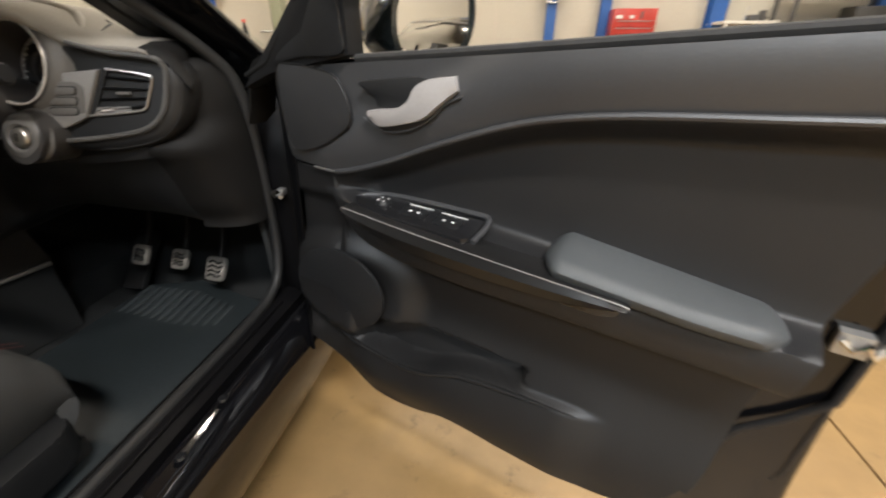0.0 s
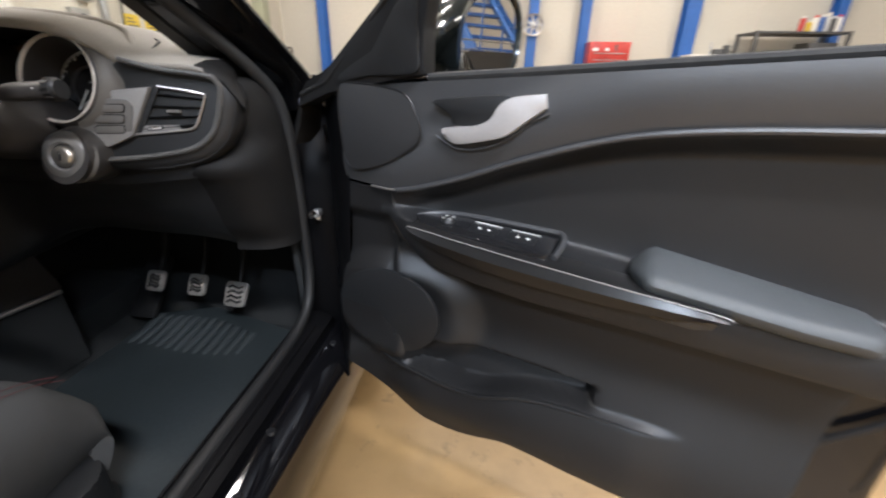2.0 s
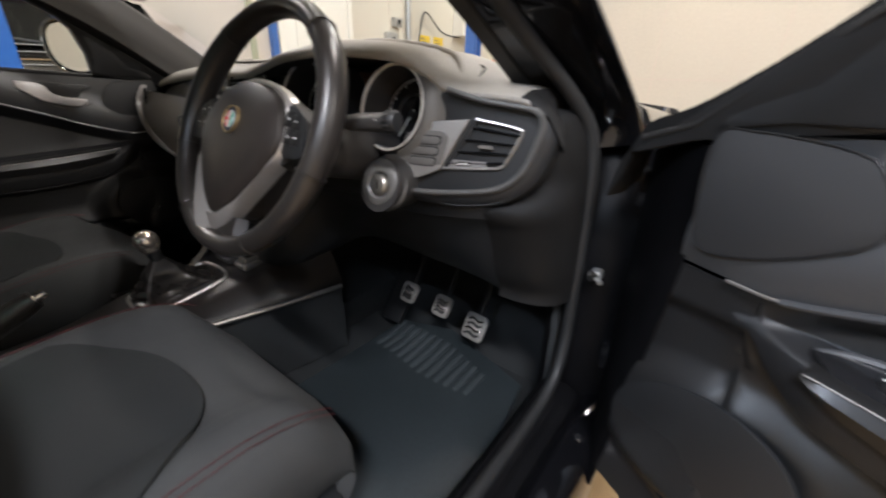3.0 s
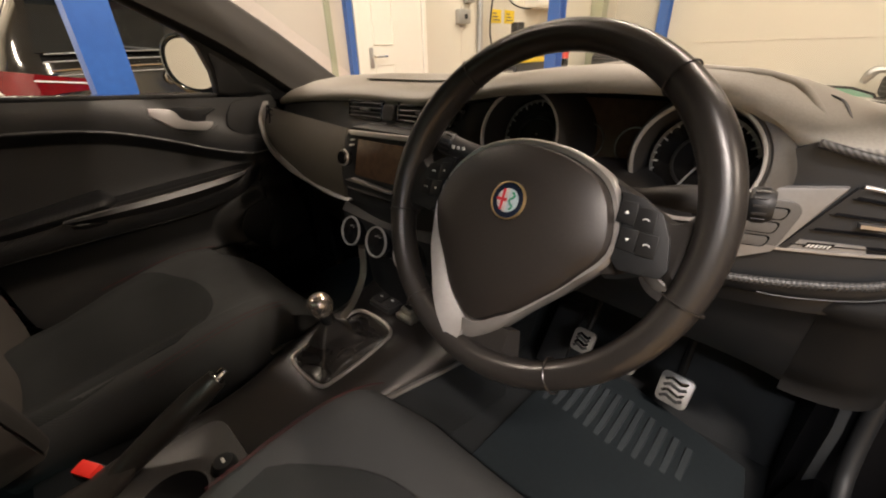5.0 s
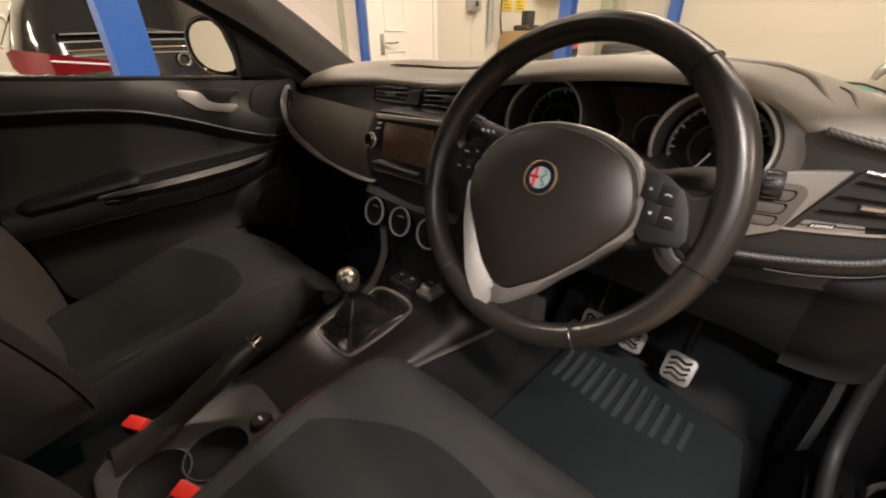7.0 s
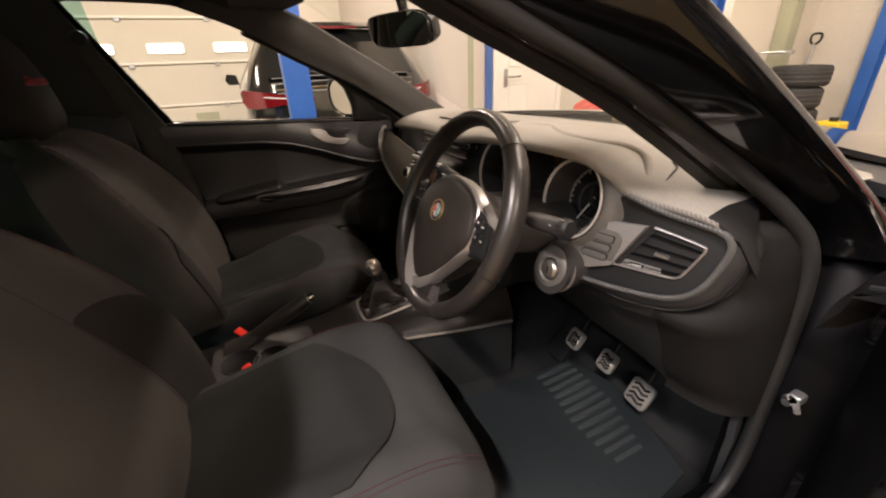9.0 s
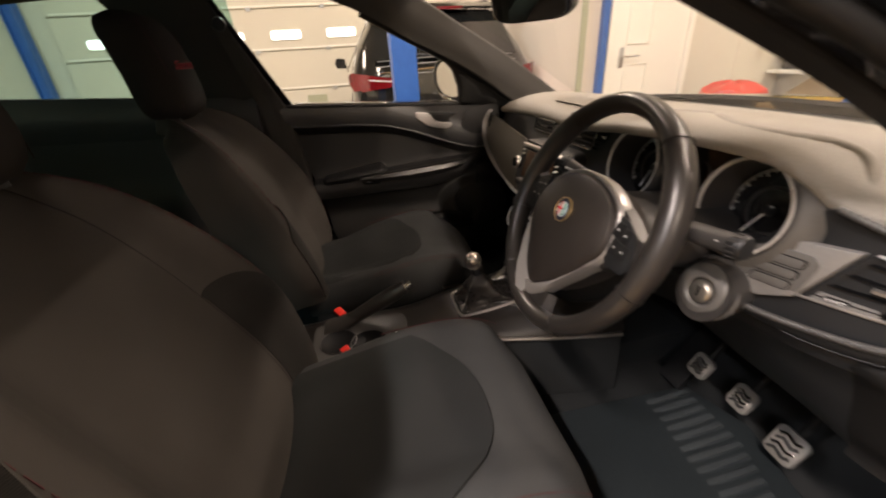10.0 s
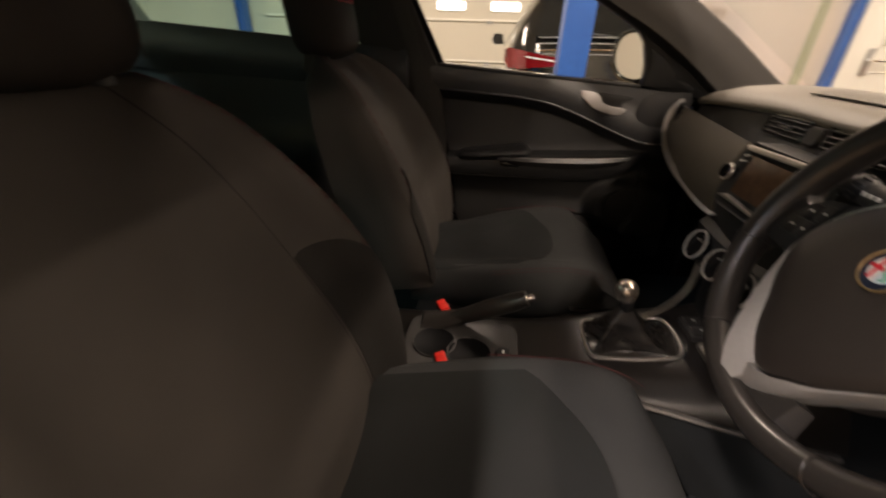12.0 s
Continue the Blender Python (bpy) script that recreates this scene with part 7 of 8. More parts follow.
for kx, kz in ((-0.078, 0.824), (0.106, 0.808)):
    c = Vector((kx, 0.112 + (kz - 0.82) * 0.28 + 0.8 * kx * kx, kz))
    m = Matrix.Translation(c) @ Vector((0, -1, 0.25)).to_track_quat("Z", "Y").to_matrix().to_4x4()
    kn = part("radio_knob", lathe([(0, 0.016), (0.012, 0.016), (0.0135, 0.012), (0.0145, 0.0)], 28, m), GLOSSBLACK, radio, "black rotary knob")
    part("knob_ring", lathe([(0.0135, 0.012), (0.0150, 0.013), (0.0158, 0.009), (0.0140, 0.007)], 28, m), SILVER, kn)
for kx, kz in ((-0.072, 0.848), (-0.070, 0.858), (0.100, 0.842), (0.100, 0.853)):
    part("mark", box(kx - 0.003, kx + 0.003, 0.110 + (kz - 0.82) * 0.28 + 0.8 * kx * kx, 0.1185 + (kz - 0.82) * 0.28 + 0.8 * kx * kx, kz - 0.0012, kz + 0.0012, 0), MARK, radio)
# heater controls
for kx in (-0.086, 0.0, 0.086):
    c = Vector((kx, 0.112, 0.668))
    m = Matrix.Translation(c) @ Vector((0, -1, 0.35)).to_track_quat("Z", "Y").to_matrix().to_4x4()
    k = part("heater_dial", lathe([(0, 0.002), (0.022, 0.003), (0.0285, 0.006), (0.0312, 0.006), (0.0325, 0.0), (0.0325, -0.03), (0, -0.03)], 36, m), GLOSSBLACK, dash, "round heater dial")
    part("dial_ring", lathe([(0.0280, 0.0055), (0.0288, 0.0095), (0.0306, 0.0095), (0.0316, 0.0055)], 40, m), BEZEL, k, "bright dial ring")
    for a in (60, 90, 120):
        part("mark", moved(box(-0.0012, 0.0012, -0.0012, 0.0012, 0, 0.0008, 0), m @ Matrix.Translation((0.012 * math.cos(radians(a)), 0.012 * math.sin(radians(a)), 0.0046))), MARK, k)
part("heater_panel", loft([[Vector((x, y + 0.4 * x * x, z)) for y, z in ((0.13, 0.715), (0.118, 0.70), (0.125, 0.64), (0.155, 0.60), (0.20, 0.55), (0.26, 0.55), (0.24, 0.72))] for x in (-0.14, -0.10, -0.05, 0, 0.05, 0.10, 0.14)]), PLASTIC, dash, "black heater control panel")
# ---- steering wheel ----
SW = Vector((0.378, 0.025, 0.860))
TILT_M = Matrix.Translation(SW) @ pose(0, 0, 0, 65, 0, 0)   # local x across, y up the rim, z to the driver
wheel = thing("steering_wheel", SW, "black leather steering wheel with satin spokes and a round badge", "steering wheel")
W = lambda a, b, d=0.0: TILT_M @ Vector((a, b, d))
RR = 0.171
rim = bmesh.new()
rings = []
for k in range(72):
    q = 2 * math.pi * k / 72
    fat = 0.0155 + 0.0022 * (bump(math.cos(q), 0.85, 0.25) + bump(-math.cos(q), 0.85, 0.25)) * step(-0.3, 0.3, math.sin(q) + 0.2)
    rings.append([W((RR + fat * 0.92 * math.cos(a)) * math.cos(q), (RR + fat * 0.92 * math.cos(a)) * math.sin(q), fat * 1.15 * math.sin(a)) for a in [j * 2 * math.pi / 14 for j in range(14)]])
rings.append(rings[0])
rim = loft(rings, True, False)
bmesh.ops.remove_doubles(rim, verts=rim.verts, dist=1e-6)
rim_ob = part("rim", rim, LEATHER, wheel, "worn black leather rim")
for q in (50, 130, 235, 300, 195, 345):
    c, s = math.cos(radians(q)), math.sin(radians(q))
    part("seam", tube([W((RR + 0.0165 * math.cos(a)) * c, (RR + 0.0165 * math.cos(a)) * s, 0.0195 * math.sin(a)) for a in [j * 2 * math.pi / 20 for j in range(20)]], 0.0009, 5, True), LEATHER, rim_ob)
# hub pad: shield shape, and the satin band that runs round it into a V
HUB_LINE = [(-0.012, -0.134), (0.018, -0.117), (0.053, -0.086), (0.082, -0.052), (0.101, -0.022), (0.098, 0.006), (0.082, 0.035), (0.054, 0.051), (0.018, 0.060), (-0.025, 0.060), (-0.070, 0.042), (-0.098, 0.008), (-0.104, -0.019), (-0.093, -0.050), (-0.072, -0.080), (-0.036, -0.122)]
TRIM_LINE = [(-0.024, -0.166), (0.008, -0.140), (0.044, -0.1005), (0.078, -0.0605), (0.1055, -0.026), (0.103, 0.007), (0.087, 0.040), (0.058, 0.057), (0.018, 0.066), (-0.026, 0.065), (-0.074, 0.046), (-0.102, 0.010), (-0.108, -0.020), (-0.100, -0.056), (-0.082, -0.100), (-0.050, -0.152)]
HC0 = (-0.002, -0.028)


def polar(line):
    """Radius by angle in degrees, from -110 on, of a closed outline about the hub's middle."""
    pts = sorted(((math.degrees(math.atan2(y - HC0[1], x - HC0[0])) + 110) % 360 - 110, math.hypot(x - HC0[0], y - HC0[1])) for x, y in line)
    pts = [(q - 360, r) for q, r in pts[-2:]] + pts + [(q + 360, r) for q, r in pts[:2]]
    return lambda q: curve(pts, q)


hub_r, trim_r = polar(HUB_LINE), polar(TRIM_LINE)
on_wheel = lambda q, r, d: W(HC0[0] + r * math.cos(radians(q)), HC0[1] + r * math.sin(radians(q)), d)
HUBN = 72
def hub_ring(k, d):
    return [on_wheel(-110 + 360 * j / HUBN, k * hub_r(-110 + 360 * j / HUBN), d) for j in range(HUBN)]
part("hub_pad", loft([hub_ring(0.97, -0.05), hub_ring(0.985, -0.005), hub_ring(0.985, 0.007), hub_ring(0.955, 0.014), hub_ring(0.85, 0.0195), hub_ring(0.6, 0.0235), hub_ring(0.3, 0.025), hub_ring(0.05, 0.0255)]), HUB, wheel, "smooth black airbag cover")
TIP = math.degrees(math.atan2(-0.166 - HC0[1], -0.024 - HC0[0]))
for q0, q1 in ((TIP, TIP + 204), (TIP, TIP - 156)):
    rings = []
    for k in range(41):
        q = lerp(q0, q1, k / 40)
        w0 = (q + 110) % 360 - 110
        r0, r1 = hub_r(w0), trim_r(w0)
        d = 0.006 + 0.004 * math.sin(math.pi * min(1, k / 24))
        tip = 0.22 * (r1 - r0) * (1 if q1 < q0 else -1.7) * step(26, 12, k)        # the face leans towards the driver's right
        rings.append([on_wheel(q, r0 * 0.98, -0.01), on_wheel(q, r0 * 0.99, d - tip), on_wheel(q, (r0 + r1) / 2, d + 0.0015), on_wheel(q, r1 * 0.985, d + tip), on_wheel(q, r1, d + tip - 0.003), on_wheel(q, r1, -0.014)])
    part("spoke_trim", loft(rings), SPOKE, wheel, "satin silver V-shaped spoke trim")
for side in (1, -1):
    # side spoke with its keys
    top = [(0.080, 0.046), (0.106, 0.035), (0.129, 0.023), (0.142, 0.019), (0.154, 0.030), (0.164, 0.060)]
    bot = [(0.098, -0.046), (0.111, -0.042), (0.128, -0.034), (0.144, -0.032), (0.154, -0.048), (0.158, -0.080)]
    rings = []
    for k in range(26):
        s = k / 25 * 5
        p, r = smooth_pick([(*v, 0) for v in top], s), smooth_pick([(*v, 0) for v in bot], s)
        rings.append([W(side * p.x, p.y, -0.016), W(side * p.x, p.y - 0.004, 0.000), W(side * (p.x * 0.75 + r.x * 0.25), p.y * 0.75 + r.y * 0.25, 0.005), W(side * (p.x * 0.25 + r.x * 0.75), p.y * 0.25 + r.y * 0.75, 0.005), W(side * r.x, r.y + 0.004, 0.000), W(side * r.x, r.y, -0.016)])
    sp = part("spoke", loft(rings), LEATHER, wheel, "leather-covered side spoke")
    pad_line = [(0.096, 0.033), (0.116, 0.030), (0.133, 0.020), (0.143, 0.002), (0.149, -0.022), (0.145, -0.031), (0.112, -0.034), (0.104, -0.026), (0.104, 0.0)]
    kf = part("key_field", prism(pad_line, lambda p, q, d: W(side * p, q, d + 0.004), 0.0, 0.0045, 0.0015), PLASTIC, sp, "black thumb keys")
    for kx, ky, kind in ((0.106, 0.0155, 0), (0.122, 0.0125, 2), (0.1125, -0.0065, 1), (0.1285, -0.0075, 2)):
        part("key", prism([(kx - 0.0077, ky - 0.0094), (kx + 0.0079, ky - 0.0094), (kx + 0.0071, ky + 0.0094), (kx - 0.0080, ky + 0.0094)], lambda p, q, d: W(side * p, q, d + 0.0080), 0.0, 0.0016, 0.0007), DOOR_LOW, kf)
        f = -1 if kind == 1 else 1
        if kind < 2:
            part("mark", prism([(kx - 0.0018, ky - 0.0011 * f), (kx + 0.0018, ky - 0.0011 * f), (kx, ky + 0.0018 * f)][::f], lambda p, q, d: W(side * p, q, d + 0.0096), 0.0, 0.0006), MARK, kf)
        else:
            part("mark", tube([W(side * (kx + 0.0026 * math.cos(a)), ky - 0.001 + 0.0020 * math.sin(a), 0.0099) for a in [0.2 + 0.45 * j for j in range(7)]], 0.0006, 5), MARK, kf)
part("lower_spoke", loft([[W(x, -0.128 - 0.045 * t, d) for x, d in ((-0.062 - 0.012 * t, -0.016), (-0.056, -0.002), (-0.01, 0.001), (0.028, -0.002), (0.034 + 0.012 * t, -0.016))] for t in (0, 0.4, 0.8)]), LEATHER, wheel, "leather lower spoke")
# round badge: plain shapes in its colours
BC = 0.0268
BM = TILT_M @ Matrix.Translation((0, 0, 0))
bd = part("badge", lathe([(0, BC + 0.0), (0.0182, BC), (0.0182, BC - 0.006)], 36, BM), BADGE_BLUE, wheel, "round enamel badge")
part("badge_ring", lathe([(0.0174, BC + 0.0002), (0.0179, BC + 0.0016), (0.0190, BC + 0.0012), (0.0193, BC - 0.006)], 36, BM), BRASS, bd, "thin brass rim")
half = lambda a0, a1, r: [(r * math.cos(radians(a)), r * math.sin(radians(a))) for a in range(a0, a1 + 1, 12)]
part("badge_field", prism(half(90, 270, 0.0118), lambda p, q, d: W(p, q, d + BC), 0.0002, 0.0010), BADGE_WHITE, bd)
part("badge_field", prism(half(-90, 90, 0.0118), lambda p, q, d: W(p + 0.0003, q, d + BC), 0.0002, 0.0010), BADGE_SKY, bd)
part("badge_cross", joined(prism([(-0.0018, -0.0105), (0.0010, -0.0105), (0.0010, 0.0105), (-0.0018, 0.0105)], lambda p, q, d: W(p - 0.005, q, d + BC), 0.001, 0.0016), prism([(-0.0118, -0.0016), (-0.0004, -0.0016), (-0.0004, 0.0016), (-0.0118, 0.0016)], lambda p, q, d: W(p, q, d + BC), 0.001, 0.0017)), BADGE_RED, bd)
part("badge_curl", tube([W(0.0046 + 0.0024 * math.sin(k * 0.8), -0.0085 + 0.0014 * k, BC + 0.0012) for k in range(13)], 0.0011, 6), BADGE_GREEN, bd)

# column, ignition and stalks
col = thing("steering_column", (0.39, 0.15, 0.80), "black steering column shroud with ignition lock and stalks", "steering column")
rings = []
for k in range(9):
    t = k / 8
    y = lerp(0.07, 0.30, t)
    cz = lerp(0.835, 0.795, t)
    rings.append([Vector((0.385 + (0.075 + 0.01 * t) * math.copysign(abs(math.cos(a)) ** 0.8, math.cos(a)), y - 0.02 * math.sin(a), cz + (0.052 + 0.012 * t) * math.copysign(abs(math.sin(a)) ** 0.8, math.sin(a)))) for a in [j * 2 * math.pi / 24 for j in range(24)]])
part("shroud", loft(rings), PLASTIC_SOFT, col, "black column shroud")
rings = []
for k in range(9):
    t = k / 8
    c = Vector((0.508 - 0.05 * t, 0.150 + 0.16 * t, 0.776 - 0.004 * t))
    rr = 0.041 + 0.016 * math.sin(1.57 * t)
    rings.append([c + Vector((rr * math.cos(a), 0.014 * math.sin(a), rr * 0.96 * math.sin(a))) for a in [j * 2 * math.pi / 28 for j in range(28)]])
lock = part("lock_barrel", loft(rings), PLASTIC_SOFT, col, "rounded ignition lock housing")
IG = Matrix.Translation((0.508, 0.149, 0.777)) @ Vector((0.10, -0.97, 0.22)).to_track_quat("Z", "Y").to_matrix().to_4x4()
part("lock_ring", lathe([(0.0185, 0.001), (0.022, 0.004), (0.031, 0.003), (0.039, -0.004), (0.0415, -0.014), (0.0225, -0.014)], 36, IG), LOCK_GREY, lock, "grey lock surround")
part("key_slot", lathe([(0, 0.007), (0.011, 0.008), (0.0145, 0.006), (0.0165, 0.002), (0.0165, -0.005), (0, -0.005)], 32, IG), ALU, lock, "metal key barrel")
part("slot", moved(box(-0.0016, 0.0016, -0.007, 0.007, 0.0065, 0.0085, 0.0005), IG), GLOSSBLACK, lock)
for sx, tip in ((1, (0.556, 0.122, 0.874)), (-1, (0.222, 0.092, 0.890))):
    path = smooth_line([(0.385 + sx * 0.05, 0.125, 0.858), (0.385 + sx * 0.10, 0.115, 0.868), tip], 8)
    st = part("stalk", tube(path, [0.0075 + 0.0065 * step(5, 11, k) for k in range(17)], 14, flat=0.8), PLASTIC_SOFT, col, "black control stalk")
    ax_ = (path[-1] - path[-3]).normalized()
    m = Matrix.Translation(path[-1]) @ ax_.to_track_quat("Z", "Y").to_matrix().to_4x4()
    part("stalk_end", lathe([(0.0135, -0.002), (0.0150, 0.0), (0.0150, 0.012), (0.0125, 0.016), (0, 0.017)], 20, m), PLASTIC, st, "ribbed rotary stalk end")
    for k in range(14):
        q = 2 * math.pi * k / 14
        part("rib", moved(box(-0.0011, 0.0011, -0.0008, 0.0008, 0.001, 0.011, 0), m @ Matrix.Rotation(q, 4, "Z") @ Matrix.Translation((0, 0.0153, 0))), PLASTIC_SOFT, st)
    for k in range(3):
        part("mark", box(-0.0018, 0.0018, -0.001, 0.001, -0.002, 0.002, 0, 1, Matrix.Translation((tip[0] - sx * (0.012 + 0.009 * k), tip[1] - 0.0118, tip[2] + 0.001))), MARK, st)

# ---- pedals ----
for px, py, pz, w, h, lab in ((0.317, 0.423, 0.399, 0.050, 0.054, "clutch"), (0.407, 0.4515, 0.378, 0.052, 0.056, "brake"), (0.510, 0.4545, 0.356, 0.062, 0.066, "accelerator")):
    pd = thing("pedal", (px, py, pz), f"drilled metal {lab} pedal with raised grips", "pedal", "pedals")
    m = pose(px, py, pz, 58, 0, -4)
    part("pad", moved(prism(rounded(-w / 2, w / 2, -h / 2, h / 2, 0.012), lambda a, b, d: Vector((a * (1 + 1.2 * b), b, d)), -0.006, 0.004, 0.002), m), PEDAL, pd, "brushed metal pad")
    for k in range(4):
        y = lerp(-h / 2 + 0.014, h / 2 - 0.014, k / 3)
        part("grip", moved(tube([(-w / 2 + 0.010, y - 0.004, 0.0045), (-w / 6, y + 0.003, 0.0055), (w / 6, y - 0.003, 0.0055), (w / 2 - 0.010, y + 0.003, 0.0045)], 0.0035, 6), m), CHROME if k % 2 else RUBBER, pd)
    part("arm", tube(smooth_line([m @ Vector((0, 0.01, -0.008)), (px, py + 0.06, pz + 0.08), (px, py + 0.09, pz + 0.20)], 5), 0.008, 8), MATT, pd)
rest = thing("foot_rest", (0.24, 0.47, 0.30), "black plastic foot rest beside the clutch", "foot rest")
part("pad", box(0.20, 0.27, -0.09, 0.09, -0.01, 0.01, 0.006, 2, Matrix.Translation((0, 0.49, 0.34)) @ pose(0, 0, 0, 50, 0, 0)), PLASTIC, rest)

# ---- floor mats ----
def floor_mat(x0, x1, group_label, ribs):
    mt = thing("floor_mat", ((x0 + x1) / 2, 0.1, 0.245), group_label, "floor mat", "floor mats")
    out = [(x0, -0.28), (x1, -0.28), (x1, 0.25), (x1 - 0.03, 0.44), (x0 + 0.18, 0.50), (x0 + 0.03, 0.46)]
    part("mat", prism(out, lambda a, b, d: Vector((a, b, 0.236 + d + max(0, b - 0.36) * 0.25)), 0.0, 0.010, 0.004), MATRUBBER, mt, "dark carpeted rubber mat")
    if ribs:
        pad = part("heel_pad", prism([(0.268, 0.232), (0.585, 0.232), (0.600, 0.40), (0.44, 0.462), (0.272, 0.455)], lambda a, b, d: Vector((a, b, 0.246 + d + max(0, b - 0.36) * 0.25)), 0.0, 0.005, 0.002), MATRUBBER, mt, "ribbed rubber heel pad")
        for k in range(12):
            x = 0.282 + 0.0262 * k
            end = 0.448 if x < 0.44 else 0.448 - (x - 0.44) * 0.28
            part("rib", box(x - 0.0080, x + 0.0080, 0.24, end, 0.2505, 0.2575, 0.0025, 1), RIBRUBBER, pad)
            o = pad.children[-1]
            for v in o.data.vertices:
                v.co.z += max(0, v.co.y - 0.36) * 0.25
    return mt


floor_mat(0.23, 0.69, "black rubber driver's mat with a ribbed heel pad", True)
floor_mat(-0.69, -0.23, "black passenger footwell mat", False)
# ---- centre console ----
con = thing("centre_console", (0, -0.05, 0.25), "black centre console with gear lever surround and cup holders", "console")
CT = [(-0.62, 0.425), (-0.48, 0.430), (-0.24, 0.434), (-0.17, 0.445), (-0.10, 0.462), (0.0, 0.476), (0.10, 0.496), (0.20, 0.525), (0.30, 0.57)]
CW = [(-0.62, 0.11), (-0.24, 0.115), (-0.15, 0.115), (0.0, 0.135), (0.15, 0.145), (0.30, 0.15)]
SIDE = [(-0.62, 0.112), (-0.24, 0.118), (-0.12, 0.128), (0.035, 0.154), (0.15, 0.178), (0.30, 0.200)]      # half width at the bright strip
rings, skirt = [], []
for k in range(40):
    y = lerp(-0.62, 0.30, k / 39)
    zt, w, b = curve(CT, y), curve(CW, y), curve(SIDE, y) - 0.004
    zs = lerp(zt - 0.05, 0.438, step(-0.2, 0.0, y))
    half = [(w * 0.5, zt), (w * 0.70, zt - 0.002), (w * 0.82, zt - 0.008), (lerp(w * 0.82, b, 0.5), lerp(zt - 0.008, zs, 0.42)), (b - 0.003, zs + 0.010), (b, zs), (b - 0.004, zs - 0.006)]
    rings.append([Vector((-a, y, z)) for a, z in half[::-1]] + [Vector((a, y, z)) for a, z in half])
    skirt.append([Vector((x, y, z)) for x, z in ((-b, 0.24), (-b + 0.008, zs - 0.004), (b - 0.008, zs - 0.004), (b, 0.24))])
part("body", loft(rings), CONSOLE, con, "satin black console body", 45)
part("skirt", loft(skirt), CARPET, con, "black carpeted console side")
for sd_ in (1, -1):
    part("bright_strip", loft([[Vector((sd_ * (curve(SIDE, y) + dx), y, z + dz)) for dx, dz in ((-0.008, 0.004), (0.002, 0.0045), (0.004, 0.0), (0.002, -0.0045), (-0.008, -0.004))] for y, z in ((-0.10, 0.449), (0.0, 0.440), (0.10, 0.436), (0.20, 0.433), (0.293, 0.431))]), SILVER, con, "satin silver strip along the console")
part("stack_leg", loft([[Vector((x + a, y + b, z)) for a, b in ((-0.012, 0.0), (0.0, -0.008), (0.012, 0.0), (0.0, 0.012))] for x, y, z in smooth_line([(-0.068, 0.045, 0.489), (-0.078, 0.085, 0.512), (-0.092, 0.125, 0.555), (-0.100, 0.135, 0.615)], 5)]), SATIN, con, "satin leg from the console up to the heater panel")
def con_top(x, y, d):
    return Vector((x, y, curve(CT, y) + 0.001 + d))
fr = [(p.x, p.y) for p in smooth_line([(-0.052, -0.088, 0), (0.0, -0.093, 0), (0.052, -0.088, 0), (0.062, -0.06, 0), (0.064, 0.04, 0), (0.055, 0.078, 0), (0.0, 0.088, 0), (-0.055, 0.078, 0), (-0.064, 0.04, 0), (-0.062, -0.06, 0)], 5, True)]
gs = thing("gear_lever", (0.005, 0.0, 0.47), "gear lever with polished round knob and leather gaiter", "gear lever")
part("surround", tube([con_top(a, b, 0.002) for a, b in fr], 0.0038, 8, True), SILVER, gs, "satin silver gaiter frame")
rings = []
LEV = [Vector((0.004, 0.0, 0.47)), Vector((0.006, -0.008, 0.50)), Vector((0.013, -0.018, 0.525)), Vector((0.019, -0.028, 0.553)), Vector((0.021, -0.032, 0.568))]
for k in range(17):
    t = k / 16
    c = smooth_pick(LEV, t * 4)
    ring = []
    for j, (a, b) in enumerate(fr):
        fold = 1 + 0.20 * math.sin(j * 0.62 + 2.0 * t) * math.sin(math.pi * min(1, t * 1.15)) + 0.05 * math.sin(t * 26)
        sh = (1 - t) ** 0.85 * 0.84 + 0.13
        base = con_top(a * 0.97, b * 0.97, 0)
        z = lerp(base.z, c.z, t) + 0.012 * math.sin(math.pi * t) * (1 - t)
        ring.append(Vector((c.x + a * sh * 0.95 * fold, c.y * min(1, t * 4) + b * sh * 0.95 * fold, z)))
    rings.append(ring)
part("gaiter", loft(rings, True, False), LEATHER, gs, "creased black leather gaiter", 60)
part("stem", lathe([(0.011, 0), (0.013, 0.01), (0.012, 0.03), (0.010, 0.034)], 20, pose(0.0218, -0.034, 0.565, 12, 0, 0)), PLASTIC, gs, "black knob collar")
KN = Matrix.Translation((0.026, -0.045, 0.609)) @ Matrix.Scale(0.82, 4) @ pose(0, 0, 0, 12, 0, 0)
part("knob", lathe([(0.010, -0.030), (0.015, -0.026), (0.022, -0.016), (0.0265, 0.0), (0.0255, 0.012), (0.020, 0.022), (0.012, 0.0275), (0.0, 0.029)], 36, KN), KNOB, gs, "polished metal gear knob")
# switches ahead of the lever
tg = part("mode_switch", joined(box(0.034, 0.082, 0.108, 0.166, 0.500, 0.516, 0.007, 3), box(0.042, 0.074, 0.117, 0.157, 0.512, 0.528, 0.005, 3)), ALU, con, "metal drive mode switch")
part("switch_slot", box(0.048, 0.068, 0.124, 0.150, 0.5282, 0.5295, 0.001, 1), GLOSSBLACK, tg)
part("slot_bar", box(0.052, 0.064, 0.133, 0.141, 0.5292, 0.5315, 0.001, 1), ALU, tg)
sb = part("switch_block", joined(box(-0.050, 0.020, 0.104, 0.188, 0.500, 0.514, 0.005, 2), box(-0.046, -0.016, 0.110, 0.182, 0.512, 0.519, 0.003, 2), box(-0.013, 0.016, 0.110, 0.182, 0.512, 0.519, 0.003, 2)), PLASTIC_SOFT, con, "small black switch block")
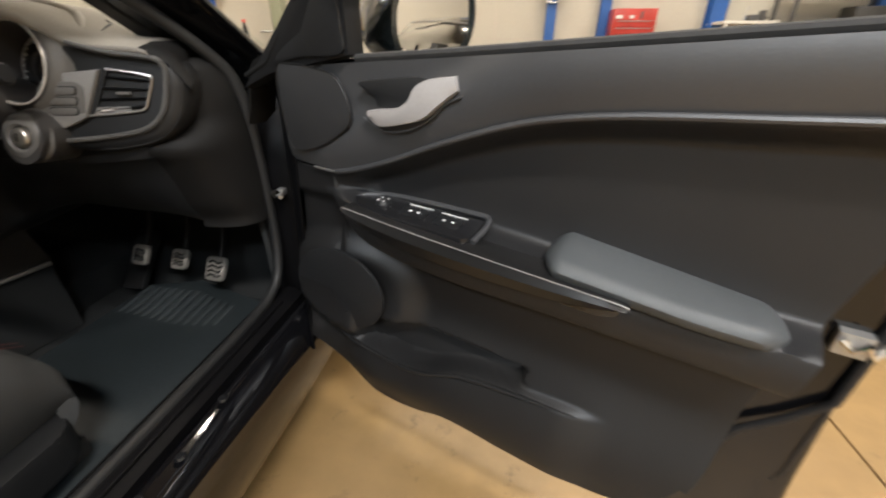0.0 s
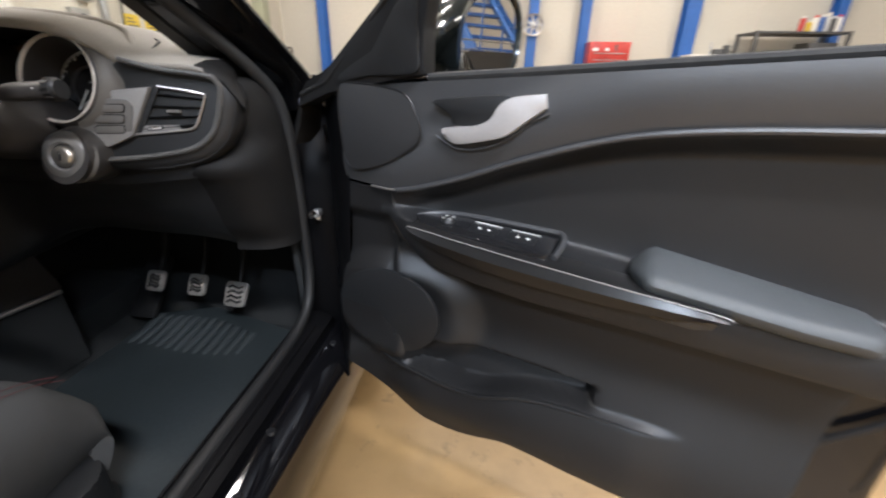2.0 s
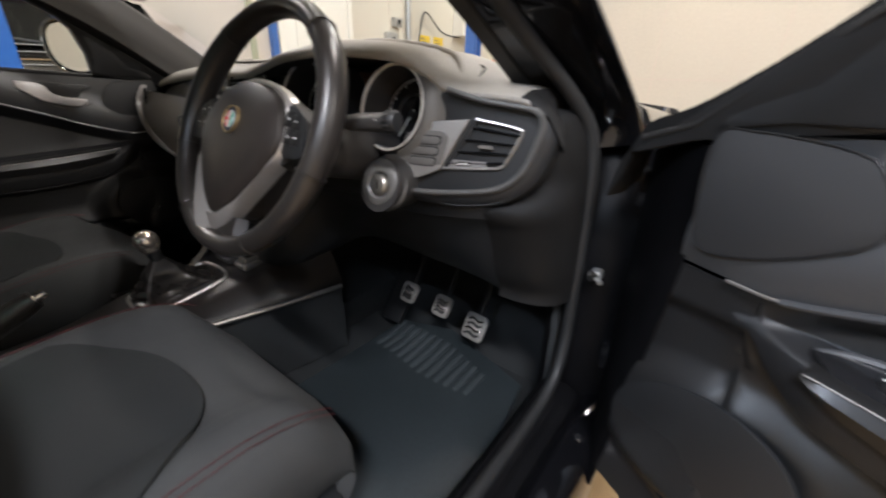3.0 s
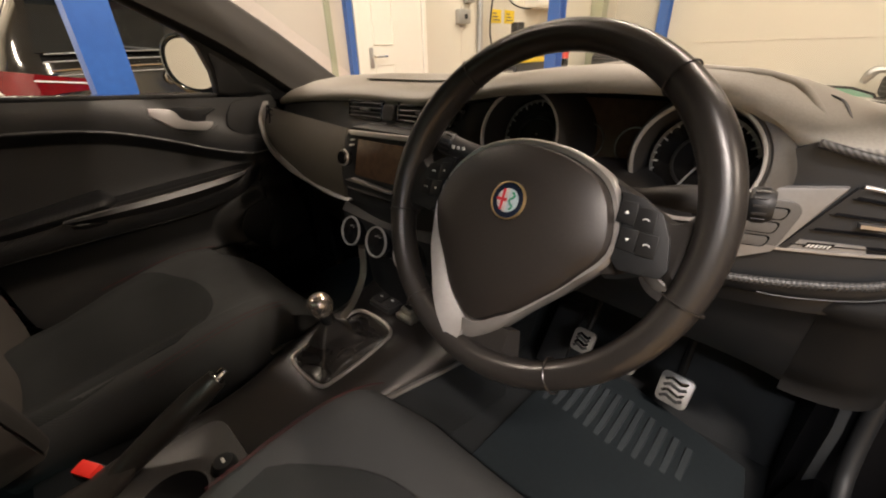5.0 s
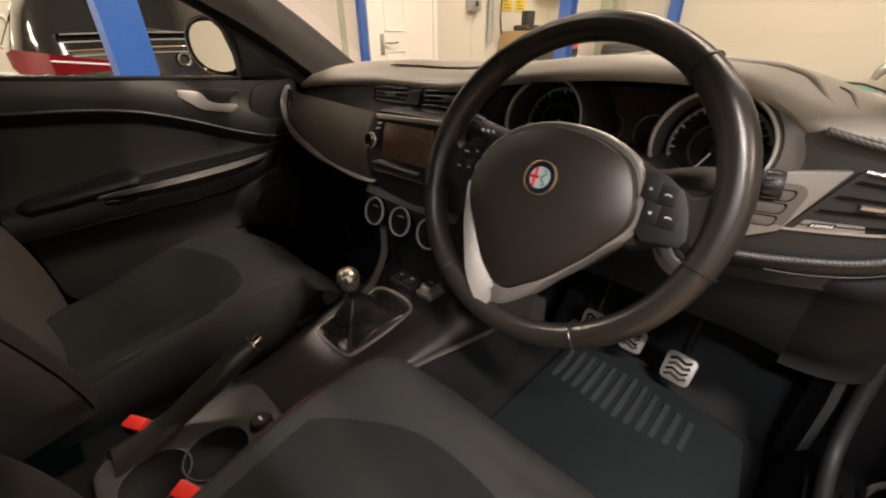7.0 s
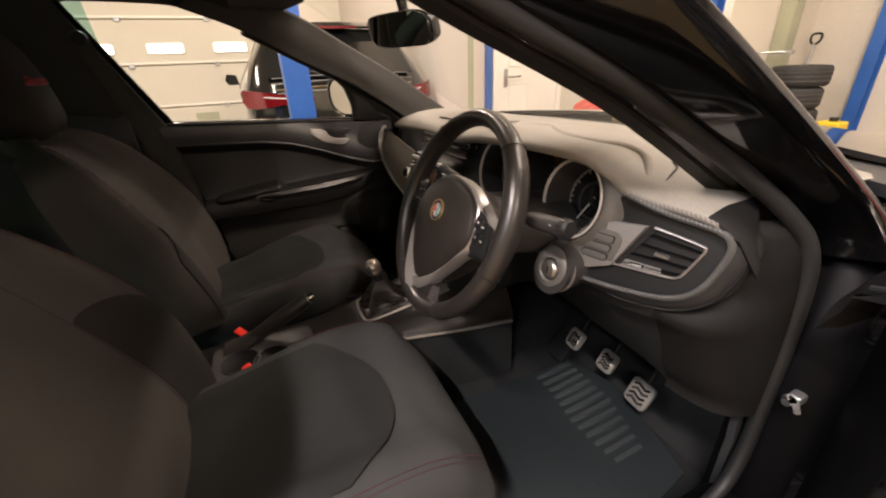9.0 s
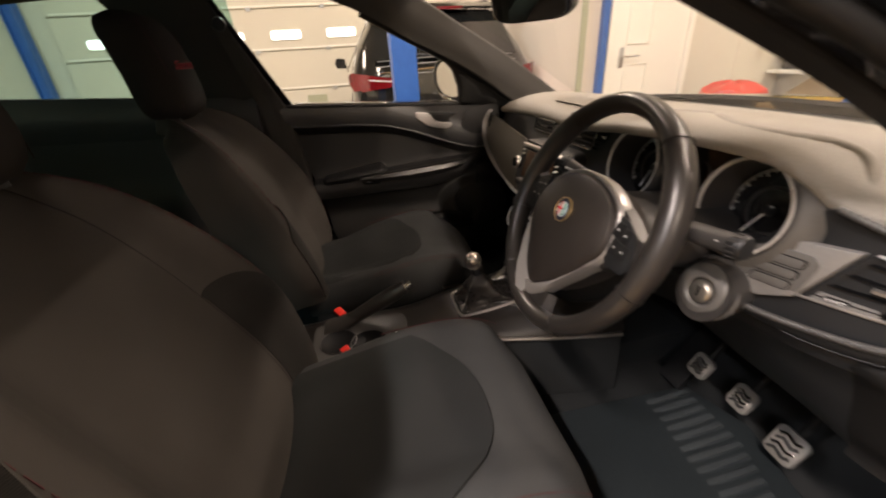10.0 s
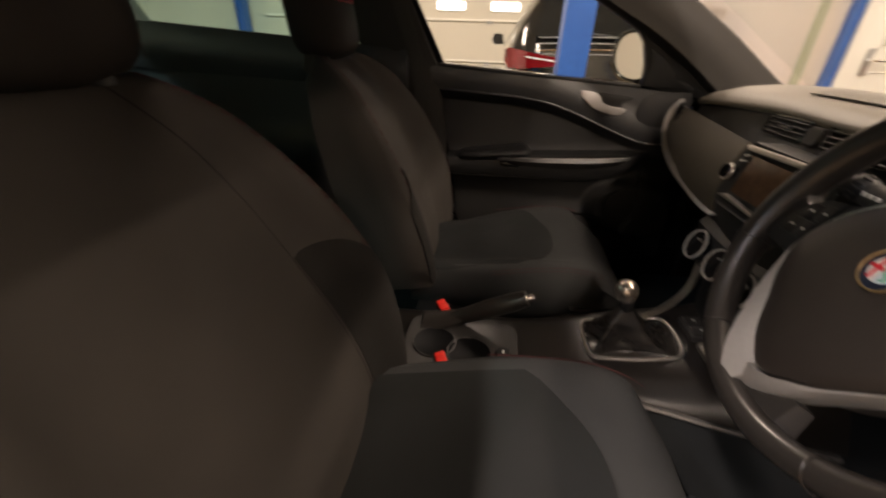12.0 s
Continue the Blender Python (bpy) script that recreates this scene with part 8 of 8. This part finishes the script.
for mx, my in ((-0.030, 0.126), (0.002, 0.130), (-0.030, 0.162)):
    part("mark", box(mx - 0.004, mx + 0.004, my - 0.002, my + 0.002, 0.5192, 0.520, 0), MARK, sb)
# cup holder plate
cup = part("cup_plate", prism(rounded(-0.045, 0.118, -0.478, -0.232, 0.03), lambda a, b, d: Vector((a, b, 0.434 + d)), 0.0, 0.010, 0.004), PLASTIC_SOFT, con, "grey cup holder plate")
# no hollows: flat black discs carry the shade inside the wells
for cx_, cy in ((0.044, -0.412), (0.066, -0.335)):
    part("cup_well", lathe([(0.0, 0.0112), (0.040, 0.0112), (0.043, 0.0128), (0.0455, 0.0128), (0.0470, 0.0105)], 40, Matrix.Translation((cx_, cy, 0.434))), JAMB, cup, "flat disc, black as a shaded cup well")
    part("cup_rim", tube([(cx_ + 0.046 * math.cos(q), cy + 0.046 * math.sin(q), 0.4465) for q in [k * 2 * math.pi / 40 for k in range(40)]], 0.0013, 6, True), PLASTIC_SOFT, cup)
so = part("socket", lathe([(0, 0.016), (0.014, 0.016), (0.017, 0.012), (0.019, 0.0)], 28, Matrix.Translation((0.063, -0.264, 0.440))), PLASTIC, con, "round power socket cap")
part("mark", box(0.058, 0.068, -0.266, -0.262, 0.4562, 0.457, 0), MARK, so)
# handbrake
hb = thing("handbrake", (-0.03, -0.38, 0.43), "black handbrake lever with a bright button", "handbrake")
part("boot", loft([[Vector((-0.03 + w * math.cos(q), y + 0.3 * w * math.sin(q), z + w * 0.8 * math.sin(q))) for q in [j * 2 * math.pi / 16 for j in range(16)]] for y, z, w in ((-0.46, 0.425, 0.040), (-0.42, 0.435, 0.036), (-0.39, 0.45, 0.028), (-0.36, 0.462, 0.022))]), LEATHER, hb, "leather boot")
part("grip", tube([(-0.03, -0.40, 0.445), (-0.028, -0.36, 0.466), (-0.024, -0.30, 0.498), (-0.021, -0.25, 0.524), (-0.019, -0.222, 0.539)], [0.016, 0.018, 0.021, 0.021, 0.017], 16), LEATHER, hb, "leather grip")
part("button", lathe([(0, 0.012), (0.007, 0.011), (0.009, 0.006), (0.009, -0.004), (0.013, -0.006), (0.0135, -0.014)], 20, Matrix.Translation((-0.0185, -0.216, 0.542)) @ Vector((0.0, 0.87, 0.48)).to_track_quat("Z", "Y").to_matrix().to_4x4()), CHROME, hb, "chrome release button")
# belt buckles
for bx, by, bz, lean, lab in ((-0.072, -0.409, 0.456, -8, "passenger"), (0.126, -0.384, 0.468, 8, "driver")):
    bk = thing("belt_buckle", (bx, by, bz - 0.08), f"black {lab} seat belt buckle with a red release key", "belt buckle", "belt buckles")
    m = Matrix.Translation((bx, by, bz)) @ pose(0, 0, 0, 12, lean, 25)
    part("housing", box(-0.026, 0.026, -0.013, 0.013, -0.085, 0.0, 0.005, 2, m), PLASTIC, bk)
    part("release_key", box(-0.022, 0.022, -0.0105, 0.0105, -0.012, 0.0075, 0.003, 2, m), REDPLASTIC, bk, "red release key")
    part("stalk", tube([m @ Vector((0, 0, -0.08)), m @ Vector((0, 0, -0.17))], 0.010, 8), PLASTIC, bk)

# ---- seats ----
def lettering(text, size, slant):
    """A word in the built-in font, centred, as a bmesh with a little depth."""
    cu = bpy.data.curves.new("lettering", "FONT")
    cu.body, cu.size, cu.shear, cu.extrude, cu.align_x, cu.resolution_u = text, size, slant, 0.0012, "CENTER", 3
    ob = bpy.data.objects.new("lettering", cu)
    scene.collection.objects.link(ob)
    me = bpy.data.meshes.new_from_object(ob.evaluated_get(bpy.context.evaluated_depsgraph_get()))
    bm = bmesh.new()
    bm.from_mesh(me)
    bpy.data.objects.remove(ob)
    bpy.data.curves.remove(cu)
    bpy.data.meshes.remove(me)
    return bm


def seat(cx, inboard, name, label, lift=0.0, ahead=0.0):
    st = thing(name, (cx, -0.3, 0.24), label, "car seat", "front seats")
    CU = [(x, z + (lift if z > 0.4 else 0)) for x, z in ((-0.225, 0.345), (-0.258, 0.400), (-0.278, 0.455), (-0.266, 0.512), (-0.232, 0.531), (-0.186, 0.527), (-0.145, 0.509), (-0.08, 0.501), (0, 0.499), (0.08, 0.501), (0.145, 0.509), (0.186, 0.527), (0.232, 0.531), (0.266, 0.512), (0.278, 0.455), (0.258, 0.400), (0.225, 0.345))]
    prof = [(-0.52, -0.045, 0.80), (-0.48, -0.025, 0.84), (-0.40, -0.012, 0.89), (-0.28, 0.004, 0.97), (-0.18, 0.011, 1.0), (-0.12, 0.008, 0.99), (-0.07, -0.006, 0.98), (-0.028, -0.030, 0.965), (0.002, -0.062, 0.95), (0.010, -0.098, 0.94), (-0.020, -0.150, 0.92)]
    prof = [(a + ahead * step(-0.4, -0.1, a), b, c) for a, b, c in prof]
    if ahead:                            # the far seat narrows and drops towards its back
        prof = [(a, b - 0.030 * step(-0.12, -0.42, a), c - 0.16 * step(-0.12, -0.42, a)) for a, b, c in prof]
    rings = []
    for k in range(45):
        s = k / 44 * 10
        p = smooth_pick(prof, s)
        ring = []
        for x, z in CU:
            zz = z + p.y * step(0.33, 0.47, z)
            flat = step(-0.06, 0.0, p.x)
            zz = lerp(zz, min(zz, 0.508 + lift + p.y), flat)
            ring.append(Vector((cx + x * 0.87 * p.z, p.x - 0.022 * (abs(x) / 0.27) ** 3 * step(-0.1, 0, p.x), max(0.33, zz))))
        rings.append(ring)
    cush = part("cushion", loft(rings, False, False), CLOTH_SEAT, st, "charcoal cloth seat cushion", 60)
    # centre panel of the cushion, a shade darker, ending in an arc
    def pad(s, t):
        y = lerp(-0.50, -0.128 - 0.11 * abs(2 * s - 1) ** 2.6, t)
        x = inboard * lerp(-0.222, 0.200, s) * lerp(lerp(0.98, 0.86, s), 1.0, t)
        z = curve([(p[0], p[1]) for p in prof[:8]], y)
        wide = curve([(p[0], p[2]) for p in prof[:8]], y)
        return Vector((cx + x * 0.87, y, curve(CU[3:14], max(-0.26, min(0.26, x / wide))) + z + 0.0035 - 0.0035 * (abs(2 * s - 1)) ** 6))
    part("cushion_panel", sheet(pad, 24, 24, 0.004), CLOTH_PANEL, cush, "darker centre panel", 60)
    for sx in (-1, 1):
        for gap in (0.0, 0.009):
            part("stitching", tube([Vector((cx + sx * 0.87 * (0.238 + gap), y, curve(CU[3:14], 0.238 + gap) + curve([(p[0], p[1]) for p in prof[:9]], y) + 0.001)) for y in [lerp(-0.30, -0.03, k / 12) for k in range(13)]], 0.0006, 5), REDTHREAD, cush, "fine red double seam")
    part("base", prism(rounded(-0.25, 0.25, -0.50, -0.03, 0.05), lambda a, b, d: Vector((cx + a, b, d)), 0.29, 0.36, 0.01), PLASTIC, st, "black plastic seat base")
    for sx in (-1, 1):
        part("runner", box(cx + sx * 0.19 - 0.02, cx + sx * 0.19 + 0.02, -0.50, -0.02, 0.236, 0.292, 0.006), DARKSTEEL, st, "steel seat runner")
    # backrest
    SPINE = [(-0.480, 0.45), (-0.502, 0.55), (-0.545, 0.66), (-0.605, 0.78), (-0.670, 0.89), (-0.718, 0.950), (-0.744, 0.976), (-0.782, 0.985)]
    HALF = [0.222, 0.248, 0.257, 0.229, 0.184, 0.146, 0.119, 0.09]
    WING = [0.035, 0.048, 0.060, 0.058, 0.044, 0.026, 0.010, 0.0]
    OUT = [0.014, 0.025, 0.040, 0.051, 0.058, 0.054, 0.038, 0.02]      # the door-side half is a little fuller
    SEC = [(-1.0, -1.0, 0), (-1.03, -0.03, 0.3), (-0.99, 0, 0.8), (-0.90, 0, 1.0), (-0.78, 0, 0.86), (-0.64, 0, 0.30), (-0.50, 0.003, 0), (-0.25, 0.008, 0), (0.0, 0.010, 0), (0.25, 0.008, 0), (0.50, 0.003, 0), (0.64, 0, 0.30), (0.78, 0, 0.86), (0.90, 0, 1.0), (0.99, 0, 0.8), (1.03, -0.03, 0.3), (1.0, -1.0, 0)]

    def back_at(s, f, o=0.0):
        """A point of the backrest's front: s up the spine, f across, o off the cloth."""
        s = min(7.0, max(0.0, s))
        p = smooth_pick([(0, *v) for v in SPINE], s)
        d = (smooth_pick([(0, *v) for v in SPINE], min(7, s + 0.05)) - smooth_pick([(0, *v) for v in SPINE], max(0, s - 0.05))).normalized()
        nrm = Vector((0, d.z, -d.y))
        nrm = -nrm if nrm.y < 0 else nrm
        hw, wg = curve(list(enumerate(HALF)), s), curve(list(enumerate(WING)), s)
        if f * inboard < 0:
            hw += curve(list(enumerate(OUT)), s)
        front = curve([(v[0], v[1] + v[2] * wg) for v in SEC[2:15]], f)
        return Vector((cx + f * hw, p.y, p.z)) + nrm * (front + o)

    rings = []
    for k in range(43):
        s = k / 42 * 7
        thick = 0.035 + 0.075 * math.sin(math.pi * min(1, 0.12 + s / 6.5) ** 0.8) if s < 5.7 else 0.035
        wg = curve(list(enumerate(WING)), s)
        ring = [back_at(s, v, o) for v, o in ((-0.99, -thick - wg * 0.8), (-1.0, -0.03 - wg * 0.5))]
        ring += [back_at(s, v) for v in (-0.99, -0.95, -0.90, -0.84, -0.78, -0.71, -0.64, -0.57, -0.50, -0.25, 0.0, 0.25, 0.50, 0.57, 0.64, 0.71, 0.78, 0.84, 0.90, 0.95, 0.99)]
        ring += [back_at(s, v, o) for v, o in ((1.0, -0.03 - wg * 0.5), (0.99, -thick - wg * 0.8), (0.5, -thick - 0.02), (-0.5, -thick - 0.02))]
        rings.append(ring)
    back = part("backrest", loft(rings), CLOTH, st, "charcoal cloth backrest with side bolsters", 60)
    seam_at = lambda q: 0.575 - 0.055 * bump(q, 2.3, 1.3)
    part("bolster_panel", sheet(lambda s, t: back_at(lerp(0.2, 2.75 - 1.1 * (s - 0.15) ** 2, t), inboard * lerp(seam_at(t * 2.6) + 0.012, 0.985, s), 0.0022), 10, 20, 0.003), CLOTH_SIDE, back, "darker lower bolster cloth", 60)
    part("seam", tube([back_at(lerp(0.4, 6.2, k / 30), inboard * seam_at(lerp(0.4, 6.2, k / 30)), 0.0003) for k in range(31)], 0.0009, 6), CLOTH_SIDE, back, "dark seam")
    for sx in (-1, 1):
        for off in ((0.875, 0.905) if sx == inboard else (0.925, 0.95)):
            for k in range(30):
                q = lerp(0.6, 5.8, k / 30)
                part("stitch", tube([back_at(q, sx * off, 0.0008), back_at(q + 0.13, sx * off, 0.0008)], 0.0006, 4), REDTHREAD, back)
    # headrest on two posts
    HC = Vector((cx + inboard * 0.016, -0.775, 1.115))
    rings = []
    for k in range(19):
        t = k / 18
        z = lerp(-0.142, 0.112, t)
        e = (1 - abs(2 * t - 1) ** 5.0) ** 0.5 if 0 < t < 1 else 0.02
        w, dp = lerp(0.129, 0.106, t) * (0.35 + 0.65 * e), 0.060 * (0.25 + 0.75 * e)
        c = HC + Vector((0, -0.22 * z + 0.012 * math.sin(math.pi * t), z))
        rings.append([c + Vector((w * math.copysign(abs(math.cos(q)) ** 0.6, math.cos(q)), dp * math.copysign(abs(math.sin(q)) ** 0.75, math.sin(q)) - 0.014 * (abs(math.cos(q)) ** 3), 0)) for q in [j * 2 * math.pi / 32 for j in range(32)]])
    hr = part("headrest", loft(rings), CLOTH_HEAD, st, "dark cloth headrest with red embroidery", 60)
    for sx in (-1, 1):
        part("post", tube([(cx + inboard * 0.01 + sx * 0.068, -0.750, 1.01), (cx + inboard * 0.01 + sx * 0.068, -0.738, 0.955)], 0.006, 10), CHROME, hr, "chrome headrest post")
        part("post_guide", lathe([(0.008, 0.016), (0.014, 0.014), (0.017, 0.0)], 16, Matrix.Translation((cx + inboard * 0.01 + sx * 0.068, -0.742, 0.972))), PLASTIC, hr)
        part("stitching", tube([HC + Vector((sx * 0.088, -0.22 * z + 0.047 + 0.012 * math.cos(z * 12), z)) for z in [lerp(-0.115, 0.09, k / 12) for k in range(13)]], 0.0006, 5), REDTHREAD, hr)
    # embroidered script
    fy = lambda x, z: Vector((cx + inboard * 0.015 + x, -0.775 - 0.22 * z + 0.0735 - 0.8 * x * x, 1.115 + z))
    word = part("embroidery", lettering("Sprint", 0.031, 0.25), EMBROIDERY, hr, "red embroidered script word")
    for v in word.data.vertices:
        v.co = fy(-v.co.x * 1.62, -0.017 + v.co.y * 0.74) + Vector((0, v.co.z, 0))
    part("embroidery", tube([fy(lerp(0.062, -0.052, k / 10), -0.0195) for k in range(11)], 0.0013, 5), EMBROIDERY, hr, "red embroidered underline")
    part("side_tag", sheet(lambda a, b: back_at(lerp(3.83, 4.10, b), -inboard * lerp(0.962, 0.981, a), 0.0018), 3, 3, 0.0012), SEAL, back, "woven side tag with pale bars")
    for k in range(6):
        part("tag_bar", sheet(lambda a, b: back_at(lerp(3.845 + 0.041 * k, 3.872 + 0.041 * k, b), -inboard * lerp(0.965, 0.978, a), 0.0034), 2, 2, 0.0006), SILVER_DARK, back)
    part("recliner", lathe([(0, 0.02), (0.035, 0.018), (0.045, 0.010), (0.05, 0.0)], 24, Matrix.Translation((cx - inboard * 0.255, -0.47, 0.42)) @ pose(0, 0, 0, 0, -90 * inboard, 0)), PLASTIC, st, "round backrest adjuster")
    return st


seat(0.378, -1, "driver_seat", "charcoal cloth driver's seat with red stitching", 0.010)
seat(-0.368, 1, "passenger_seat", "charcoal cloth passenger seat with red stitching", 0.0, 0.055)

# rear bench
rb = thing("rear_bench", (0, -1.3, 0.24), "dark cloth rear bench seat", "rear seat")
part("cushion", loft([[Vector((x, y, z + 0.02 * math.cos(x * 9) ** 2)) for y, z in ((-1.62, 0.30), (-1.62, 0.50), (-1.30, 0.53), (-1.14, 0.53), (-1.10, 0.48), (-1.10, 0.25))] for x in [-0.64 + 0.08 * k for k in range(17)]], True), CLOTH_SIDE, rb)
part("backrest", loft([[Vector((x, y - 0.02 * math.cos(x * 9) ** 2, z)) for y, z in ((-1.52, 0.48), (-1.56, 0.62), (-1.66, 0.88), (-1.70, 0.95), (-1.78, 0.95), (-1.72, 0.48))] for x in [-0.64 + 0.08 * k for k in range(17)]], True), CLOTH_SIDE, rb)
for hx in (-0.36, 0.36):
    part("headrest", box(hx - 0.12, hx + 0.12, -1.80, -1.72, 0.94, 1.06, 0.035, 3), CLOTH_SIDE, rb)

# rear doors
def rear_door(side, label):
    rd = thing("rear_door", (side * 0.72, -1.05, 0.3), label, "car door", "rear doors")
    P = lambda y, n, z: Vector((side * (0.69 - n), y, z))
    beltz = lambda y: lerp(0.985, 1.045, (-0.6 - y) / 0.95)
    part("upper_pad", sheet(lambda s, t: P(lerp(-0.62, -1.85, s), 0.006 + 0.014 * math.sin(3.1 * t), lerp(0.88 + 0.04 * s, beltz(lerp(-0.62, -1.85, s)), t)), 20, 8, 0.02), DOOR_PAD, rd, "soft grey upper pad")
    # pad grey on the dark lining makes up for light that never reaches it
    part("lower_panel", sheet(lambda s, t: P(lerp(-0.62, -1.85, s), -0.004 + 0.035 * bump(lerp(0.32, 0.882 + 0.04 * s, t), 0.66, 0.06), lerp(0.32, 0.882 + 0.04 * s, t)), 20, 20, 0.02), DOOR_PAD, rd, "lower lining, paled for the light it lacks")
    hdl = part("handle_cup", prism(rounded(-1.13, -0.975, 0.905, 0.965, 0.02), lambda a, b, d: P(a, d, b), 0.010, 0.020, 0.003), PLASTIC, rd)
    part("lever", prism(smooth_outline([(-1.075, 0.945), (-1.03, 0.946), (-0.998, 0.930), (-1.005, 0.920), (-1.04, 0.922), (-1.07, 0.932)]), lambda a, b, d: P(a, d, b), 0.020, 0.030, 0.004), SILVER, hdl, "satin silver lever")
    part("shell", box(side * 0.765 - 0.045, side * 0.765 + 0.045, -1.55, -0.60, 0.24, 0.95, 0.02), PAINT, rd, "black outer door")
    part("waist_seal", tube([P(y, -0.01, beltz(y)) for y in [-0.62 - 0.1 * k for k in range(10)]], 0.008, 8), RUBBER, rd)
    gl = part("window_pane", sheet(lambda s, t: Vector((side * lerp(0.715, 0.60, t), lerp(-0.62, -1.58, s), lerp(beltz(lerp(-0.62, -1.58, s)) - 0.01, 1.32, t))), 4, 4), GREENGLASS, rd, "green-tinted rear side window")
    return rd


def smooth_outline(pts, n=4):
    return [(p.x, p.y) for p in smooth_line([(a, b, 0) for a, b in pts], n, True)]


rear_door(-1, "closed rear passenger door with tinted window")
rear_door(1, "closed rear door behind the driver")

# rear-view mirror, overhead console, belts
rv = thing("rear_view_mirror", (0.0, 0.10, 1.18), "black rear-view mirror under the windscreen header", "rear-view mirror")
RM = look((0.01, 0.085, 1.174), (0.26, -0.855, 0.95)) @ Matrix.Rotation(math.pi, 4, "Y")
mo = [(0.125 * math.copysign(abs(math.cos(q)) ** 0.5, math.cos(q)), 0.036 * math.copysign(abs(math.sin(q)) ** 0.5, math.sin(q)) - 0.006 * math.cos(q)) for q in [k * 2 * math.pi / 36 for k in range(36)]]
part("housing", moved(loft([[Vector((a * k, b * k, d)) for a, b in mo] for k, d in ((0.6, -0.04), (0.9, -0.03), (1.0, -0.008), (1.0, 0.0), (0.95, 0.002))]), RM), GLOSSBLACK, rv, "black mirror housing")
part("glass", moved(loft([[Vector((a * k, b * k, d)) for a, b in mo] for k, d in ((0.94, 0.0022), (0.93, 0.0032))]), RM), MIRROR, rv, "mirror glass")
part("stem", tube([(0.0, 0.11, 1.19), (0.0, 0.10, 1.24), (0.0, 0.06, 1.29)], [0.010, 0.013, 0.022], 12), GLOSSBLACK, rv)
oc = thing("overhead_console", (0, -0.2, 1.29), "dark overhead lamp console", "roof console")
part("body", prism(rounded(-0.09, 0.09, -0.32, -0.10, 0.03), lambda a, b, d: Vector((a, b, 1.262 + d - (b + 0.2) * 0.15)), 0.0, 0.07, 0.01), PLASTIC_SOFT, oc)
part("lens", prism(rounded(-0.04, 0.04, -0.25, -0.19, 0.01), lambda a, b, d: Vector((a, b, 1.258 + d - (b + 0.2) * 0.15)), 0.0, 0.006, 0.002), MARK, oc, "pale lamp lens")
for side in (-1, 1):
    vs = thing("sun_visor", (side * 0.33, -0.12, 1.28), "dark folded sun visor", "sun visor", "sun visors")
    part("flap", box(side * 0.33 - 0.17, side * 0.33 + 0.17, -0.25, -0.08, 1.275, 1.293, 0.008, 3), HEADLINER, vs)
for side in (-1, 1):
    bl = thing("seat_belt", (side * 0.66, -0.62, 0.9), "dark grey woven seat belt on the centre pillar", "seat belt", "seat belts")
    part("webbing", loft([[Vector((side * x + a, y + b, z)) for a, b in ((-0.001, -0.022), (0.001, -0.022), (0.001, 0.022), (-0.001, 0.022))] for x, y, z in ((0.605, -0.660, 1.22), (0.648, -0.585, 0.95), (0.662, -0.545, 0.70), (0.668, -0.530, 0.40))]), WEBBING, bl, "grey woven webbing")
    part("upper_anchor", lathe([(0, 0.014), (0.018, 0.012), (0.022, 0.0)], 18, Matrix.Translation((side * 0.612, -0.655, 1.21)) @ pose(0, 0, 0, 0, -90 * side, 0)), PLASTIC, bl)
